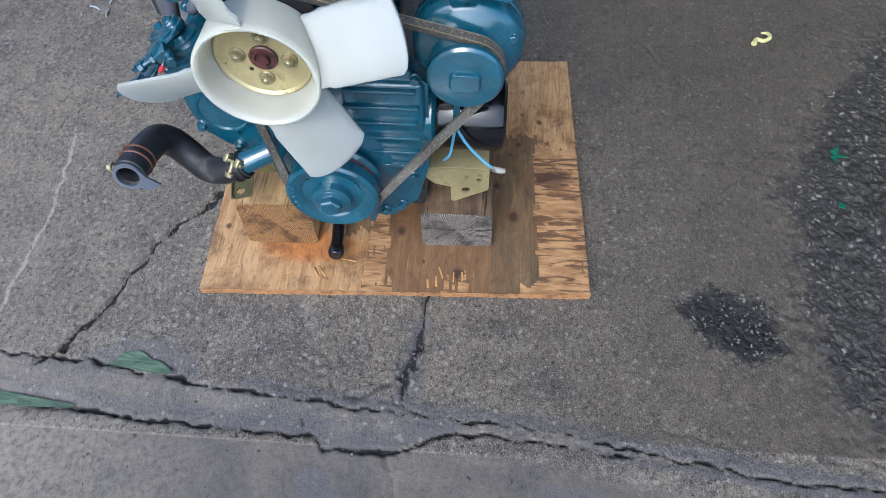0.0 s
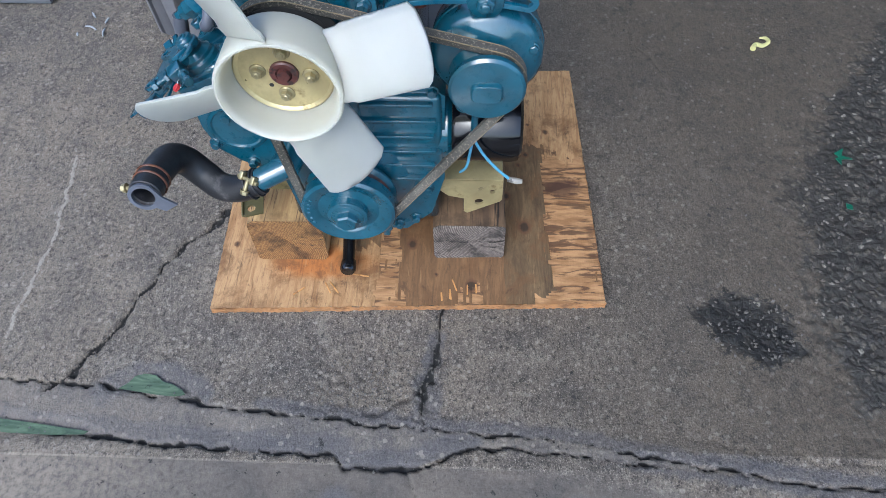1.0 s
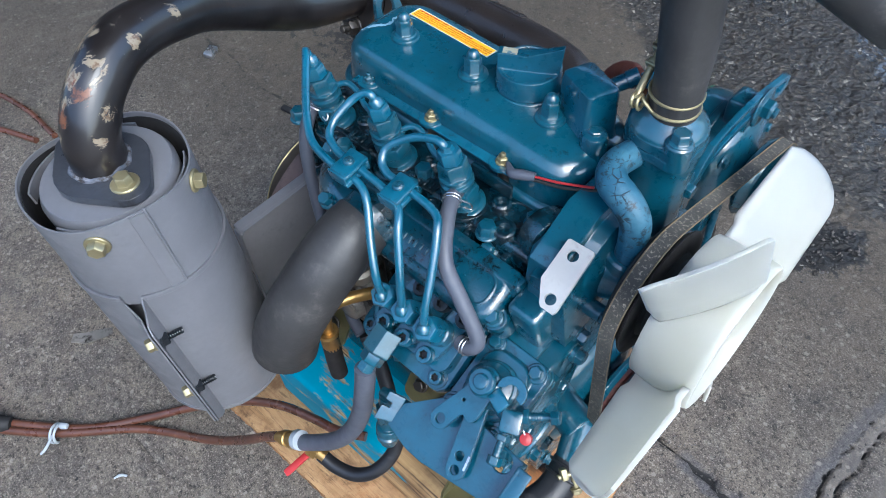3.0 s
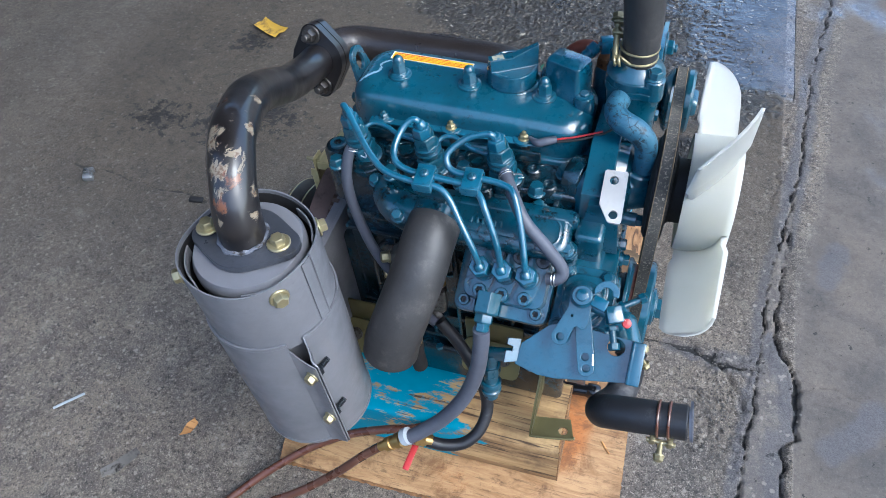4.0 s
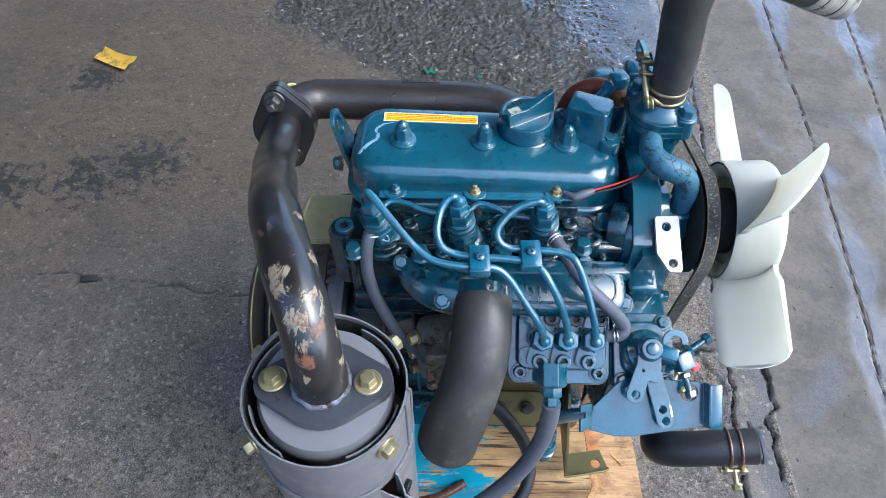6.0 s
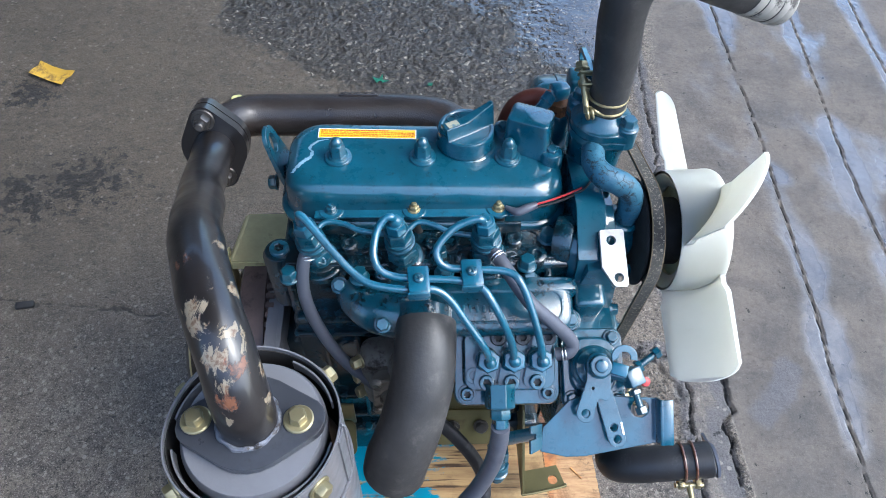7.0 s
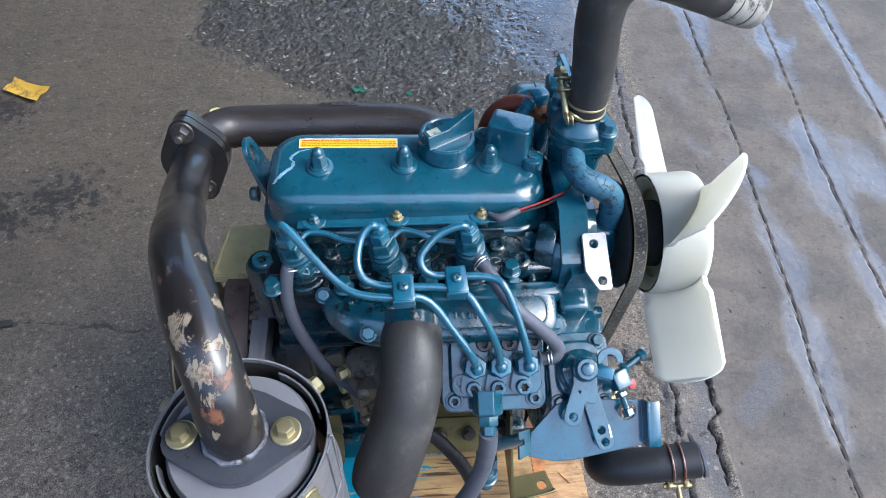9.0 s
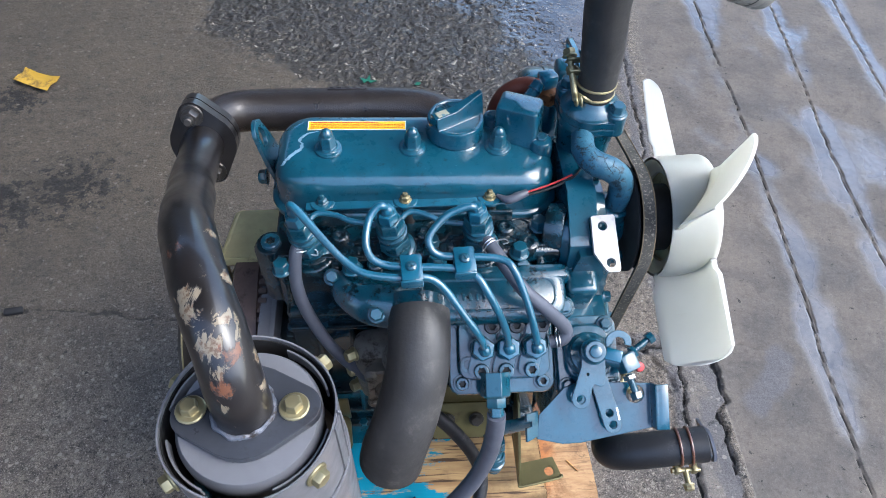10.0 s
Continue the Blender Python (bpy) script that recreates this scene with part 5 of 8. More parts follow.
def pipes():
    runs = [
        [(-0.098, -0.047, 0.574), (-0.100, -0.049, 0.584), (-0.093, -0.055, 0.583), (-0.069, -0.079, 0.568), (-0.051, -0.094, 0.557), (-0.034, -0.102, 0.551), (-0.003, -0.104, 0.546), (0.017, -0.102, 0.543), (0.031, -0.107, 0.535), (0.048, -0.122, 0.515), (0.063, -0.134, 0.494), (0.069, -0.136, 0.472)],
        [(-0.016, -0.047, 0.571), (-0.019, -0.049, 0.579), (-0.025, -0.051, 0.579), (-0.032, -0.060, 0.573), (-0.035, -0.077, 0.563), (-0.030, -0.089, 0.556), (-0.017, -0.093, 0.551), (0.0, -0.094, 0.549), (0.039, -0.094, 0.545), (0.059, -0.099, 0.541), (0.071, -0.112, 0.530), (0.086, -0.128, 0.500), (0.092, -0.135, 0.472)],
        [(0.064, -0.047, 0.566), (0.061, -0.049, 0.574), (0.053, -0.050, 0.575), (0.036, -0.056, 0.571), (0.021, -0.070, 0.562), (0.022, -0.079, 0.554), (0.031, -0.083, 0.549), (0.047, -0.083, 0.547), (0.083, -0.084, 0.543), (0.096, -0.094, 0.537), (0.108, -0.115, 0.512), (0.115, -0.131, 0.49), (0.118, -0.137, 0.474)],
    ]
    for r in runs:
        bm = B()
        tube(bm, r, 0.0036, 12, 7)
        for p, q in ((r[0], r[1]), (r[-1], r[-2])):
            lathe(bm, V(p), V(q) - V(p), [(0.0062, -0.002), (0.0058, 0.003), (0.0040, 0.005)], 14)
        part("injector_pipe", bm, BLUE_PIPE, engine)
    for r in ([(-0.092, -0.040, 0.538), (-0.089, -0.031, 0.543), (-0.081, -0.025, 0.545), (-0.065, -0.027, 0.544), (-0.049, -0.033, 0.541), (-0.020, -0.037, 0.539)],
              [(-0.009, -0.037, 0.536), (-0.001, -0.027, 0.541), (0.008, -0.024, 0.542), (0.022, -0.028, 0.540), (0.035, -0.033, 0.537), (0.060, -0.036, 0.535)]):
        bm = B()
        tube(bm, r, 0.0028, 10, 6)
        part("leak_off_pipe", bm, BLUE_PIPE, engine)
    for x, y, z in ((0.004, -0.099, 0.5475), (0.051, -0.090, 0.5445)):
        bm = B()
        box(bm, (x, y, z - 0.003), (0.019, 0.026, 0.005), (8, 2, 4), 0.0015)
        box(bm, (x, y + 0.001, z + 0.0052), (0.019, 0.026, 0.004), (8, 2, 4), 0.0015)
        for s in (-1, 1):
            box(bm, (x, y + s * 0.0125, z + 0.001), (0.019, 0.002, 0.009), (8, 2, 4), 0.0008)
        cl = part("pipe_clamp", bm, BLUE_PIPE, engine)
        bm = B()
        lathe(bm, (x, y + 0.001, z + 0.0075), (0, -0.14, 1), [(0.0048, 0), (0.0046, 0.002), (0.003, 0.003), (0.0012, 0.0026)], 16)
        for a in (20, 110):
            box(bm, (x, y + 0.001, z + 0.0105), (0.0055, 0.0011, 0.0006), (8, 2, a), 0.0)
        part("cross_head_screw", bm, BLUE, cl)


def intake():
    bm = B()
    m = Matrix(((1, 0, 0, 0.0660), (0, 0.906, -0.423, -0.0760), (0, 0.423, 0.906, 0.470), (0, 0, 0, 1)))
    pillow(bm, m, [(0.166, 0.040, 0.014, -0.040, 0, 0.004), (0.172, 0.052, 0.018, -0.026, 0, 0), (0.174, 0.054, 0.019, 0.006, 0, 0), (0.172, 0.052, 0.018, 0.0125, 0, 0), (0.166, 0.046, 0.016, 0.0165, 0, 0), (0.158, 0.038, 0.013, 0.018, 0, 0)], 7)
    rim = [m @ V((x, y, 0.0175)) for x, y in rrect(0.150, 0.030, 0.012, 5)]
    tube(bm, rim + rim[:1], 0.0011, 8, 1)
    box(bm, m @ V((0.010, 0.021, 0.008)), (0.150, 0.016, 0.016), (25, 0, 0), 0.003)
    for x, y in ((0.084, -0.012), (-0.078, -0.018), (0.046, 0.030)):
        lathe(bm, m @ V((x, y, -0.022)), (0, -0.423, 0.906), [(0.0120, 0), (0.0120, 0.024), (0.0105, 0.027)], 20)
    tube(bm, [(-0.062, -0.056, 0.482), (-0.054, -0.070, 0.481), (-0.038, -0.082, 0.480), (-0.015, -0.088, 0.479), (0.012, -0.090, 0.478)], [0.017, 0.0195, 0.0215, 0.0225, 0.0235], 20)
    rod(bm, (0.008, -0.085, 0.487), (0.006, -0.122, 0.476), 0.0265, 24)
    box(bm, (0.045, -0.063, 0.470), (0.225, 0.016, 0.050), bev=0.005)
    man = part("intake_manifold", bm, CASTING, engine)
    bolts(man, BLUE, [((x, y, z), (0, -0.5, 0.85)) for x, y, z in ((-0.030, -0.104, 0.490), (-0.072, -0.062, 0.494), (0.150, -0.0890, 0.4695), (-0.012, -0.0945, 0.4665), (0.112, -0.0510, 0.4872))], 0.0115, 0.008, 0.0085)
    bm = B()
    for i in range(6):
        box(bm, m @ V((-0.020 + 0.0065 * i, -0.002, 0.0185)), (0.003, 0.007, 0.0016), (25, 0, 6 * (i % 3)), 0.0004, 1)
    part("cast_mark", bm, BLUE, man)
    bm = B()
    tube(bm, [(0.010, -0.100, 0.486), (0.009, -0.122, 0.480), (0.006, -0.148, 0.462), (-0.003, -0.170, 0.432), (-0.012, -0.183, 0.405), (-0.019, -0.189, 0.382), (-0.023, -0.193, 0.362)], [0.0285, 0.029, 0.0295, 0.030, 0.0305, 0.0315, 0.0315], 28, 5, True, False)
    lathe(bm, (-0.023, -0.193, 0.362), (-0.12, -0.1, -0.6), [(0.0315, 0), (0.0295, 0.001), (0.027, -0.002), (0.026, -0.03), (0.001, -0.03)], 28, False, True)
    part("intake_elbow_hose", bm, RUBBER_DUSTY, engine, "thick black rubber intake elbow hose")


crankcase()
cylinder_head()
valve_cover()
glow_rail()
injectors()
pipes()
intake()


# ---- injection pump and governor, on the -y side ----
def frame_at(o, u, n):
    x = V((1, 0, 0))
    return Matrix((( x[0], u[0], n[0], o[0]), (x[1], u[1], n[1], o[1]), (x[2], u[2], n[2], o[2]), (0, 0, 0, 1)))


PU, PN = V((0, 0.839, 0.545)), V((0, -0.545, 0.839))
PUMP = frame_at((0.09, -0.114, 0.432), PU, PN)
QU, QN = V((0, 0.8, 0.6)), V((0, -0.6, 0.8))
PLATE = frame_at((0.16, -0.15, 0.42), QU, QN)


def at(m, x, u, n):
    return m @ V((x, u, n))


def injection_pump():
    bm = B()
    pillow(bm, PUMP, [(0.098, 0.078, 0.010, -0.095, 0, 0), (0.098, 0.078, 0.010, -0.022, 0, 0)], 4)
    pillow(bm, PUMP, [(0.106, 0.086, 0.012, -0.018, 0, 0), (0.106, 0.086, 0.012, -0.009, 0, 0), (0.103, 0.083, 0.011, -0.006, 0, 0)], 4)
    pillow(bm, PUMP, [(0.092, 0.062, 0.012, -0.007, 0.002, 0.003), (0.088, 0.058, 0.010, 0.004, 0.002, 0.003)], 4)
    body = part("injection_pump", bm, BLUE_PLATE, engine, "blue injection pump with three outlets and socket screws")
    bm = B()
    pillow(bm, PUMP, [(0.104, 0.084, 0.011, -0.0225, 0, 0), (0.104, 0.084, 0.011, -0.0175, 0, 0)], 4)
    part("gasket", bm, RUST_HUB, body)
    for i, x in enumerate((-0.022, 0.002, 0.027)):
        bm = B()
        prism(bm, [(px + 0.005 * py / 0.02, py) for px, py in rrect(0.021, 0.058, 0.0095, 5)], PUMP @ pose(x + 0.003, 0.004, 0.003), 0.008)
        lathe(bm, at(PUMP, x, 0.004, 0.010), PN, [(0.0115, 0), (0.0115, 0.012), (0.0098, 0.0135), (0.0098, 0.018)], 24)
        hold = part("delivery_valve", bm, BLUE_PLATE, body)
        bm = B()
        lathe(bm, at(PUMP, x, 0.0045, 0.027), PN, [(0.0118, 0), (0.0118, 0.016), (0.0104, 0.019), (0.0055, 0.0195)], 6, turn=0.35 + 0.1 * i)
        part("union_nut", bm, BLUE_PIPE, hold)
        for u, dx in ((-0.0185, 0.0), (0.0245, 0.012)):
            bm = B()
            socket(bm, at(PUMP, x + dx, u, 0.010), PN, 0.0076, 0.0080)
            part("socket_screw", bm, [DARK_SCREW if u > 0 else BLUE_PLATE, RECESS_BLACK], hold)
    for x, u in ((-0.040, -0.031), (0.040, -0.031), (-0.040, 0.031), (0.040, 0.031)):
        bm = B()
        lathe(bm, at(PUMP, x, u, -0.0065), PN, [(0.0095, 0), (0.0093, 0.0016)], 20)
        socket(bm, at(PUMP, x, u, -0.005), PN, 0.0065, 0.0065)
        part("socket_screw", bm, [BLUE_PLATE, RECESS_BLACK], body)
    # fuel inlet: two hexagons and a hose tail
    a, b = V((0.080, -0.140, 0.437)), V((0.080, -0.176, 0.414))
    d = b - a
    bm = B()
    lathe(bm, a, d, [(0.0145, 0), (0.0145, 0.022), (0.0125, 0.024)], 6, turn=0.2)
    lathe(bm, a + d * 0.52, d, [(0.0105, 0), (0.0105, 0.010), (0.0095, 0.0115)], 6, turn=0.5)
    lathe(bm, a + d * 0.78, d, [(0.0078, 0), (0.0078, 0.009), (0.006, 0.010)], 6, turn=0.1)
    part("fuel_inlet", bm, BLUE, body)
    # bleed valve under the cover
    bm = B()
    p, q = V((0.084, -0.160, 0.350)), V((0.087, -0.172, 0.275))
    rod(bm, p, q, 0.0085, 18)
    lathe(bm, p + (q - p) * 0.25, q - p, [(0.0125, 0), (0.0125, 0.014)], 6)
    lathe(bm, p + (q - p) * 0.62, q - p, [(0.0115, 0), (0.0125, 0.002), (0.0125, 0.007), (0.0105, 0.009), (0.0105, 0.012), (0.0125, 0.0135), (0.0115, 0.02)], 20)
    box(bm, (0.105, -0.158, 0.352), (0.055, 0.010, 0.018), (0, 0, 10), 0.003)
    part("bleed_valve", bm, BLUE, body)
    bm = B()
    lathe(bm, at(PUMP, -0.034, -0.012, 0.002), PN, [(0.008, 0), (0.008, 0.006), (0.004, 0.006), (0.004, 0.001)], 16)
    part("vent_screw", bm, BLUE, body)


GOV = frame_at((0.176, -0.118, 0.424), V((0, 0.906, 0.423)), V((0, -0.423, 0.906)))
LEVER = frame_at((0.176, -0.131, 0.447), V((0, 0.848, 0.53)), V((0, -0.53, 0.848)))


def governor():
    gn, ln = V((0, -0.423, 0.906)), V((0, -0.53, 0.848))
    bm = B()
    prism(bm, [(-0.052, 0.408), (-0.134, 0.404), (-0.140, 0.392), (-0.138, 0.345), (-0.128, 0.308), (-0.104, 0.286), (-0.078, 0.272), (-0.052, 0.280)], YZ @ pose(0, 0, 0.144), 0.058)
    lathe(bm, (0.2015, -0.094, 0.346), FRONT, [(0.0370, 0), (0.0360, 0.0035), (0.0315, 0.0045), (0.0300, 0.0020), (0.0120, 0.0010), (0.001, 0.0010)], 40)
    prism(bm, rrect(0.064, 0.080, 0.010, 5), GOV @ pose(0.001, 0.001, -0.040), 0.028)
    gov = part("governor_housing", bm, BLUE, engine)
    bm = B()
    pillow(bm, GOV @ pose(0.001, 0.001, 0), [(0.062, 0.078, 0.011, -0.010, 0, 0), (0.062, 0.078, 0.011, -0.0035, 0, 0), (0.060, 0.076, 0.010, -0.002, 0, 0)], 5)
    pillow(bm, GOV @ pose(0.000, 0.003, 0), [(0.047, 0.056, 0.016, -0.0035, 0, 0), (0.045, 0.054, 0.015, 0.002, 0, 0), (0.042, 0.051, 0.014, 0.0035, 0, 0)], 6)
    part("governor_cover", bm, BLUE_PLATE, gov)
    bolts(gov, BLUE_PLATE, [(GOV @ V((x, u, -0.002)), gn) for x, u in ((0.021, 0.0304), (-0.022, 0.031), (-0.022, -0.030), (0.023, -0.0312))], 0.0105, 0.006, 0.0088)
    bolts(gov, BLUE, [((0.202, y, z), FRONT) for y, z in ((-0.130, 0.388), (-0.128, 0.318), (-0.088, 0.284), (-0.062, 0.388))], 0.0105, 0.007, 0.0085)
    # lever shaft
    bm = B()
    p = GOV @ V((0.0, 0.0, 0.002))
    lathe(bm, p, gn, [(0.0225, 0), (0.022, 0.007), (0.0195, 0.009), (0.0195, 0.013), (0.016, 0.015), (0.013, 0.018)], 32)
    part("lever_shaft", bm, BLUE, gov)
    # stop lever: a plate round the shaft with a notch, a hole and a pin hole
    bm = B()
    out = [(0.0115 * math.cos(radians(a)), 0.003 + 0.0115 * math.sin(radians(a))) for a in range(0, 181, 20)]
    out += [(-0.012, -0.011), (-0.0222, -0.038)]
    out += [(-0.0143 + 0.0088 * math.cos(radians(a)), -0.0424 + 0.0088 * math.sin(radians(a))) for a in range(165, 345, 20)]
    out += [(-0.0022, -0.0302), (0.0, -0.0285), (0.005, -0.0310), (0.0085, -0.0300), (0.0110, -0.0240)]
    prism(bm, out, LEVER @ pose(0, 0, -0.004), 0.004, [circle(-0.0143, -0.0424, 0.0042), circle(-0.0065, -0.0187, 0.0015, 8)])
    lever = part("stop_lever", bm, BLUE_PLATE, gov)
    bm = B()
    lathe(bm, LEVER @ V((0.0, 0.003, -0.002)), ln, [(0.0128, 0), (0.0128, 0.005), (0.0108, 0.0065), (0.0108, 0.011), (0.0098, 0.0125), (0.0062, 0.0125), (0.0058, 0.0145), (0.003, 0.0152)], 28)
    part("shaft_nut", bm, BLUE_PLATE, lever)
    bm = B()
    out = [(-0.0040, -0.0200), (0.0120, -0.0140), (0.0245, -0.0600)]
    out += [(0.0172 + 0.0085 * math.cos(radians(a)), -0.0680 + 0.0085 * math.sin(radians(a))) for a in range(10, -181, -20)]
    prism(bm, out[::-1], LEVER @ pose(0, 0, -0.011), 0.0035, [circle(0.0142, -0.0570, 0.0040), circle(0.0172, -0.0682, 0.0040)])
    lev = part("speed_lever", bm, BLUE_PLATE, gov)
    bm = B()
    box(bm, LEVER @ V((0.0224, -0.0580, -0.0073)), (0.0018, 0.012, 0.0006), (32, 0, 12), 0.0)
    part("bare_scratch", bm, STEEL, lev)
    # sheet bracket below the levers, its right edge folded up, its left end a notched tab
    bm = B()
    out = [(-0.040, -0.050), (-0.037, -0.0268), (-0.0112, -0.0013), (0.004, 0.004), (0.074, 0.0), (0.074, -0.0435), (0.027, -0.0515), (0.0027, -0.0555), (-0.0149, -0.0557)]
    prism(bm, out[::-1], PLATE @ pose(0, 0, -0.004), 0.0028, [circle(0.0585, -0.010, 0.0090, 18)])
    box(bm, PLATE @ V((0.0752, -0.0215, 0.0045)), (0.0028, 0.0440, 0.017), (36.9, 0, 0), 0.001)
    box(bm, PLATE @ V((0.0810, -0.0215, 0.0118)), (0.012, 0.0440, 0.0028), (36.9, 0, 0), 0.001)
    br = part("cable_bracket", bm, BLUE_PLATE, gov, "light blue folded sheet cable bracket")
    bm = B()
    prism(bm, [(-0.002, -0.0235), (0.013, -0.0200), (0.013, 0.0040), (-0.002, 0.0030), (-0.002, -0.004), (0.005, -0.005), (0.005, -0.010), (-0.002, -0.0105)], PLATE @ pose(-0.0502, -0.0270, 0.0035, 0, 34, 0), 0.0028)
    part("cable_tab", bm, BLUE_PLATE, br)
    # stop block and its screws
    bm = B()
    box(bm, (0.2095, -0.136, 0.438), (0.017, 0.018, 0.017), (30, 0, 25), 0.002)
    rod(bm, (0.188, -0.131, 0.437), (0.206, -0.137, 0.437), 0.0050, 14)
    blk = part("stop_block", bm, BLUE, gov)
    for p, d, L in (((0.214, -0.128, 0.441), (0.80, 0.50, 0.25), 0.022), ((0.210, -0.146, 0.433), (0.30, -0.85, -0.45), 0.018)):
        bm = B()
        dd = V(d).normalized()
        rod(bm, p, V(p) + dd * L, 0.0033, 12)
        for k in range(5):
            lathe(bm, V(p) + dd * (0.006 + 0.0022 * k), dd, [(0.0033, -0.0007), (0.0039, 0), (0.0033, 0.0007)], 12, False, False)
        lathe(bm, V(p) + dd * L, dd, [(0.0060, 0), (0.0060, 0.006), (0.005, 0.007)], 6)
        lathe(bm, V(p) + dd * 0.001, dd, [(0.0066, 0), (0.0066, 0.004), (0.006, 0.0045)], 6)
        part("stop_screw", bm, BLUE, blk)
    bm = B()
    lathe(bm, (0.224, -0.136, 0.428), (0.2, -0.5, 0.8), [(0.0052, 0), (0.0046, 0.0025), (0.001, 0.0035)], 14)
    part("red_seal", bm, RED, blk)
    bm = B()
    tube(bm, [(0.2135, -0.132, 0.432), (0.219, -0.134, 0.434), (0.224, -0.136, 0.430)], 0.0007, 6)
    part("seal_wire", bm, STEEL, blk)
    # flat return hook standing over the shaft
    bm = B()
    out = [(0.0235 + 0.0125 * math.cos(radians(a)), 0.0110 + 0.0115 * math.sin(radians(a))) for a in range(-20, 201, 20)]
    out += [(0.0235 + 0.0060 * math.cos(radians(a)), 0.0105 + 0.0055 * math.sin(radians(a))) for a in range(180, -21, -20)]
    prism(bm, out, LEVER @ pose(0, 0, 0.004), 0.0032)
    box(bm, LEVER @ V((0.0185, -0.001, 0.0045)), (0.016, 0.012, 0.004), (32, 0, -20), 0.001)
    part("return_hook", bm, BLUE_PIPE, gov)


def feed_pump():
    bm = B()
    pillow(bm, pose(-0.036, -0.082, 0.0, 0, 0, 6), [(0.044, 0.036, 0.012, 0.318, 0, 0), (0.048, 0.040, 0.014, 0.330, 0, 0), (0.048, 0.040, 0.014, 0.392, 0, 0), (0.044, 0.036, 0.013, 0.402, 0, 0), (0.034, 0.026, 0.010, 0.406, 0, 0)], 6)
    pillow(bm, pose(-0.018, -0.106, 0.360, 90, 0, 8), [(0.062, 0.072, 0.014, -0.008, 0, 0), (0.062, 0.072, 0.014, 0.004, 0, 0), (0.058, 0.068, 0.013, 0.006, 0, 0)], 5)
    lathe(bm, (-0.018, -0.110, 0.360), (-0.1, -1, 0), [(0.022, 0), (0.021, 0.010), (0.017, 0.013), (0.008, 0.0135)], 24)
    lathe(bm, (-0.012, -0.100, 0.398), UP, [(0.018, 0), (0.018, 0.010), (0.0145, 0.013), (0.0145, 0.018), (0.012, 0.020)], 24)
    for dx, dz in ((-0.024, 0.030), (0.022, 0.030), (-0.024, -0.030), (0.022, -0.030)):
        lathe(bm, (-0.018 + dx, -0.112, 0.360 + dz), (-0.1, -1, 0), [(0.0075, 0), (0.0070, 0.003), (0.0045, 0.0055)], 14)
    fp = part("feed_pump", bm, ALU, engine, "grimy bare aluminium fuel feed pump")
    for z in (0.40, 0.37, 0.335):
        bm = B()
        hexhead(bm, (-0.058, -0.092, z), (-0.8, -0.5, 0.2), 0.012, 0.009, 0.008)
        part("bolt", bm, BOLT_ZINC, fp)
    bm = B()
    tube(bm, [(0.012, -0.105, 0.390), (0.0, -0.130, 0.394), (-0.010, -0.146, 0.384), (-0.013, -0.150, 0.362), (-0.013, -0.151, 0.345)], 0.0062, 14)
    el = part("bent_outlet_pipe", bm, BRASS, fp)
    bm = B()
    lathe(bm, (-0.013, -0.151, 0.350), (0, 0, -1), [(0.0105, 0), (0.0115, 0.004), (0.0095, 0.007), (0.0095, 0.028), (0.0085, 0.032)], 18)
    part("hose_coupling", bm, BRASS, el)
    bm = B()
    tube(bm, [(-0.013, -0.151, 0.325), (-0.013, -0.152, 0.30), (-0.011, -0.153, 0.27)], 0.0095, 16)
    part("dangling_hose", bm, BLACK, el)


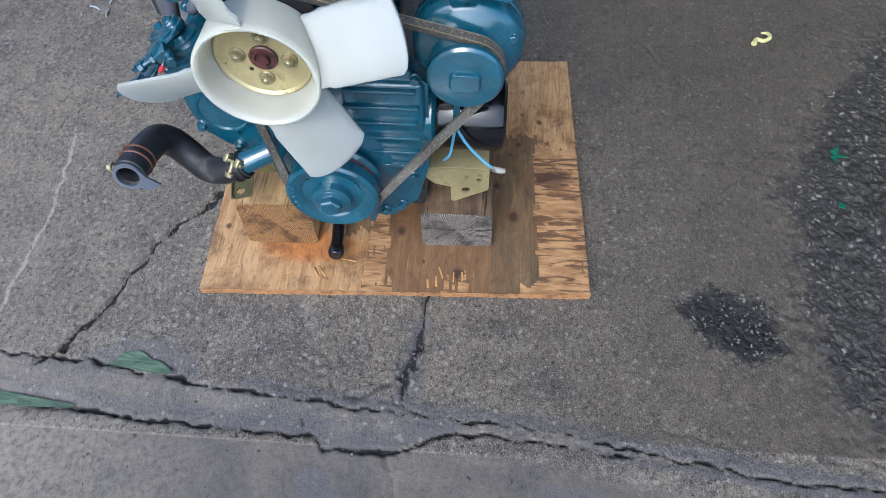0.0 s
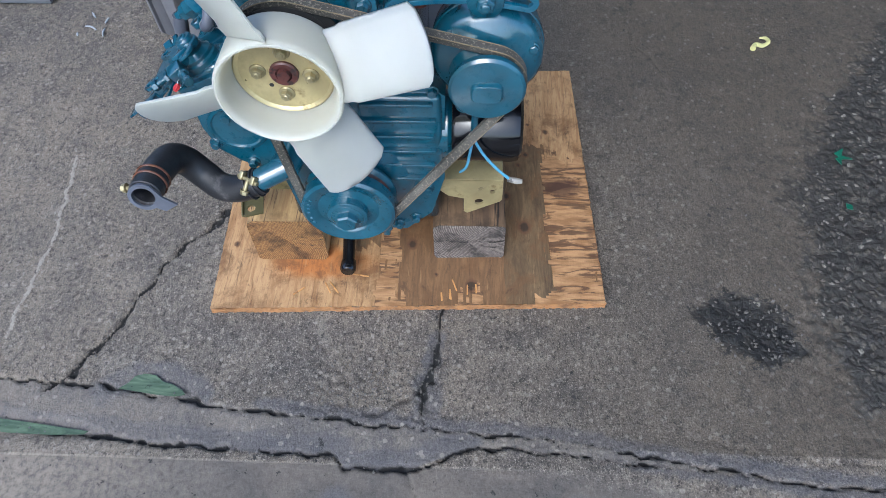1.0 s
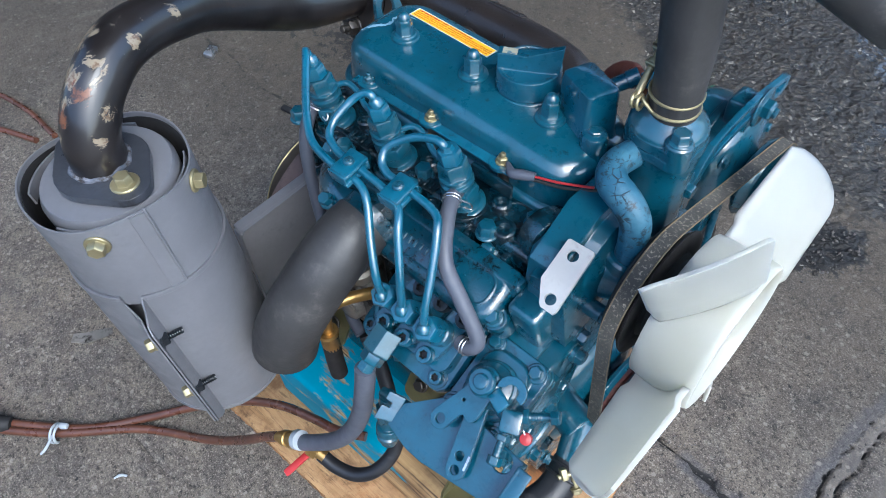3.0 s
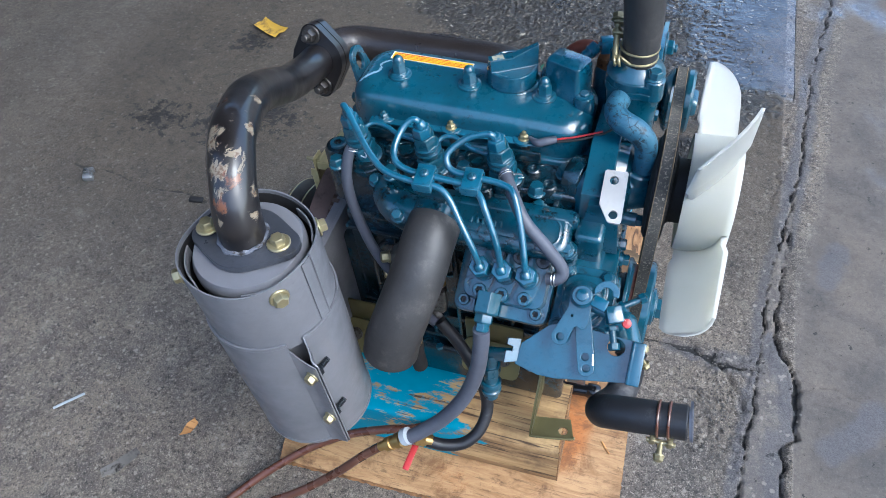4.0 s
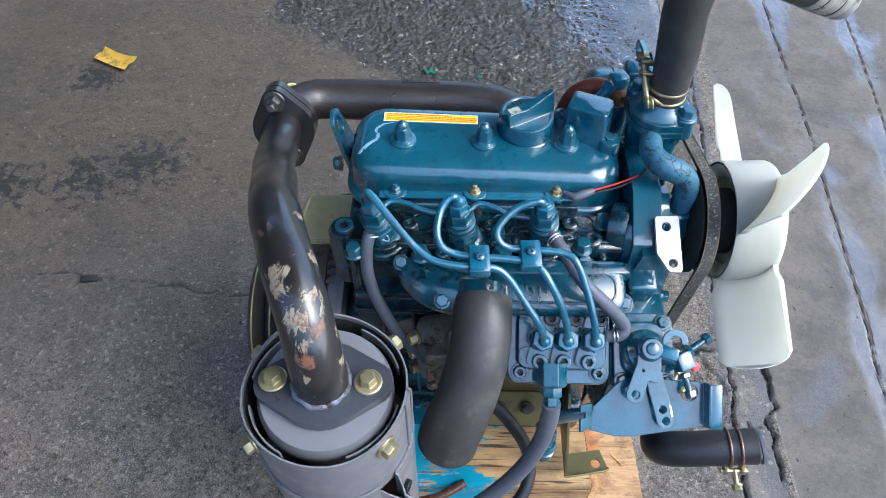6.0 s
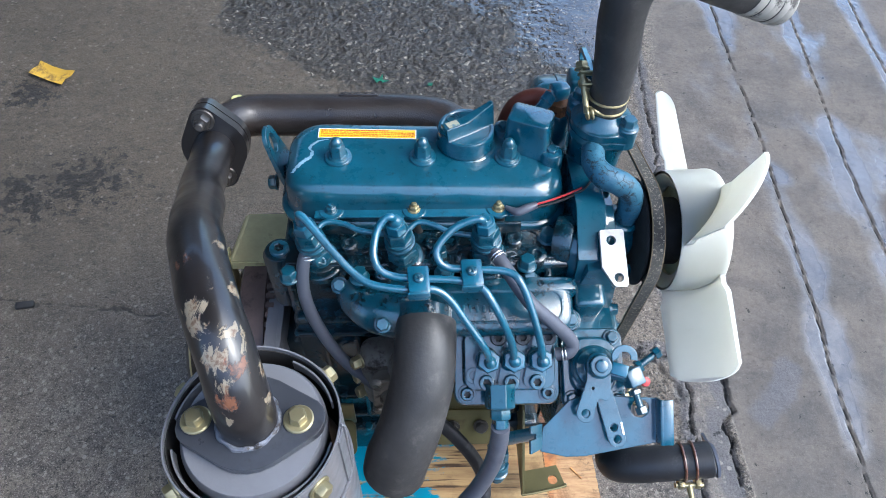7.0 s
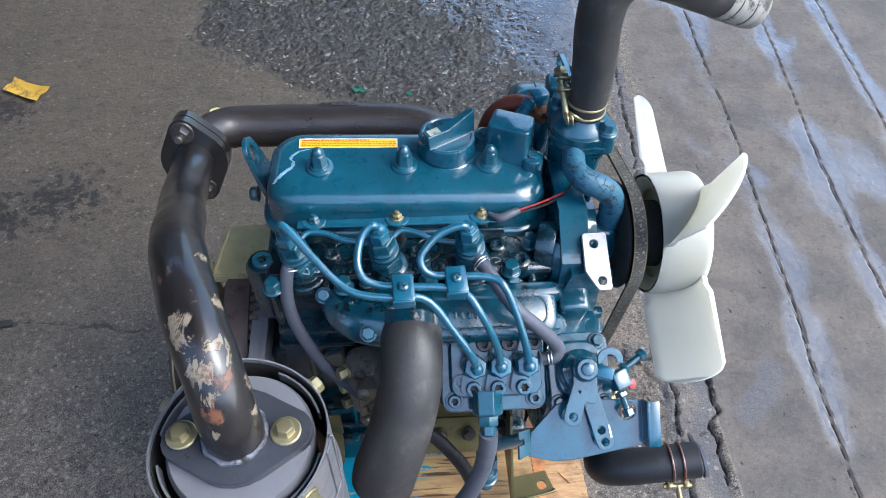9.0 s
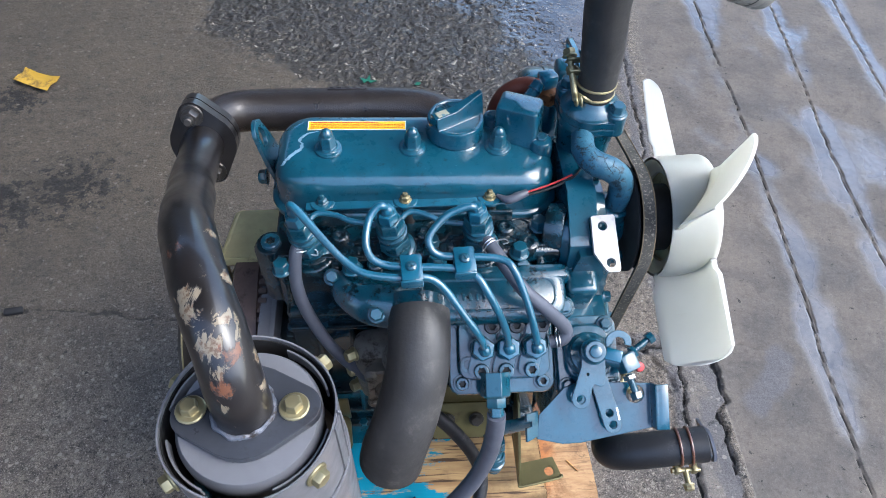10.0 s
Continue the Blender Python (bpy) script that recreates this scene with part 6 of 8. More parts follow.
def fuel_lines():
    for pts, r, mat, name in (
        ([(-0.098, -0.043, 0.530), (-0.104, -0.055, 0.520), (-0.106, -0.068, 0.49), (-0.099, -0.076, 0.45), (-0.079, -0.087, 0.40), (-0.046, -0.100, 0.36), (-0.017, -0.118, 0.34), (0.006, -0.125, 0.332)], 0.0062, GREY_HOSE, "return_hose"),
        ([(0.071, -0.043, 0.524), (0.076, -0.055, 0.530), (0.087, -0.074, 0.527), (0.106, -0.097, 0.512), (0.128, -0.104, 0.490), (0.150, -0.109, 0.462), (0.148, -0.115, 0.452), (0.136, -0.115, 0.448)], 0.0066, GREY_HOSE, "return_hose"),
        ([(0.080, -0.174, 0.416), (0.080, -0.179, 0.39), (0.075, -0.186, 0.345), (0.060, -0.195, 0.295), (0.035, -0.205, 0.250), (0.008, -0.216, 0.222), (-0.012, -0.223, 0.204)], 0.0092, GREY_HOSE, "fuel_hose"),
        ([(0.012, -0.216, 0.196), (0.035, -0.212, 0.190), (0.058, -0.202, 0.190), (0.073, -0.184, 0.20), (0.077, -0.160, 0.222), (0.064, -0.145, 0.26), (0.037, -0.130, 0.30), (0.010, -0.122, 0.333)], 0.0078, RUBBER, "fuel_hose"),
    ):
        bm = B()
        tube(bm, pts, r, 16, 7)
        part(name, bm, mat, engine)
    for p, d, r in (((-0.100, -0.049, 0.525), (0, -0.5, -0.6), 0.0072), ((0.077, -0.057, 0.530), (0.5, -0.8, 0), 0.0076), ((0.142, -0.115, 0.450), (1, 0, 0.2), 0.0076)):
        bm = B()
        u, v, w = basis(d)
        for k in (0.0, 0.003):
            line = [V(p) + w * k + (u * math.cos(radians(a)) + v * math.sin(radians(a))) * r for a in range(0, 351, 30)]
            tube(bm, line, 0.0007, 6, 2)
        tube(bm, [V(p) + u * r, V(p) + u * (r + 0.008) + w * 0.003, V(p) + u * (r + 0.009) + w * 0.008, V(p) + u * (r + 0.003) + w * 0.007], 0.0008, 6)
        part("spring_clip", bm, STEEL, engine)
    bm = B()
    a, b = V((-0.008, -0.221, 0.207)), V((-0.048, -0.232, 0.178))
    lathe(bm, a, b - a, [(0.0085, 0), (0.0085, 0.012), (0.0105, 0.013), (0.0105, 0.022), (0.008, 0.023), (0.008, 0.030), (0.0095, 0.031), (0.0095, 0.040), (0.0065, 0.042), (0.0065, 0.052)], 18)
    tee = part("brass_fitting", bm, BRASS, engine, "brass fuel hose fitting")
    bm = B()
    rod(bm, (-0.010, -0.220, 0.205), (0.018, -0.214, 0.196), 0.0078, 16)
    lathe(bm, (0.004, -0.217, 0.201), (0.9, 0.2, -0.3), [(0.0105, -0.006), (0.0105, 0.006)], 6)
    part("brass_branch", bm, BRASS, tee)
    bm = B()
    lathe(bm, (-0.012, -0.2235, 0.2105), (-0.8, -0.2, -0.55), [(0.0112, -0.004), (0.0112, 0.004)], 20)
    part("white_band", bm, WHITE, tee)
    bm = B()
    box(bm, (-0.0035, -0.238, 0.187), (0.0085, 0.036, 0.004), (10, 0, -6), 0.0015)
    tie = part("red_tag", bm, RED, tee, "short red plastic lever")
    bm = B()
    tube(bm, [(-0.002, -0.216, 0.199), (-0.003, -0.219, 0.196), (-0.0035, -0.222, 0.189)], 0.003, 8)
    part("tag_wire", bm, STEEL, tie)
    for pts in ([(-0.046, -0.231, 0.180), (-0.075, -0.240, 0.150), (-0.120, -0.257, 0.10), (-0.185, -0.283, 0.045), (-0.26, -0.316, 0.012), (-0.305, -0.348, 0.007), (-0.385, -0.430, 0.0065), (-0.475, -0.499, 0.007), (-0.56, -0.556, 0.007), (-0.66, -0.590, 0.007), (-0.80, -0.603, 0.007), (-1.0, -0.60, 0.007), (-1.18, -0.52, 0.007), (-1.27, -0.33, 0.007), (-1.24, -0.16, 0.007), (-1.12, -0.118, 0.007), (-0.985, -0.116, 0.007)],
                [(0.0, -0.150, 0.115), (-0.034, -0.168, 0.112), (-0.070, -0.176, 0.105), (-0.131, -0.190, 0.082), (-0.194, -0.217, 0.050), (-0.252, -0.264, 0.025), (-0.297, -0.318, 0.011), (-0.338, -0.372, 0.0065), (-0.378, -0.412, 0.0065), (-0.470, -0.482, 0.007), (-0.545, -0.528, 0.007), (-0.66, -0.556, 0.007), (-0.80, -0.572, 0.007), (-1.0, -0.565, 0.007), (-1.13, -0.48, 0.007), (-1.19, -0.34, 0.007), (-1.16, -0.22, 0.007), (-1.09, -0.182, 0.007), (-1.0, -0.148, 0.007)]):
        bm = B()
        tube(bm, pts, 0.0062, 12, 6)
        part("fuel_tube", bm, COPPER, engine, "brown translucent plastic fuel tube trailing on the ground")
    bm = B()
    for dx in (0.0, 0.004):
        line = [V((-0.381 + dx, -0.426 + dx, 0.0066)) + V((0.55 * math.cos(radians(a)), -0.8 * math.cos(radians(a)), math.sin(radians(a)))) * 0.014 for a in range(0, 361, 30)]
        tube(bm, line, 0.002, 8, 2)
    box(bm, (-0.374, -0.412, 0.018), (0.012, 0.008, 0.008), (0, 0, 40), 0.002)
    tube(bm, [(-0.374, -0.43, 0.016), (-0.366, -0.447, 0.012), (-0.368, -0.456, 0.006)], 0.002, 8)
    part("cable_tie", bm, WHITE, engine)
    bm = B()
    tube(bm, [(-0.44, -0.463, 0.011), (-0.455, -0.478, 0.013), (-0.472, -0.490, 0.013), (-0.487, -0.498, 0.011)], [0.010, 0.014, 0.013, 0.009], 12)
    part("tape_wrap", bm, BLACK, engine)


injection_pump()
governor()
feed_pump()
fuel_lines()


# ---- front end: gear case, pump, thermostat, pulleys, fan ----


def gear_case():
    bm = B()
    out = [(-0.045, 0.130), (0.100, 0.125), (0.138, 0.165), (0.157, 0.24), (0.160, 0.385), (0.115, 0.425), (-0.02, 0.435), (-0.100, 0.418), (-0.106, 0.400), (-0.110, 0.372), (-0.112, 0.345), (-0.106, 0.318), (-0.092, 0.296), (-0.076, 0.278), (-0.064, 0.250), (-0.056, 0.20)]
    prism(bm, out, YZ @ pose(0, 0, 0.160), 0.026)
    lathe(bm, (0.184, CRANK[0], CRANK[1]), FRONT, [(0.085, 0), (0.075, 0.012), (0.05, 0.02), (0.035, 0.024)], 40)
    box(bm, (0.186, 0.105, 0.318), (0.016, 0.10, 0.145), bev=0.006, seg=3)
    lathe(bm, (0.184, -0.062, 0.350), FRONT, [(0.048, 0), (0.044, 0.010), (0.034, 0.011), (0.032, 0.006), (0.001, 0.006)], 36)
    rod(bm, (0.178, -0.030, 0.300), (0.226, -0.043, 0.297), 0.0190, 22)
    rod(bm, (0.220, -0.034, 0.299), (0.237, -0.076, 0.2865), 0.0150, 22)
    case = part("gear_case", bm, BLUE, engine)
    for i in range(6):
        bm = B()
        box(bm, (0.196, 0.102, 0.252 + 0.026 * i), (0.010, 0.094 - 0.006 * (i % 2), 0.0055), (0, 0, 0), 0.002)
        part("cooling_rib", bm, BLUE, case)
    bolts(case, BLUE, [((0.187, y, z), FRONT) for y, z in ((-0.102, 0.330), (-0.076, 0.288), (-0.048, 0.215), (0.145, 0.395), (0.150, 0.30), (0.135, 0.22), (0.115, 0.155), (0.09, 0.14), (-0.03, 0.142))], 0.011, 0.007, 0.008)
    for y, z, L in ((-0.104, 0.362, 0.016), (-0.098, 0.392, 0.016), (-0.078, 0.418, 0.018), (-0.036, 0.434, 0.016), (-0.088, 0.310, 0.014), (-0.062, 0.262, 0.014)):
        bm = B()
        lathe(bm, (0.182, y, z), FRONT, [(0.0105, 0), (0.0098, L), (0.0088, L + 0.001)], 20)
        hexhead(bm, (0.183 + L, y, z), FRONT, 0.0115, 0.0075, 0.0088, 0.0, 0.4 + y * 20)
        part("sleeved_bolt", bm, BLUE, case)
    for out, t in (([(-0.108, 0.425), (-0.020, 0.441), (-0.022, 0.447), (-0.112, 0.430)], 0.030), ([(-0.118, 0.345), (-0.112, 0.345), (-0.106, 0.418), (-0.112, 0.424)], 0.030)):
        bm = B()
        prism(bm, out, YZ @ pose(0, 0, 0.158), t)
        part("case_flange", bm, BLUE, case)
    bm = B()
    for i in range(4):
        box(bm, (0.205, 0.075 + 0.004 * i, 0.165 + 0.012 * i), (0.030, 0.010, 0.03), (0, 0, 0), 0.003)
    part("timing_boss", bm, BLUE, case)


def water_pump():
    bm = B()
    out = [(-0.062, 0.455), (-0.040, 0.425), (0.055, 0.430), (0.095, 0.470), (0.098, 0.520), (0.060, 0.545), (-0.010, 0.548), (-0.055, 0.520)]
    prism(bm, out, YZ @ pose(0, 0, 0.155), 0.028)
    lathe(bm, (0.180, *HUB), FRONT, [(0.050, 0), (0.046, 0.014), (0.030, 0.020), (0.024, 0.040)], 36)
    lathe(bm, (0.206, -0.002, 0.505), (0.15, 0, 1), [(0.0165, -0.03), (0.0165, 0.012), (0.0145, 0.014)], 22)
    box(bm, (0.170, -0.052, 0.440), (0.030, 0.04, 0.10), (14, 0, 0), 0.006, 3)
    bmq = B()
    prism(bmq, [(-0.016, 0.045), (0.014, 0.052), (0.020, -0.030), (-0.026, -0.030)], frame_at((0.180, -0.056, 0.470), V((0, -0.10, 0.995)), V((0, -0.995, -0.10))) @ pose(0, 0, -0.03), 0.034, bev=0.002)
    box(bmq, (0.1755, -0.063, 0.408), (0.056, 0.050, 0.050), (4, 0, 0), 0.004, 3)
    lathe(bmq, (0.168, -0.020, 0.46), UP, [(0.034, 0), (0.034, 0.045), (0.030, 0.058), (0.020, 0.066)], 32)
    pump = part("water_pump", bm, BLUE, engine)
    arm = part("pump_arm", bmq, BLUE, pump)
    bmq = B()
    rod(bmq, (0.190, -0.047, 0.421), (0.207, -0.046, 0.421), 0.0085, 20)
    hexhead(bmq, (0.206, -0.046, 0.421), FRONT, 0.012, 0.008, 0.0)
    part("arm_bolt", bmq, BLUE, arm)
    bmq = B()
    rod(bmq, (0.196, -0.030, 0.470), (0.213, -0.030, 0.470), 0.0075, 20)
    hexhead(bmq, (0.212, -0.030, 0.470), FRONT, 0.012, 0.008, 0.0)
    part("arm_bolt", bmq, BLUE, arm)
    bolts(pump, BLUE, [((0.183, y, z), FRONT) for y, z in ((-0.052, 0.462), (-0.046, 0.515), (0.02, 0.540), (0.085, 0.505), (0.082, 0.462), (-0.02, 0.432))], 0.012, 0.010, 0.009)
    # tie plate with two holes
    n = V((0.05, -0.45, 0.89)).normalized()
    u = V((0.0, 0.89, 0.45)).normalized()
    x = u.cross(n)
    m = Matrix((( x[0], u[0], n[0], 0.1865), (x[1], u[1], n[1], -0.0565), (x[2], u[2], n[2], 0.5235), (0, 0, 0, 1)))
    bm = B()
    prism(bm, [(-0.0105, 0.027), (0.0095, 0.028), (0.0110, 0.026), (0.0130, -0.024), (0.0115, -0.027), (0.0010, -0.027), (-0.0010, -0.0255), (-0.0115, -0.009), (-0.0120, 0.0255)], m, 0.004, [circle(-0.0015, 0.017, 0.0046, 16), circle(0.004, -0.0185, 0.0046, 16)])
    part("tie_plate", bm, BARE, pump, "bare bright steel tie plate with two holes")


def thermostat():
    bm = B()
    lathe(bm, (0.184, 0.066, 0.490), UP, [(0.027, 0), (0.027, 0.05), (0.029, 0.076), (0.031, 0.086)], 32)
    out = [(0.184 + (0.036 if abs(math.cos(radians(a - 315))) > 0.9 else 0.031) * math.cos(radians(a)), 0.066 + (0.036 if abs(math.cos(radians(a - 315))) > 0.9 else 0.031) * math.sin(radians(a))) for a in range(0, 360, 15)]
    prism(bm, out, pose(0, 0, 0.575), 0.0075)
    prism(bm, [((x - 0.184) * 0.97 + 0.184, (y - 0.066) * 0.97 + 0.066) for x, y in out], pose(0, 0, 0.583), 0.0075)
    lathe(bm, (0.184, 0.066, 0.590), UP, [(0.0300, 0), (0.0285, 0.004), (0.0235, 0.009), (0.0190, 0.013), (0.0172, 0.017), (0.0172, 0.028)], 32)
    lathe(bm, (0.2045, 0.0455, 0.575), UP, [(0.0105, 0), (0.0105, 0.021), (0.009, 0.0225)], 20)
    lathe(bm, (0.1635, 0.0865, 0.575), UP, [(0.0105, 0), (0.0105, 0.021), (0.009, 0.0225)], 20)
    box(bm, (0.175, 0.070, 0.475), (0.045, 0.060, 0.07), bev=0.008, seg=3)
    tb = part("thermostat_housing", bm, BLUE, engine)
    bolts(tb, BLUE, [((0.2045, 0.0455, 0.597), UP), ((0.1635, 0.0865, 0.597), UP)], 0.0125, 0.008, 0.0092)
    # bypass elbow hose
    bm = B()
    tube(bm, [(0.178, 0.056, 0.569), (0.174, 0.038, 0.572), (0.172, 0.018, 0.573), (0.180, 0.005, 0.571), (0.196, 0.001, 0.565), (0.207, -0.001, 0.554), (0.210, -0.003, 0.537), (0.209, -0.002, 0.515)], [0.0112, 0.0112, 0.0114, 0.0122, 0.0122, 0.0118, 0.0114, 0.0112], 20, 6, wob=0.02)
    part("bypass_hose", bm, CRACKED, engine, "short elbow hose with cracked blue paint")
    bm = B()
    lathe(bm, (0.150, 0.105, 0.470), UP, [(0.014, 0), (0.014, 0.09), (0.012, 0.095)], 20)
    sens = part("sensor_body", bm, BLUE, engine)
    bm = B()
    lathe(bm, (0.150, 0.105, 0.565), UP, [(0.0125, 0), (0.0125, 0.010), (0.011, 0.012)], 6)
    part("sensor_hex", bm, SENSOR, sens, "tarnished copper hexagon")
    bm = B()
    box(bm, (0.148, 0.108, 0.588), (0.018, 0.016, 0.016), (0, 0, 20), 0.003)
    rod(bm, (0.140, 0.104, 0.590), (0.128, 0.099, 0.590), 0.003, 10)
    part("sensor_plug", bm, BLUE_PIPE, sens)
    # upper hose with its clamp
    bm = B()
    line = [(0.1848, 0.0655, 0.602), (0.1850, 0.0645, 0.628), (0.1830, 0.064, 0.662), (0.1790, 0.064, 0.703), (0.1825, 0.066, 0.732), (0.200, 0.071, 0.745), (0.232, 0.079, 0.738), (0.282, 0.092, 0.714), (0.330, 0.104, 0.692)]
    tube(bm, line, [0.0182, 0.0185, 0.0198, 0.0200, 0.0208, 0.0212, 0.0210, 0.0205, 0.0205], 28, 6, True, False)
    lathe(bm, (0.330, 0.104, 0.692), (0.35, 0.08, -0.16), [(0.0205, 0), (0.0185, 0.001), (0.017, -0.03), (0.001, -0.03)], 28, False, True)
    up = part("upper_radiator_hose", bm, RUBBER_DUSTY, engine, "black upper radiator hose with a taped open end")
    bm = B()
    for i in range(5):
        p = V((0.297, 0.0955, 0.7075)).lerp(V((0.329, 0.1037, 0.6925)), i / 4)
        lathe(bm, p, V((0.35, 0.07 + 0.03 * (i % 2), -0.17 + 0.01 * i)), [(0.0210, -0.0045), (0.0218, -0.002), (0.0214, 0.002), (0.0209, 0.0045)], 28, False, False)
    part("tape", bm, TAPE, up, "scuffed pale tape")
    for z in (0.6085, 0.6195):
        bm = B()
        u, v, w = basis((0.02, -0.02, 1))
        tube(bm, [V((0.184, 0.0655, z)) + (u * math.cos(radians(a)) + v * math.sin(radians(a))) * 0.0190 for a in range(0, 361, 15)], 0.0014, 8, 1)
        part("wire_clamp", bm, BOLT_ZINC, up)
    bm = B()
    a, b = V((0.1585, 0.079, 0.637)), V((0.1625, 0.047, 0.612))
    rod(bm, a, b, 0.0030, 12)
    hexhead(bm, a, a - b, 0.0105, 0.006, 0.007)
    lathe(bm, a.lerp(b, 0.30), b - a, [(0.0046, -0.003), (0.0052, 0), (0.0046, 0.003)], 14)
    for q in (0.12, 0.40):
        box(bm, a.lerp(b, q) + V((0.0035, 0.0, 0.002)), (0.015, 0.0022, 0.012), (35, 0, 0), 0.0006)
    for z in (0.0, 0.0045):
        u, v, w = basis((1, 0.1, 0.2))
        tube(bm, [b + V((z, 0, 0)) + (u * math.cos(radians(t)) + v * math.sin(radians(t))) * 0.0052 for t in range(0, 361, 20)], 0.0014, 8, 1)
    tube(bm, [b + V((0.002, 0.004, 0.004)), b + V((0.008, -0.001, 0.003)), V((0.178, 0.0475, 0.6085))], 0.0014, 8, 4)
    tube(bm, [a.lerp(b, 0.3) + V((0.003, 0, 0)), V((0.1660, 0.076, 0.627)), V((0.170, 0.079, 0.6195))], 0.0014, 8, 4)
    part("clamp_screw", bm, BOLT_ZINC, up)


def pulley(name, x, c, prof, mat, parent, label=""):
    bm = B()
    lathe(bm, (x, *c), FRONT, prof, 48)
    return part(name, bm, mat, parent, label, smooth=30)


def pulleys_and_belt():
    cp = pulley("crank_pulley", 0.212, CRANK, [(0.030, -0.02), (0.040, 0), (0.061, 0.002), (0.061, 0.006), (0.051, 0.013), (0.061, 0.021), (0.061, 0.036), (0.057, 0.039), (0.046, 0.037), (0.040, 0.032), (0.026, 0.033), (0.026, 0.044), (0.021, 0.046)], BLUE, engine, "blue crank pulley with cast timing marks")
    bm = B()
    lathe(bm, (0.212, *CRANK), FRONT, [(0.0570, 0.0085), (0.0520, 0.0130), (0.0570, 0.0185)], 48, False, False)
    part("belt_groove", bm, RUST_HUB, cp)
    bm = B()
    lathe(bm, (0.256, *CRANK), FRONT, [(0.0215, 0), (0.0215, 0.002), (0.020, 0.003)], 28)
    hexhead(bm, (0.258, *CRANK), FRONT, 0.026, 0.012)
    part("crank_nut", bm, BLUE, cp)
    for i, a in enumerate((152, 162, 171, 181, 193, 203)):
        bm = B()
        r = 0.051
        box(bm, (0.2507, CRANK[0] + r * math.cos(radians(a)), CRANK[1] + r * math.sin(radians(a))), (0.0016, 0.004, 0.0022 + 0.002 * (i % 2)), (a, 0, 0), 0.0004, 1)
        part("timing_mark", bm, BLUE_PIPE, cp)
    pulley("fan_pulley", 0.218, HUB, [(0.024, 0), (0.050, 0.002), (0.0555, 0.005), (0.0555, 0.0075), (0.048, 0.014), (0.0555, 0.0205), (0.0560, 0.0220), (0.0480, 0.0232), (0.0380, 0.0240), (0.0345, 0.0270), (0.0345, 0.0480)], BLACK, engine)
    ap = pulley("alternator_pulley", 0.219, (0.207, 0.452), [(0.020, -0.008), (0.038, 0.0), (0.041, 0.004), (0.034, 0.013), (0.041, 0.022), (0.041, 0.028), (0.038, 0.031), (0.016, 0.032)], BLUE, engine)
    bm = B()
    pillow(bm, YZ @ pose(0.207, 0.452, 0.248), [(0.034, 0.026, 0.009, 0, 0, 0), (0.034, 0.026, 0.009, 0.006, 0, 0), (0.030, 0.022, 0.007, 0.009, 0, 0)], 4)
    part("pulley_boss", bm, BLUE, ap)
    # belt round the three pulleys: outer hull of their pitch circles
    circles = [((0.034, 0.241), 0.0585), ((0.207, 0.452), 0.0390), ((0.003, 0.490), 0.0575)]

    def hull(extra):
        pts = []
        order = circles
        for i in range(3):
            (c0, r0), (c1, r1) = order[i], order[(i + 1) % 3]
            (cp_, rp_) = order[i - 1]

            def touch(ca, ra, cb, rb):
                d = V((cb[0] - ca[0], cb[1] - ca[1]))
                base, s = math.atan2(d.y, d.x), math.acos(max(-1, min(1, (ra - rb) / d.length)))
                return base - s
            a_in, a_out = touch(cp_, rp_ + extra, c0, r0 + extra), touch(c0, r0 + extra, c1, r1 + extra)
            while a_out < a_in:
                a_out += 2 * math.pi
            n = max(3, int((a_out - a_in) / 0.12))
            pts += [(c0[0] + (r0 + extra) * math.cos(a_in + (a_out - a_in) * k / n), c0[1] + (r0 + extra) * math.sin(a_in + (a_out - a_in) * k / n)) for k in range(n + 1)]
        return pts

    o, i_ = hull(0.0035), hull(-0.0055)
    n = min(len(o), len(i_))
    xs = (0.2262, 0.2378)
    bm = B()
    rings = [[V((xs[0], *p)) for p in o[:n]], [V((xs[1], *p)) for p in o[:n]], [V((xs[1] - 0.003, *p)) for p in i_[:n]], [V((xs[0] + 0.003, *p)) for p in i_[:n]]]
    rows = [[bm.verts.new(p) for p in r] for r in rings]
    for a in range(4):
        b = (a + 1) % 4
        for k in range(n):
            bm.faces.new((rows[a][k], rows[a][(k + 1) % n], rows[b][(k + 1) % n], rows[b][k]))
    belt = part("v_belt", bm, BELT, engine, "worn grey V-belt with frayed edges")
    for x in xs:
        bm = B()
        line = [V((x, *p)) for p in hull(0.0034)]
        rings = [[p + V((0.0007 * math.cos(a), 0, 0.0007 * math.sin(a))) for a in (0, 1.57, 3.14, 4.71)] for p in line + line[:1]]
        skin(bm, rings, False, False)
        part("belt_cord", bm, BELT_EDGE, belt)


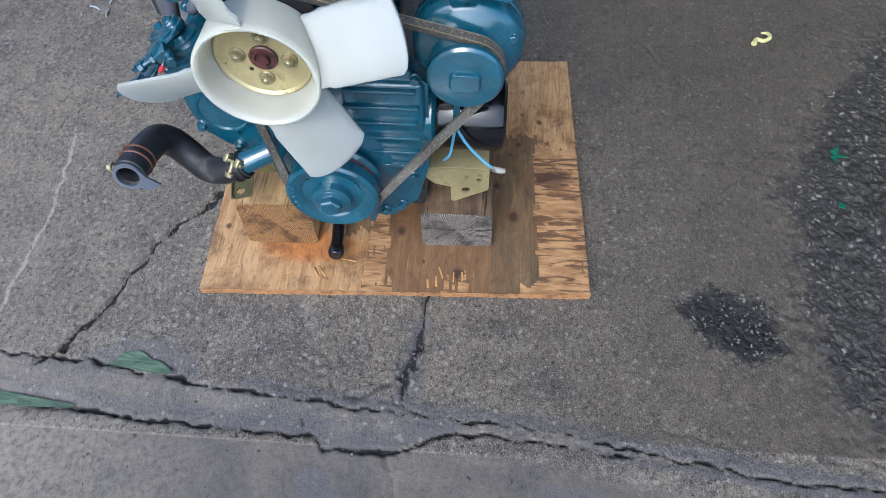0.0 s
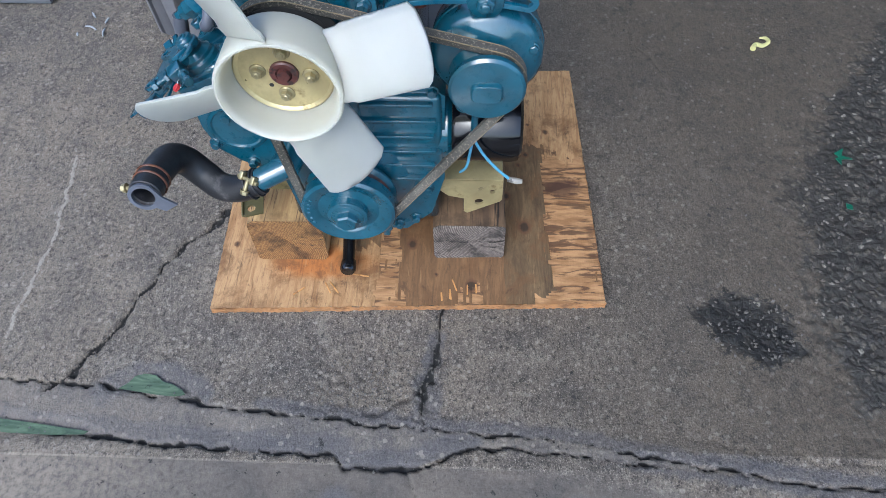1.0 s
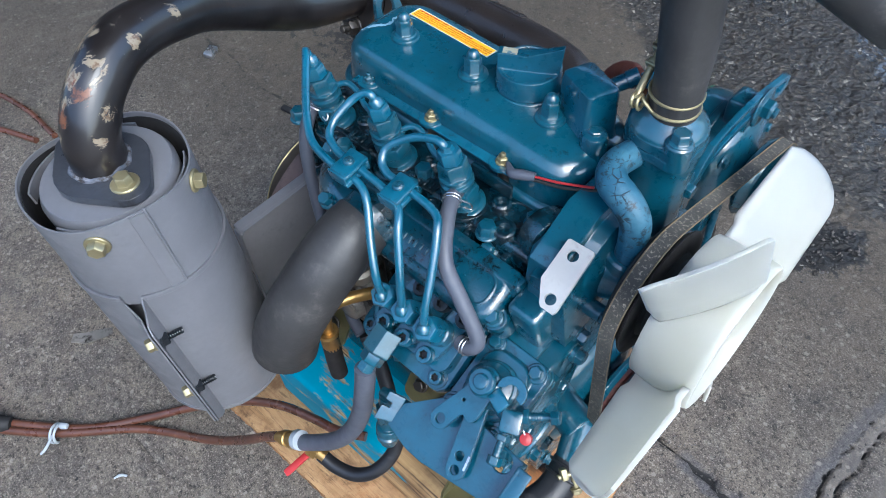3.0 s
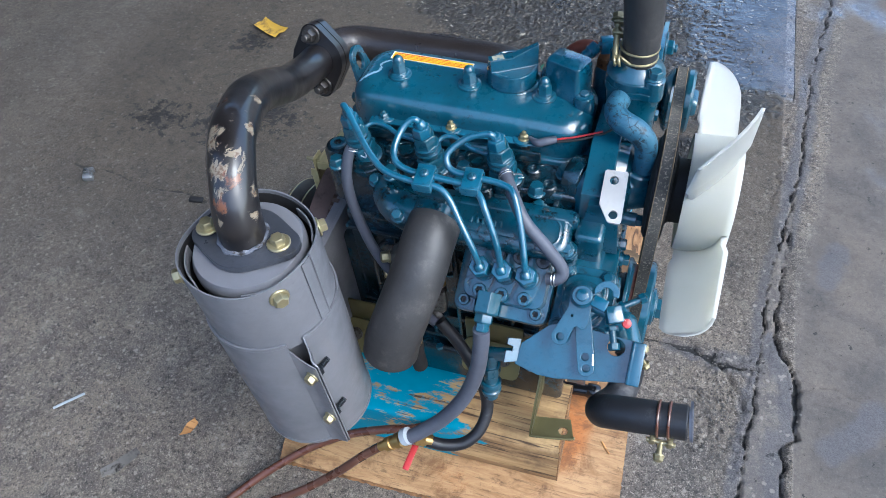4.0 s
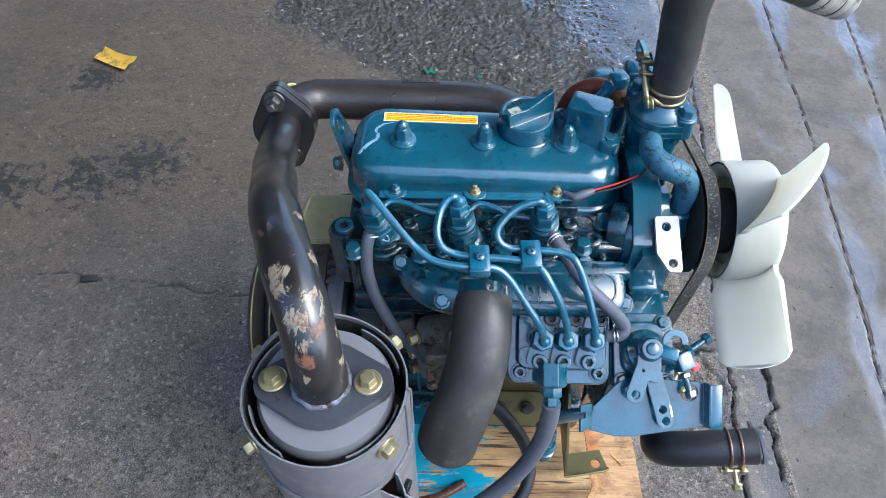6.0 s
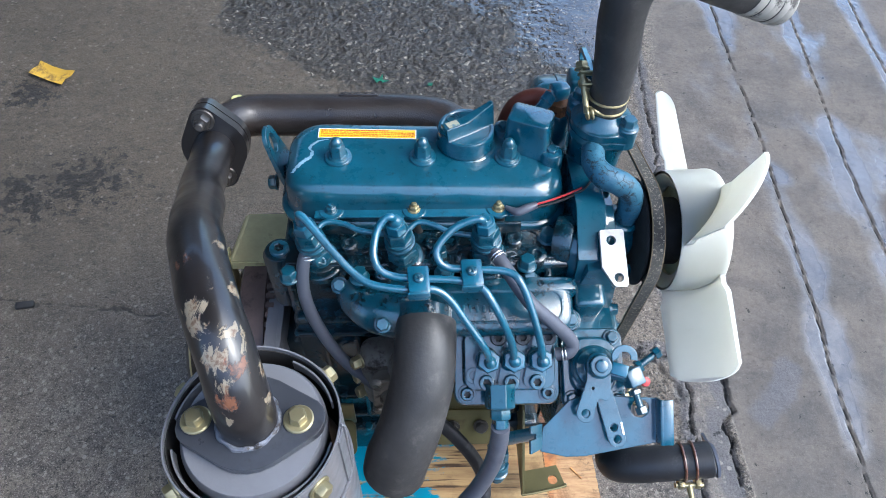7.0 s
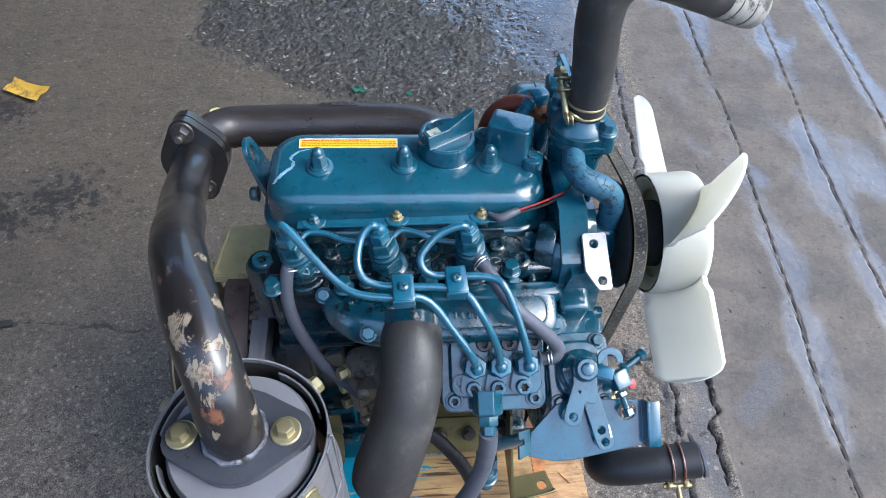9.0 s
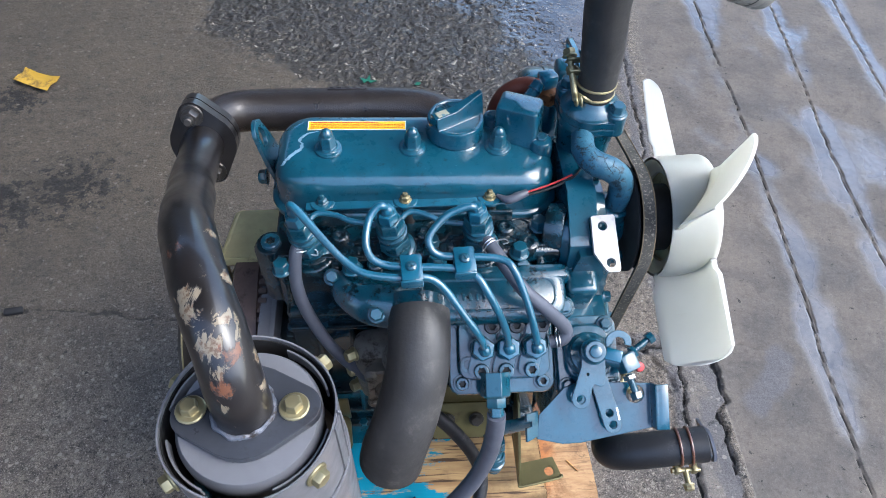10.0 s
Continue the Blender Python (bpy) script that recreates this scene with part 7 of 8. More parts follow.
def fan():
    bm = B()
    prof = [(0.0615, 0.254), (0.0625, 0.264), (0.0630, 0.285), (0.0636, 0.296), (0.0634, 0.3005), (0.0622, 0.3030), (0.0602, 0.3035), (0.0580, 0.3015), (0.0560, 0.296), (0.0545, 0.285), (0.0525, 0.272), (0.050, 0.2665), (0.046, 0.2650), (0.046, 0.2615), (0.055, 0.2595), (0.059, 0.2545)]
    lathe(bm, (0, *HUB), FRONT, [(r, h) for r, h in prof], 64, False, False)
    hubring = part("fan", bm, FAN, engine, "white plastic four-bladed cooling fan", smooth=50)
    for th in (18, 115.5, 198.5, 294):
        bm = B()
        nr, ns = 14, 12
        er = V((0, math.cos(radians(th)), math.sin(radians(th))))
        et = V((0, -math.sin(radians(th)), math.cos(radians(th))))
        front, back = [], []
        for i in range(nr + 1):
            q = i / nr
            fr, bk = [], []
            for j in range(ns + 1):
                sx = 2 * j / ns - 1
                half = 0.0365 + 0.0025 * q
                r = 0.059 + (0.1515 - 0.059) * q
                if q > 0.8:
                    r += ((q - 0.8) / 0.2) * (0.004 * (1 - sx * sx) - 0.004 * abs(sx) ** 10)
                pitch = radians(40 - 7 * q)
                camber = 0.006 * (1 - sx * sx)
                tang = sx * half * math.cos(pitch)
                axial = -sx * half * math.sin(pitch)
                p = V((0.279 + axial * (0.85 if q < 0.2 else 1.0) + camber, *HUB)) + er * math.sqrt(max(r * r - tang * tang, 1e-6)) + et * tang
                th_ = 0.0016 + 0.001 * (1 - q)
                fr.append(p + V((th_, 0, 0)))
                bk.append(p - V((th_, 0, 0)))
            front.append(fr), back.append(bk)
        loops = [f + b[::-1] for f, b in zip(front, back)]
        skin(bm, loops)
        part("blade", bm, FAN, hubring, smooth=50)
    bm = B()
    lathe(bm, (0, *HUB), FRONT, [(0.0512, 0.2660), (0.0512, 0.2690), (0.0495, 0.2705), (0.0475, 0.2695), (0.046, 0.2680), (0.016, 0.2680)], 56)
    disc = part("fan_plate", bm, ZINC, hubring, "yellow zinc fan plate")
    bm = B()
    lathe(bm, (0, *HUB), FRONT, [(0.0148, 0.2665), (0.0148, 0.2705), (0.0132, 0.2718), (0.0085, 0.2718), (0.008, 0.2695), (0.0062, 0.2745), (0.001, 0.2745)], 32)
    part("shaft_end", bm, RUST_HUB, disc)
    for a in (-5, 85, 175, 265):
        bm = B()
        hexhead(bm, (0.2682, HUB[0] + 0.0265 * math.cos(radians(a)), HUB[1] + 0.0265 * math.sin(radians(a))), FRONT, 0.0105, 0.006, 0.0085, 0.001)
        part("fan_bolt", bm, BOLT_ZINC, disc)
    # flat black disc painting the dark inside of a locating hole
    bm = B()
    lathe(bm, (0.2683, HUB[0] - 0.016, HUB[1] - 0.016), FRONT, [(0.0025, 0), (0.001, 0.0002)], 14)
    part("locating_hole_disc", bm, BLACK, disc)


def alternator():
    c = (0.207, 0.452)
    bm = B()
    lathe(bm, (0, *c), FRONT, [(0.045, 0.140), (0.055, 0.143), (0.060, 0.150), (0.0615, 0.160), (0.0615, 0.186), (0.060, 0.196), (0.052, 0.204), (0.030, 0.208), (0.022, 0.214)], 48)
    box(bm, (0.190, 0.203, 0.515), (0.022, 0.030, 0.040), bev=0.006, seg=3)
    rod(bm, (0.145, 0.185, 0.385), (0.20, 0.185, 0.385), 0.013, 20)
    alt = part("alternator", bm, BLUE, engine, "blue painted round alternator")
    for a in (20, 140, 260, 320):
        bm = B()
        hexhead(bm, (0.2, c[0] + 0.052 * math.cos(radians(a)), c[1] + 0.052 * math.sin(radians(a))), FRONT, 0.009, 0.005, 0.0065)
        part("through_bolt", bm, BLUE, alt)
    bm = B()
    lathe(bm, (0, *c), FRONT, [(0.0608, 0.1690), (0.0628, 0.1705), (0.0628, 0.1765), (0.0608, 0.1780)], 48, False, False)
    part("shell_seam", bm, BLUE, alt)
    bm = B()
    hexhead(bm, (0.206, 0.203, 0.530), FRONT, 0.017, 0.009, 0.019, 0.004)
    part("adjuster_bolt", bm, BLUE, alt)
    bm = B()
    centre = [(0.118 + 0.128 * k / 16, 0.527 + 0.010 * math.sin(math.pi * (0.15 + 0.85 * k / 16))) for k in range(17)]
    end = centre[-1]
    out = [(y, z - 0.0105) for y, z in centre] + [(end[0] + 0.0105 * math.cos(radians(a)), end[1] + 0.0105 * math.sin(radians(a))) for a in range(-60, 61, 30)] + [(y, z + 0.0105) for y, z in centre[::-1]]
    out += [(0.110, 0.531), (0.103, 0.524), (0.099, 0.516), (0.094, 0.5165), (0.093, 0.532), (0.086, 0.538), (0.073, 0.538), (0.067, 0.532), (0.067, 0.480), (0.095, 0.478), (0.101, 0.490), (0.112, 0.512)]
    hole = [(y, z + 0.0050) for y, z in centre[1:]] + [(end[0] + 0.005, end[1])] + [(y, z - 0.0050) for y, z in centre[:0:-1]]
    prism(bm, out, YZ @ pose(0, 0, 0.200), 0.0055, [hole])
    arm = part("adjuster_arm", bm, BLUE_PIPE, engine, "slotted blue alternator adjusting arm")
    bolts(arm, BLUE, [((0.2055, 0.080, 0.524), FRONT), ((0.2055, 0.081, 0.492), FRONT)], 0.012, 0.007, 0.009)
    bm = B()
    rod(bm, (0.202, 0.197, 0.418), (0.206, 0.194, 0.330), 0.0042, 12)
    ws = part("wire_sheath", bm, BLUE_PLATE, alt)
    for pts in ([(0.206, 0.194, 0.340), (0.208, 0.190, 0.310), (0.206, 0.186, 0.285), (0.200, 0.178, 0.268)], [(0.207, 0.195, 0.335), (0.209, 0.208, 0.310), (0.210, 0.226, 0.285), (0.210, 0.243, 0.266)]):
        bm = B()
        tube(bm, pts, 0.0019, 8)
        part("loose_wire", bm, PALE_BLUE, ws)
    bm = B()
    tube(bm, [(0.210, 0.240, 0.267), (0.210, 0.250, 0.264), (0.209, 0.258, 0.262)], [0.0035, 0.0042, 0.003], 10)
    part("wire_plug", bm, TAPE, ws)


def oil_filter():
    bm = B()
    lathe(bm, (0.150, 0.168, 0.305), (0, 1, 0), [(0.046, 0), (0.048, 0.004), (0.048, 0.075), (0.046, 0.084), (0.040, 0.088), (0.012, 0.088), (0.010, 0.085)], 40)
    part("oil_filter", bm, FILTER_BLACK, engine, "gloss black spin-on oil filter")
    bm = B()
    lathe(bm, (0.150, 0.140, 0.305), (0, 1, 0), [(0.040, 0), (0.044, 0.004), (0.044, 0.022), (0.040, 0.027)], 36)
    part("filter_base", bm, BLUE, engine)


def mounts():
    # folded olive brackets: a web against the case and a foot with a hole
    bm = B()
    prism(bm, [(x - 0.158, y + 0.131) for x, y in ((0.131, -0.146), (0.134, -0.150), (0.184, -0.141), (0.187, -0.137), (0.179, -0.112), (0.131, -0.120))], pose(0.158, -0.131, 0.1445), 0.003, [circle(0.014, 0.0, 0.0062, 18)])
    prism(bm, [(-0.150, 0.146), (-0.045, 0.146), (-0.045, 0.235), (-0.075, 0.235), (-0.110, 0.200), (-0.147, 0.160)], YZ @ pose(0, 0, 0.1295), 0.003)
    tube(bm, [(0.1315, -0.1205, 0.149), (0.1315, -0.146, 0.149), (0.135, -0.150, 0.149), (0.1835, -0.1412, 0.149), (0.187, -0.137, 0.149)], 0.0017, 8, 3)
    part("engine_mount", bm, OLIVE, engine, "olive zinc folded engine mount bracket")
    bm = B()
    prism(bm, [(0.183, 0.166), (0.183, 0.128), (0.188, 0.124), (0.236, 0.148), (0.239, 0.153), (0.239, 0.203), (0.236, 0.207), (0.226, 0.207)], YZ @ pose(0, 0, 0.163, 0, 4, 0), 0.0042, [circle(0.205, 0.149, 0.0068, 18), circle(0.224, 0.171, 0.0042, 14)])
    prism(bm, [(0.148, 0.207), (0.148, 0.184), (0.160, 0.172), (0.186, 0.165), (0.228, 0.207)], YZ @ pose(0, 0, 0.157), 0.004)
    box(bm, (0.133, 0.193, 0.2060), (0.056, 0.088, 0.0042), (0, 0, 0), 0.0015)
    part("engine_mount", bm, ZINC, engine, "yellow zinc engine mount bracket")
    for x0, x1, y in ((-0.152, -0.078, -0.100), (0.020, 0.100, -0.088)):
        bm = B()
        prism(bm, rrect(x1 - x0, 0.050, 0.010, 4), frame_at(((x0 + x1) / 2, y + 0.008, 0.205), V((0, 0.55, 0.835)), V((0, -0.835, 0.55))), 0.004)
        box(bm, ((x0 + x1) / 2, y + 0.024, 0.24), (x1 - x0, 0.004, 0.05), (0, 0, 0), 0.0015)
        sm = part("side_mount", bm, OLIVE, engine)
        bolts(sm, STEEL_DARK, [(((x0 + x1) / 2 + k * 0.018, y + 0.003, 0.214), (0, -0.835, 0.55)) for k in (-1, 1)], 0.013, 0.006, 0.0095)


def lower_hose():
    bm = B()
    line = [(0.2365, -0.072, 0.287), (0.2385, -0.086, 0.280), (0.238, -0.106, 0.272), (0.231, -0.130, 0.268), (0.219, -0.152, 0.278), (0.217, -0.169, 0.299), (0.230, -0.178, 0.318), (0.256, -0.181, 0.329), (0.282, -0.182, 0.336), (0.304, -0.182, 0.340)]
    tube(bm, line, [0.0172, 0.0172, 0.0176, 0.0180, 0.0186, 0.0190, 0.0190, 0.0188, 0.0186, 0.0188], 28, 6, True, False)
    lathe(bm, (0.304, -0.182, 0.340), (1, 0, 0.18), [(0.0188, 0), (0.0175, 0.0012), (0.0138, 0.0), (0.0135, -0.05), (0.001, -0.05)], 28, False, True)
    h = part("lower_radiator_hose", bm, RUBBER, engine, "black curved lower radiator hose with a cut end")
    bm = B()
    prism(bm, [(0.0186 * math.cos(radians(a)), 0.0186 * math.sin(radians(a))) for a in range(60, 281, 20)] + [(0.011, -0.027), (0.028, -0.024), (0.018, -0.008), (0.0145, 0.011)], YZ @ pose(-0.182, 0.339, 0.307, -10, 8, 20), 0.003, [circle(-0.001, 0.0, 0.0134, 18)])
    part("torn_flap", bm, GREY_HOSE, h)
    for p, mat in (((0.276, -0.182, 0.335), COPPER), ((0.287, -0.182, 0.337), COPPER), ((0.2385, -0.086, 0.280), RUBBER), ((0.2372, -0.077, 0.2845), RUBBER)):
        bm = B()
        d = (1, 0, 0.17) if p[1] < -0.1 else (0.12, -0.9, -0.4)
        u, v, w = basis(d)
        tube(bm, [V(p) + (u * math.cos(radians(a)) + v * math.sin(radians(a))) * (0.0192 if p[1] < -0.1 else 0.0180) for a in range(0, 361, 15)], 0.0016, 8, 1)
        part("wire_clamp", bm, mat, h)
    for c, r in (((0.282, -0.203, 0.324), (0, 0, 0)), ((0.246, -0.084, 0.299), (40, 0, 60))):
        bm = B()
        m = pose(*c, *r)
        rod(bm, m @ V((-0.015, 0, 0)), m @ V((0.015, 0, 0)), 0.0028, 10)
        for s in (-0.009, 0.009):
            box(bm, m @ V((s, 0.002, 0.001)), (0.006, 0.011, 0.009), r, 0.001)
        rod(bm, m @ V((0, 0, 0)), m @ V((0, -0.014, -0.002)), 0.003, 10)
        hexhead(bm, m @ V((0, -0.014, -0.002)), m.to_3x3() @ V((0, -1, -0.1)), 0.009, 0.005, 0.006)
        part("clamp_screw", bm, BOLT_ZINC, h)


gear_case()
water_pump()
thermostat()
pulleys_and_belt()
fan()
alternator()
oil_filter()
mounts()
lower_hose()


# ---- rear end: flywheel, guard, exhaust, muffler ----
def rear():
    bm = B()
    lathe(bm, (0, *CRANK), FRONT, [(0.10, -0.200), (0.155, -0.198), (0.163, -0.194), (0.163, -0.168), (0.158, -0.166), (0.158, -0.158), (0.09, -0.156)], 72)
    fw = part("flywheel", bm, IRON, engine, "rusty dark flywheel with a starter ring gear")
    bm = B()
    n = 96
    for i in range(n):
        a = 2 * math.pi * i / n
        box(bm, (-0.1615, CRANK[0] + 0.1615 * math.cos(a), CRANK[1] + 0.1615 * math.sin(a)), (0.009, 0.009, 0.0052), (math.degrees(a), 0, 0), 0.0)
    part("ring_gear", bm, IRON, fw, flat=True)
    bm = B()
    lathe(bm, (0, *CRANK), FRONT, [(0.03, -0.280), (0.060, -0.279), (0.086, -0.277), (0.089, -0.272), (0.087, -0.270), (0.069, -0.260), (0.087, -0.251), (0.089, -0.249), (0.087, -0.247), (0.069, -0.237), (0.085, -0.228), (0.087, -0.226), (0.083, -0.224), (0.05, -0.222), (0.05, -0.198)], 64)
    part("drive_pulley", bm, STEEL_DARK, engine, "double-groove steel drive pulley", smooth=25)
    for x in (-0.272, -0.249, -0.226):
        bm = B()
        lathe(bm, (x, *CRANK), FRONT, [(0.0885, -0.0012), (0.0895, 0), (0.0885, 0.0012)], 64, False, False)
        part("pulley_rim", bm, BOLT_ZINC, engine)
    bm = B()
    prism(bm, [(-0.147, 0.20), (-0.147, 0.385), (-0.142, 0.391), (0.02, 0.400), (0.16, 0.38), (0.17, 0.15), (-0.06, 0.125)], YZ @ pose(0, 0, -0.150), 0.005)
    box(bm, (-0.155, -0.062, 0.392), (0.016, 0.165, 0.004), (2.5, 0, 0), 0.001)
    box(bm, (-0.152, -0.146, 0.355), (0.012, 0.004, 0.07), (0, 0, 0), 0.001)
    part("rear_plate", bm, GREY_PAINT, engine, "grey painted rear end plate")
    bm = B()
    prism(bm, [(-0.2085, 0.031), (-0.146, 0.031), (-0.146, 0.101), (-0.196, 0.101), (-0.2, 0.098)], pose(0, 0, 0.4085), 0.003, bev=0.001)
    tube(bm, [(-0.2080, 0.034, 0.4090), (-0.199, 0.097, 0.4090)], 0.0035, 10, 2)
    box(bm, (-0.179, 0.031, 0.404), (0.060, 0.003, 0.012), (0, 0, 0), 0.001)
    box(bm, (-0.213, 0.040, 0.372), (0.003, 0.020, 0.085), (0, 0, 0), 0.001)
    box(bm, (-0.219, 0.036, 0.36), (0.012, 0.003, 0.06), (0, 0, 0), 0.001)
    g = part("flywheel_guard", bm, GUARD, engine, "yellow zinc sheet guard over the flywheel")
    for z in (0.400, 0.37):
        bm = B()
        hexhead(bm, (-0.2145, 0.045, z), (-1, 0, 0), 0.010, 0.006, 0.007, 0.010)
        part("guard_bolt", bm, BOLT_ZINC, g)
    bm = B()
    box(bm, (-0.13, 0.034, 0.27), (0.03, 0.17, 0.20), bev=0.006, seg=2)
    part("rear_housing", bm, GRIMY_SHADED, engine)


def worn_tube(name, pts, r, mat, parent, label, lo, hi, spots=(), seg=48):
    """A tube whose middle stretch, between two fractions of its length, is chipped; spots are (place, reach, layer)."""
    bm = B()
    layers = {n: bm.verts.layers.float.new(n) for n in ("worn", "bared", "rusty")}
    n0 = len(spline(pts, 14))
    tube(bm, pts, r, seg, 14, wob=0.03)
    for i, v in enumerate(bm.verts):
        q = (i // seg) / n0
        v[layers["worn"]] = 1.0 if lo < q < hi else 0.0
        for p, reach, layer in spots:
            d = v.co - V(p)
            v[layers[layer]] = max(v[layers[layer]], math.exp(-(d.length / (reach * 1.6)) ** 2))
    return part(name, bm, mat, parent, label)


def oval_flange(bm, m, half, r_end, r_mid, t, hole):
    pts = []
    for s in (1, -1):
        for a in range(-50, 51, 20):
            pts.append((s * (half + r_end * math.cos(radians(a))), s * r_end * math.sin(radians(a))))
        for a in range(60, 121, 15):
            pts.append((s * r_mid * math.cos(radians(a)), s * r_mid * math.sin(radians(a))))
    prism(bm, pts, m, t, [circle(0, 0, hole, 24)])


PIPE_SPOTS = [((-0.1224, -0.2459, 0.6242), 0.0085, "rusty"), ((-0.1573, -0.1561, 0.6601), 0.0065, "rusty"), ((-0.1130, -0.2260, 0.6420), 0.0065, "rusty"), ((-0.1215, -0.2520, 0.6120), 0.0040, "bared"),
              ((-0.1269, -0.2256, 0.6469), 0.0095, "bared"), ((-0.1323, -0.2053, 0.6584), 0.0085, "bared"), ((-0.1330, -0.1960, 0.6600), 0.0060, "bared"), ((-0.1160, -0.2080, 0.6520), 0.0075, "bared"), ((-0.1120, -0.2160, 0.6450), 0.0060, "bared"), ((-0.1480, -0.1930, 0.6580), 0.0065, "bared"), ((-0.1430, -0.2050, 0.6540), 0.0060, "bared"),
              ((-0.1400, -0.1320, 0.6480), 0.0060, "bared"), ((-0.1230, -0.2390, 0.6330), 0.0060, "bared"), ((-0.1000, -0.2200, 0.6250), 0.0070, "bared"), ((-0.0990, -0.2350, 0.6050), 0.0060, "bared"), ((-0.1200, -0.1750, 0.6520), 0.0060, "bared")]


def exhaust():
    bm = B()
    tube(bm, [(0.060, 0.095, 0.490), (0.056, 0.125, 0.500), (0.036, 0.154, 0.506), (-0.010, 0.165, 0.507), (-0.080, 0.166, 0.507), (-0.150, 0.166, 0.508), (-0.186, 0.160, 0.512), (-0.206, 0.138, 0.518), (-0.211, 0.112, 0.522)], [0.020, 0.023, 0.024, 0.024, 0.024, 0.0235, 0.023, 0.022, 0.0215], 28, 6)
    for x in (-0.085, -0.005):
        tube(bm, [(x, 0.100, 0.470), (x, 0.13, 0.488), (x, 0.160, 0.500)], 0.020, 18)
    mf = part("exhaust_manifold", bm, MANIFOLD, engine, "dark cast iron exhaust manifold")
    bm = B()
    box(bm, (-0.062, 0.176, 0.5290), (0.044, 0.010, 0.002), (-24, 0, 0), 0.0008)
    for i in range(5):
        box(bm, (-0.079 + 0.0085 * i, 0.1765, 0.5302), (0.005, 0.0065, 0.0014), (-24, 0, 0), 0.0004, 1)
    part("cast_mark", bm, MANIFOLD, mf)
    d = V((0.02, -0.94, 0.30)).normalized()
    # local x of the flange runs up and down, so that its bolts stand one above the other
    up = (V((-0.18, 0.25, 0.9)) - d * V((-0.18, 0.25, 0.9)).dot(d)).normalized()
    v = d.cross(up)
    m = Matrix(((up[0], v[0], d[0], -0.2105), (up[1], v[1], d[1], 0.108), (up[2], v[2], d[2], 0.521), (0, 0, 0, 1)))
    for k, nm in ((-0.012, "manifold_flange"), (0.002, "pipe_flange")):
        bm = B()
        oval_flange(bm, m @ pose(0, 0, k), 0.033, 0.014, 0.034, 0.012, 0.019)
        part(nm, bm, EXHAUST, mf)
    for s in (1, -1):
        bm = B()
        hexhead(bm, m @ V((0.033 * s, 0, 0.014)), d, 0.015, 0.010, 0.012, 0.008)
        part("flange_nut", bm, STEEL_DARK, mf)
    dp = worn_tube("exhaust_pipe", [(-0.2115, 0.106, 0.522), (-0.207, 0.050, 0.537), (-0.200, 0.005, 0.557), (-0.186, -0.037, 0.585), (-0.175, -0.080, 0.612), (-0.1625, -0.1187, 0.631), (-0.1420, -0.1740, 0.6435), (-0.1265, -0.2110, 0.6320), (-0.1185, -0.2340, 0.6030), (-0.117, -0.238, 0.570)], 0.0208, EXHAUST, engine, "bent black exhaust pipe with chipped paint and rust", 0.50, 0.96, PIPE_SPOTS)
    bm = B()
    rnd = random.Random(9)
    ring = [V((-0.1175 + rr * math.cos(radians(a)), -0.2375 + rr * math.sin(radians(a)), 0.5795 + rnd.uniform(0, 0.002))) for a, rr in ((a, 0.0214 + rnd.uniform(-0.0004, 0.0008)) for a in range(0, 361, 12))]
    tube(bm, ring, [rnd.uniform(0.0016, 0.0026) for _ in ring], 8, 3, wob=0.15)
    part("weld_bead", bm, WELD, dp)


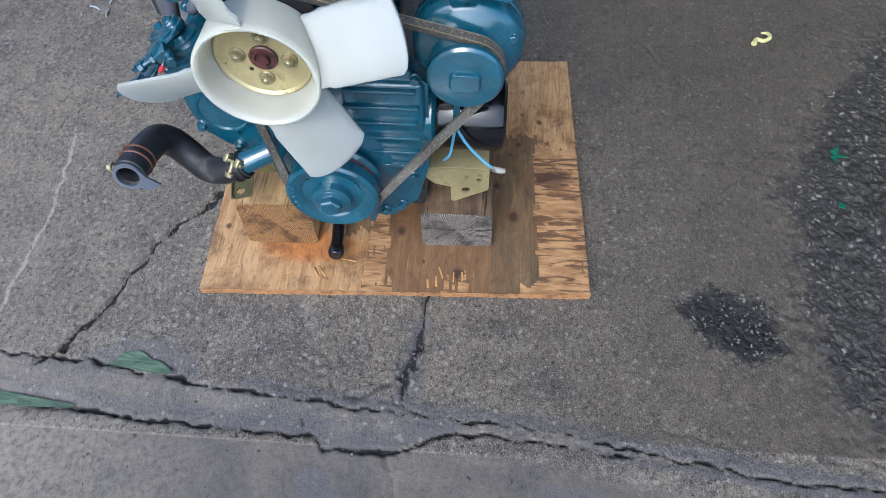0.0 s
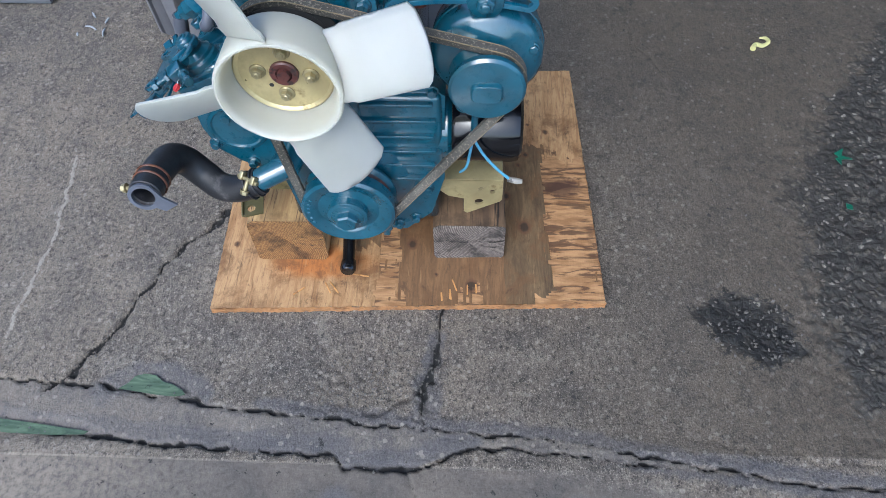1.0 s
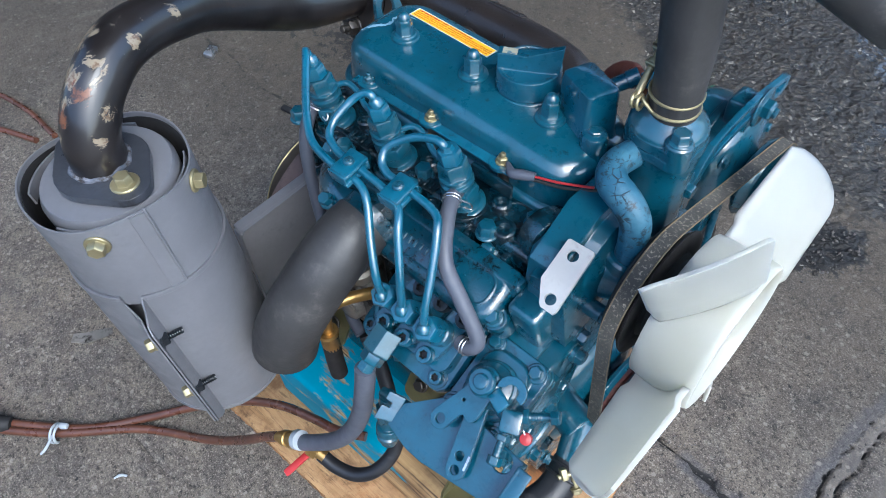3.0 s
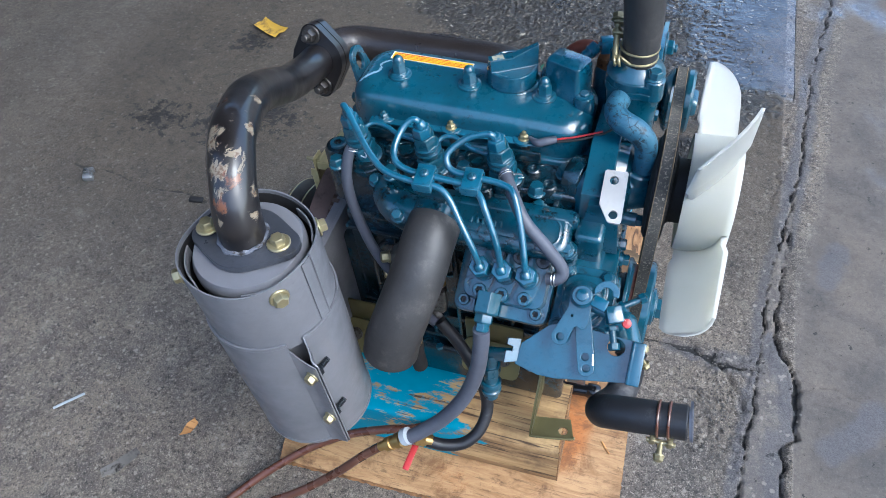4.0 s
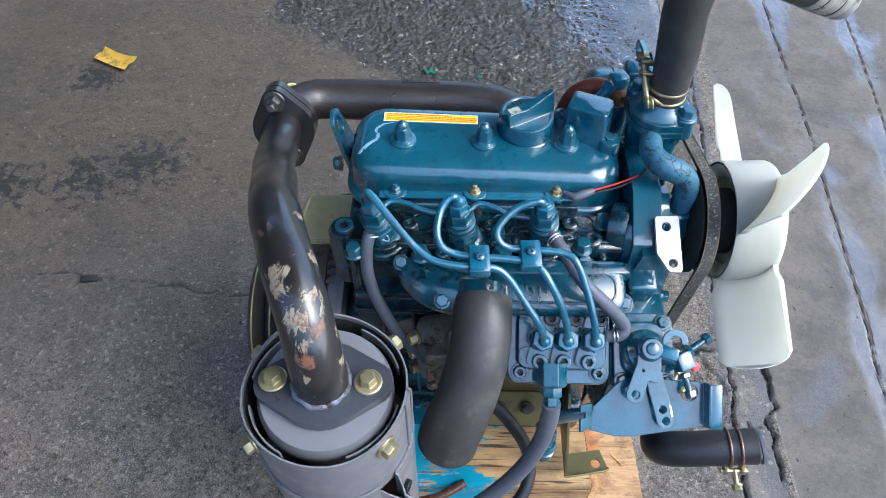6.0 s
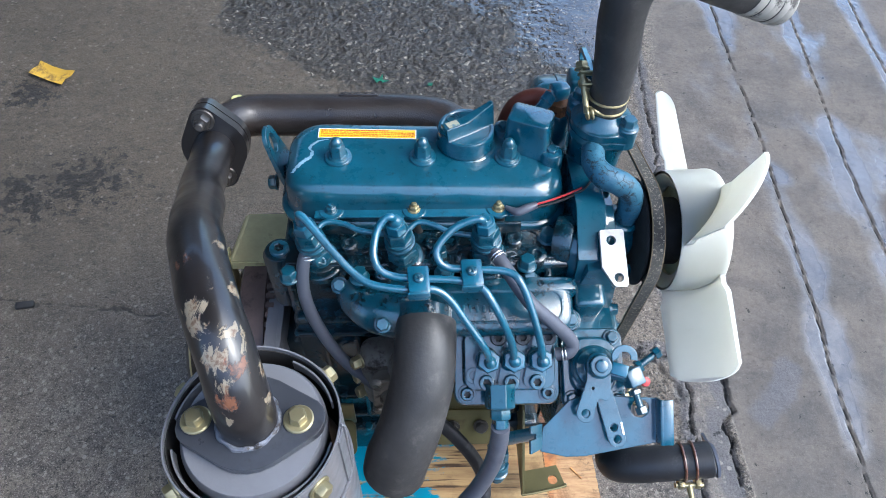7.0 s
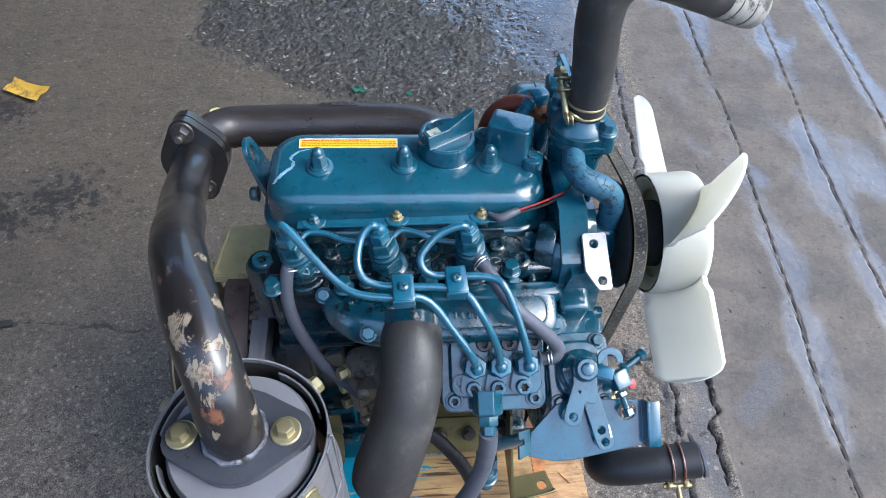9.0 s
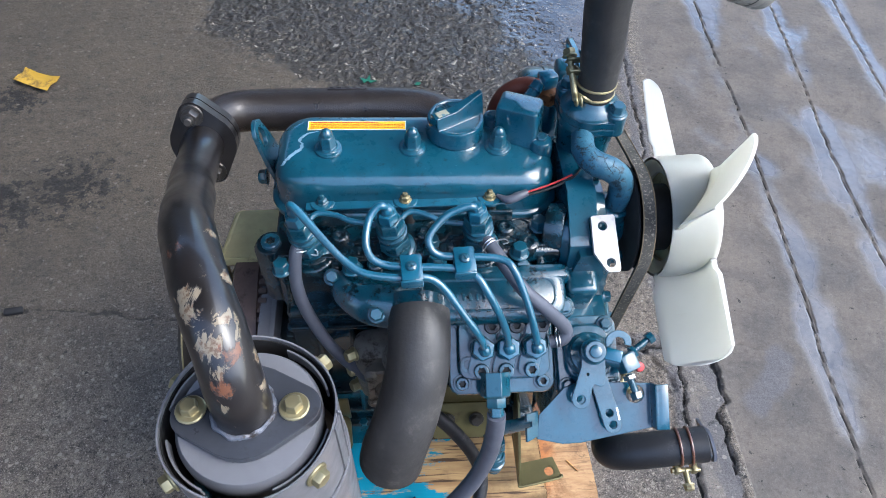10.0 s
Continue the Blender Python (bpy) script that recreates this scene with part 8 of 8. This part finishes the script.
def muffler():
    c, lean = V((-0.116, -0.238, 0.572)), V((0.013, -0.040, 1.0)).normalized()

    def ax(h):
        return c + lean * (h - 0.572)
    bm = B()
    lathe(bm, ax(0.250), lean, [(0.048, 0), (0.0530, 0.004), (0.0530, 0.012), (0.0510, 0.016), (0.0510, 0.300), (0.0530, 0.304), (0.0530, 0.314), (0.050, 0.3205), (0.028, 0.322)], 56)
    mu = part("muffler", bm, GREY_PAINT, engine, "grey painted cylindrical muffler with a bolted heat shield")
    bm = B()
    oval_flange(bm, Matrix.Translation(ax(0.5725)) @ pose(0, 0, 0, 0, -1, 2), 0.036, 0.017, 0.036, 0.0065, 0.020)
    part("pipe_flange", bm, FLANGE, mu)
    for x in (-0.154, -0.082):
        bm = B()
        hexhead(bm, (x, -0.2375, 0.5795 + (0.002 if x < -0.1 else 0)), UP, 0.0118, 0.0075, 0.0110)
        part("flange_bolt", bm, BOLT_ZINC, mu)
    # heat shield: an upper band and a lower wrap of thin sheet, open towards +x -y where its flanges are bolted

    def wrap(bm, r, h0, h1, a0, a1, t=0.0015, n=64, dip=0.0):
        o, i_ = [], []
        for k in range(n + 1):
            a = radians(a0 + (a1 - a0) * k / n)
            u = V((math.cos(a), math.sin(a), 0))
            z1 = h1 + dip * math.cos(3 * a + 0.5)
            o.append((ax(h0) + u * r, ax(z1) + u * r))
            i_.append((ax(h0) + u * (r - t), ax(z1) + u * (r - t)))
        rows = [[bm.verts.new(p) for p in (oo[0], oo[1], ii[1], ii[0])] for oo, ii in zip(o, i_)]
        for p, q in zip(rows, rows[1:]):
            for k in range(4):
                bm.faces.new((p[k], q[k], q[(k + 1) % 4], p[(k + 1) % 4]))
        bm.faces.new(rows[0][::-1]), bm.faces.new(rows[-1])
    bm = B()
    wrap(bm, 0.0640, 0.478, 0.574, -3, 357, dip=0.003)
    band = part("shield_band", bm, GREY_PAINT, mu)
    # thin matt black sheet along the inner face of the band
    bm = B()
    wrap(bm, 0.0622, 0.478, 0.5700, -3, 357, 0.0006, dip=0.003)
    part("black_lining", bm, BLACK, band)
    bm = B()
    wrap(bm, 0.0655, 0.482, 0.5755, -14, -3, n=8)
    part("band_overlap", bm, GREY_PAINT, band)
    bm = B()
    u = V((math.cos(radians(-3)), math.sin(radians(-3)), 0))
    tube(bm, [ax(0.5775) + u * 0.0640, ax(0.574) + u * 0.0662, ax(0.530) + u * 0.0658, ax(0.486) + u * 0.0656], 0.0011, 8)
    part("hem", bm, GREY_PAINT, band)
    bm = B()
    wrap(bm, 0.0658, 0.272, 0.490, -36, 309)
    sh = part("shield_wrap", bm, GREY_PAINT, mu)
    for h in (0.4885, 0.276):
        bm = B()
        wrap(bm, 0.0666, h - 0.003, h + 0.0015, -36, 309)
        part("rolled_edge", bm, GREY_PAINT, sh)
    # clamping flanges: one steps out from the wrap, the other runs on to meet it
    f = V((math.cos(radians(-14)), math.sin(radians(-14)), 0))
    s = V((math.cos(radians(76)), math.sin(radians(76)), 0))
    rl, rr = V((math.cos(radians(-51)), math.sin(radians(-51)), 0)) * 0.0652, V((math.cos(radians(-36)), math.sin(radians(-36)), 0)) * 0.0652
    left = [rl - f * 0.002 - s * 0.001, rl + f * 0.0025 + s * 0.0012, rl + f * 0.006 + s * 0.0030, rl + f * 0.014 + s * 0.0034, rl + f * 0.0245 + s * 0.0036]
    right = [rr, rr + V((0.0028, -0.0022, 0)), rl + f * 0.0155 + s * 0.0105, rl + f * 0.0190 + s * 0.0064, rl + f * 0.0255 + s * 0.0062]
    for line, top in ((left, (0.482, 0.472, 0.462, 0.459, 0.458)), (right, (0.4895, 0.487, 0.476, 0.463, 0.458))):
        bm = B()
        low = (0.272, 0.272, 0.274, 0.278, 0.286)
        rows = []
        for i, p in enumerate(line):
            d = (line[min(i + 1, 4)] - line[max(i - 1, 0)]).normalized()
            nn = V((-d.y, d.x, 0)) * 0.0008
            rows.append([bm.verts.new(ax(h) + p + nn * k) for h, k in ((low[i], -1), (top[i], -1), (top[i], 1), (low[i], 1))])
        for p, q in zip(rows, rows[1:]):
            for k in range(4):
                bm.faces.new((p[k], q[k], q[(k + 1) % 4], p[(k + 1) % 4]))
        bm.faces.new(rows[0][::-1]), bm.faces.new(rows[-1])
        part("shield_flange", bm, GREY_PAINT, sh)
    for z in (0.435, 0.345):
        bm = B()
        p = ax(z) + rl + f * 0.0150 + s * 0.0034
        rod(bm, p, p + s * 0.024, 0.0029, 12)
        for k in range(8):
            lathe(bm, p + s * (0.008 + 0.0020 * k), s, [(0.0029, -0.0007), (0.0035, 0), (0.0029, 0.0007)], 12, False, False)
        lathe(bm, p + s * 0.0040, s, [(0.0085, 0), (0.0085, 0.0012), (0.0070, 0.0014)], 8)
        lathe(bm, p + s * 0.0050, s, [(0.0066, 0), (0.0066, 0.0050), (0.0056, 0.0060)], 6, turn=0.3)
        bo = part("shield_bolt", bm, DARK_SCREW, sh)
        bm = B()
        hexhead(bm, p - s * 0.0005, s * -1, 0.0105, 0.0065, 0.0072)
        part("bolt_head", bm, BOLT_ZINC, bo)
    # spacer straps between can and band, with gold bolts
    for a, sp in ((43, 24), (150, 22), (219, 24), (320, 28)):
        bm = B()
        wrap(bm, 0.0590, 0.556, 0.568, a - sp, a + sp, 0.0016, 14)
        part("spacer_strap", bm, GREY_PAINT, band)
        bm = B()
        u = V((math.cos(radians(a)), math.sin(radians(a)), 0))
        hexhead(bm, ax(0.558) + u * 0.064, u, 0.012, 0.007, 0.0095)
        part("band_bolt", bm, BOLT_ZINC, band)


rear()
exhaust()
muffler()


# ---- plain walls and a roof that close the place, added far outside the view to block sky light and shape reflections ----
BLOCKER_GREY = plain("sky_blocker_grey", lin(92, 92, 92), 0.85, 0, 0, 4, 0.2, (lin(84, 78, 72), 0.55, 0.7, 1.5), 0.3)
for nm, c, sz in (("blocker_wall_north", (-4.5, 6.65, 1.8), (8.0, 0.3, 3.6)), ("blocker_wall_south", (0, -7.0, 1.6), (17, 0.3, 3.2)), ("blocker_wall_east", (8.5, -0.2, 0.5), (0.3, 13.2, 1.0)), ("blocker_wall_west", (-6.65, 1.7, 1.8), (0.3, 9.6, 3.6)), ("blocker_roof", (-2.9, 2.1, 3.7), (8.4, 6.6, 0.18))):
    bm = B()
    box(bm, c, sz, (0, 0, 0), 0.02)
    tagged(part(nm, bm, BLOCKER_GREY), "plain grey unseen sky-blocking " + ("roof" if nm == "blocker_roof" else "boundary wall"), "roof" if nm == "blocker_roof" else "wall", kind="structure")


# ---- loose things on the ground ----
def scrap(name, label, category, outline, z, t, mat, curl=0.0, group=""):
    """A thin flat piece with an uneven outline, its edges lifted a little."""
    bm = B()
    cx, cy = sum(p[0] for p in outline) / len(outline), sum(p[1] for p in outline) / len(outline)
    rnd = random.Random(len(name) + len(outline))
    fine = []
    for a, b in zip(outline, outline[1:] + outline[:1]):
        for k in range(3):
            q = k / 3
            fine.append((a[0] + (b[0] - a[0]) * q + rnd.uniform(-1, 1) * 0.0008, a[1] + (b[1] - a[1]) * q + rnd.uniform(-1, 1) * 0.0008))
    def lift(x, y):
        return z + curl * ((x - cx) ** 2 + (y - cy) ** 2) ** 0.5 * (1 + math.sin(9 * math.atan2(y - cy, x - cx)) * 0.3)
    low = [V((x, y, lift(x, y))) for x, y in fine]
    mid_ = [V((cx + (x - cx) * 0.5, cy + (y - cy) * 0.5, lift(cx + (x - cx) * 0.5, cy + (y - cy) * 0.5))) for x, y in fine]
    top = [[p + V((0, 0, t)) for p in r] for r in (mid_, low)]
    skin(bm, [mid_, low, top[1], top[0]], True, True)
    ob = part(name, bm, mat, None)
    return tagged(ob, label, category, group)


scrap("warning_card", "crumpled yellow plastic card lying flat on the concrete", "card", [(-0.884, 0.879), (-0.868, 0.918), (-0.782, 0.883), (-0.800, 0.838)], 0.003, 0.0012, CARD, 0.16)
scrap("metal_offcut", "grey torn metal offcut on the concrete", "offcut", [(-0.52, -0.325), (-0.485, -0.275), (-0.472, -0.282), (-0.488, -0.318), (-0.51, -0.335)], 0.002, 0.0016, ALU, 0.05)
scrap("dry_leaf", "tan dry leaf on the concrete", "leaf", [(-0.426, -0.238), (-0.412, -0.228), (-0.408, -0.210), (-0.418, -0.203), (-0.427, -0.214)], 0.002, 0.0008, TIMBER_PALE, 0.15)
scrap("paper_scrap", "torn white paper scrap beside the fuel tubes", "paper", [(-0.835, -0.640), (-0.862, -0.590), (-0.850, -0.560), (-0.815, -0.555), (-0.800, -0.590), (-0.805, -0.630)], 0.002, 0.0006, PAPER, 0.04, "paper scraps")
scrap("paper_scrap", "small torn white paper scrap on the concrete", "paper", [(-0.875, -0.530), (-0.880, -0.480), (-0.865, -0.455), (-0.858, -0.500), (-0.866, -0.535)], 0.002, 0.0006, PAPER, 0.08, "paper scraps")
GREEN = plain("green_plastic", lin(24, 88, 66), 0.5, 0, 0, 120, 0.2, None, 0.1)
CURL = plain("pale_peel", lin(196, 192, 130), 0.6, 0, 0, 120, 0.15, None, 0.1)
k = Mat("murky_green_water", 0.07)
swirl = k.noise(38, 5, 0.6, k.stretch(1.4, 0.3, 1.0), 1.6)
c = k.mix(k.ramp(swirl, 0.3, 0.8), lin(58, 72, 52), lin(108, 124, 96))
c = k.mix(k.ramp(k.noise(60, 6, 0.7), 0.56, 0.64, 0, 0.8), c, lin(40, 46, 36))
k.color(c)
k.bump(swirl, 0.15, 0.002)
WATER = k.m
scrap("plastic_shred", "frayed green plastic shred on wet gravel", "plastic", [(-0.093, 0.847), (-0.105, 0.866), (-0.088, 0.860), (-0.080, 0.876), (-0.079, 0.857), (-0.064, 0.852), (-0.080, 0.847), (-0.085, 0.854)], 0.001, 0.0015, GREEN, 0.1, "plastic shreds")
scrap("plastic_shred", "small green plastic chip on wet gravel", "plastic", [(0.022, 0.836), (0.026, 0.846), (0.036, 0.845), (0.034, 0.835)], 0.001, 0.0015, GREEN, 0.0, "plastic shreds")
bm = B()
tube(bm, [(-0.379, 0.762, 0.004), (-0.392, 0.770, 0.005), (-0.386, 0.782, 0.006), (-0.396, 0.796, 0.007), (-0.410, 0.794, 0.006), (-0.412, 0.782, 0.005)], [0.006, 0.004, 0.0042, 0.004, 0.0036, 0.002], 8)
tagged(part("peel", bm, CURL), "pale curled fruit peel on the concrete", "peel")
bm = B()
rod(bm, (-0.668, -0.255, 0.004), (-0.632, -0.216, 0.004), 0.0022, 8)
tagged(part("white_stick", bm, WHITE), "short white plastic stick on the concrete", "stick")
bm = B()
box(bm, (-0.973, 0.256, 0.009), (0.022, 0.030, 0.014), (12, 8, 25), 0.003)
tagged(part("broken_connector", bm, STEEL), "small broken black and white connector on the ground", "connector")
bm = B()
box(bm, (-0.689, 0.248, 0.005), (0.030, 0.014, 0.008), (0, 10, 15), 0.003)
tagged(part("dark_chip", bm, BLACK), "dark chip in the slab joint", "debris")
for n, (x, y, a, L, bend) in enumerate(((-0.427, -0.633, 70, 0.030, 0.3), (-0.412, -0.600, 5, 0.026, -0.2), (-0.405, -0.655, 20, 0.012, 0), (-0.47, -0.64, 35, 0.020, 0), (-0.452, -0.605, -10, 0.018, 0), (-0.256, -0.396, 60, 0.018, 0.4), (-0.55, -0.70, 30, 0.03, 0.1))):
    bm = B()
    u, v = V((math.cos(radians(a)), math.sin(radians(a)), 0)), V((-math.sin(radians(a)), math.cos(radians(a)), 0))
    p = V((x, y, 0.003))
    tube(bm, [p - u * L / 2, p + v * L * bend * 0.3, p + u * L / 2 - v * L * bend * 0.2], [0.0012, 0.0022, 0.0014], 8)
    tagged(part("plastic_strip", bm, WHITE), "thin white plastic strip on the concrete", "plastic", "white plastic strips")


def puddle(label, outline):
    bm = B()
    bm.faces.new([bm.verts.new((x, y, -0.003)) for x, y in outline])
    return tagged(part("puddle", bm, WATER, flat=True), label, "puddle", kind="structure")


puddle("small green puddle in the slab joint", [(0.397, -0.322), (0.388, -0.310), (0.376, -0.302), (0.372, -0.288), (0.374, -0.272), (0.384, -0.258), (0.388, -0.242), (0.397, -0.226), (0.404, -0.220), (0.407, -0.235), (0.405, -0.262), (0.401, -0.290)])
puddle("narrow green puddle along the slab joint", [(0.446, -0.60), (0.446, -0.50), (0.452, -0.440), (0.458, -0.390), (0.463, -0.345), (0.468, -0.350), (0.470, -0.400), (0.469, -0.460), (0.462, -0.52), (0.456, -0.60)])


def glass_sheet():
    root = thing("glass_panel", (-0.80, -0.95, 0.0), "dusty teal glass panel with a grey frame lying on the ground", "panel")
    bm = B()
    box(bm, (-0.80, -0.985, 0.010), (0.52, 0.40, 0.008), (0, 0, 0), 0.002)
    part("pane", bm, plain("dusty_teal_glass", lin(104, 132, 132), 0.2, 0, 0.5, 30, 0.15, (lin(150, 156, 150), 0.55, 0.75, 14), 0.05), root)
    for c, sz in (((-0.527, -0.985, 0.0075), (0.034, 0.47, 0.014)), ((-0.80, -0.768, 0.0075), (0.51, 0.034, 0.014)), ((-0.80, -1.203, 0.0075), (0.51, 0.034, 0.014)), ((-1.073, -0.985, 0.0075), (0.034, 0.47, 0.014))):
        bm = B()
        box(bm, c, sz, (0, 0, 0), 0.003)
        part("frame_bar", bm, GREY_DARK, root)


glass_sheet()


def loose_grit():
    """Small broken chips strewn over the worn field, too many to count."""
    rnd = random.Random(11)
    bm = B()
    n = 0
    joints = (CRACKS[0][0], CRACKS[1][0], CRACKS[2][0], CRACKS[3][0])
    while n < 2300:
        if n < 900:
            x, y = rnd.uniform(-0.45, 0.5), rnd.uniform(0.72, 1.5)
            if y < 0.79 - 0.05 * math.sin(x * 9) + max(0, -x) * 0.6:
                continue
        elif n < 1000:
            x, y = rnd.gauss(0.275, 0.04), rnd.gauss(0.625, 0.045)
        elif n < 1500:
            x, y = rnd.uniform(-1.2, 0.42), rnd.uniform(-0.9, 1.4)
        elif n < 2000:
            x, y = rnd.choice(joints[rnd.randrange(4)])
            x, y = x + rnd.gauss(0, 0.008), y + rnd.gauss(0, 0.012)
        else:
            x, y = rnd.gauss(0.385, 0.028), rnd.gauss(0.05, 0.055)
        s = rnd.uniform(0.0015, 0.0042) * (1.0 if n < 1000 else 0.7)
        q = pose(x, y, s * 0.2 - (0.002 if n < 900 else 0.0), rnd.uniform(0, 360), rnd.uniform(0, 360), rnd.uniform(0, 360))
        p = [q @ V((a * s * rnd.uniform(0.6, 1.4), b * s * rnd.uniform(0.5, 1.1), c * s * rnd.uniform(0.3, 0.8))) for a, b, c in ((1, 0, 0), (-1, 0, 0), (0, 1, 0), (0, -1, 0), (0, 0, 1), (0, 0, -1))]
        v = [bm.verts.new(w) for w in p]
        for f in ((0, 2, 4), (2, 1, 4), (1, 3, 4), (3, 0, 4), (2, 0, 5), (1, 2, 5), (3, 1, 5), (0, 3, 5)):
            bm.faces.new([v[i] for i in f])
        n += 1
    tagged(part("loose_chips", bm, GRIT, flat=True), "small pale stone chips strewn over the concrete", "gravel", kind="stuff")


loose_grit()
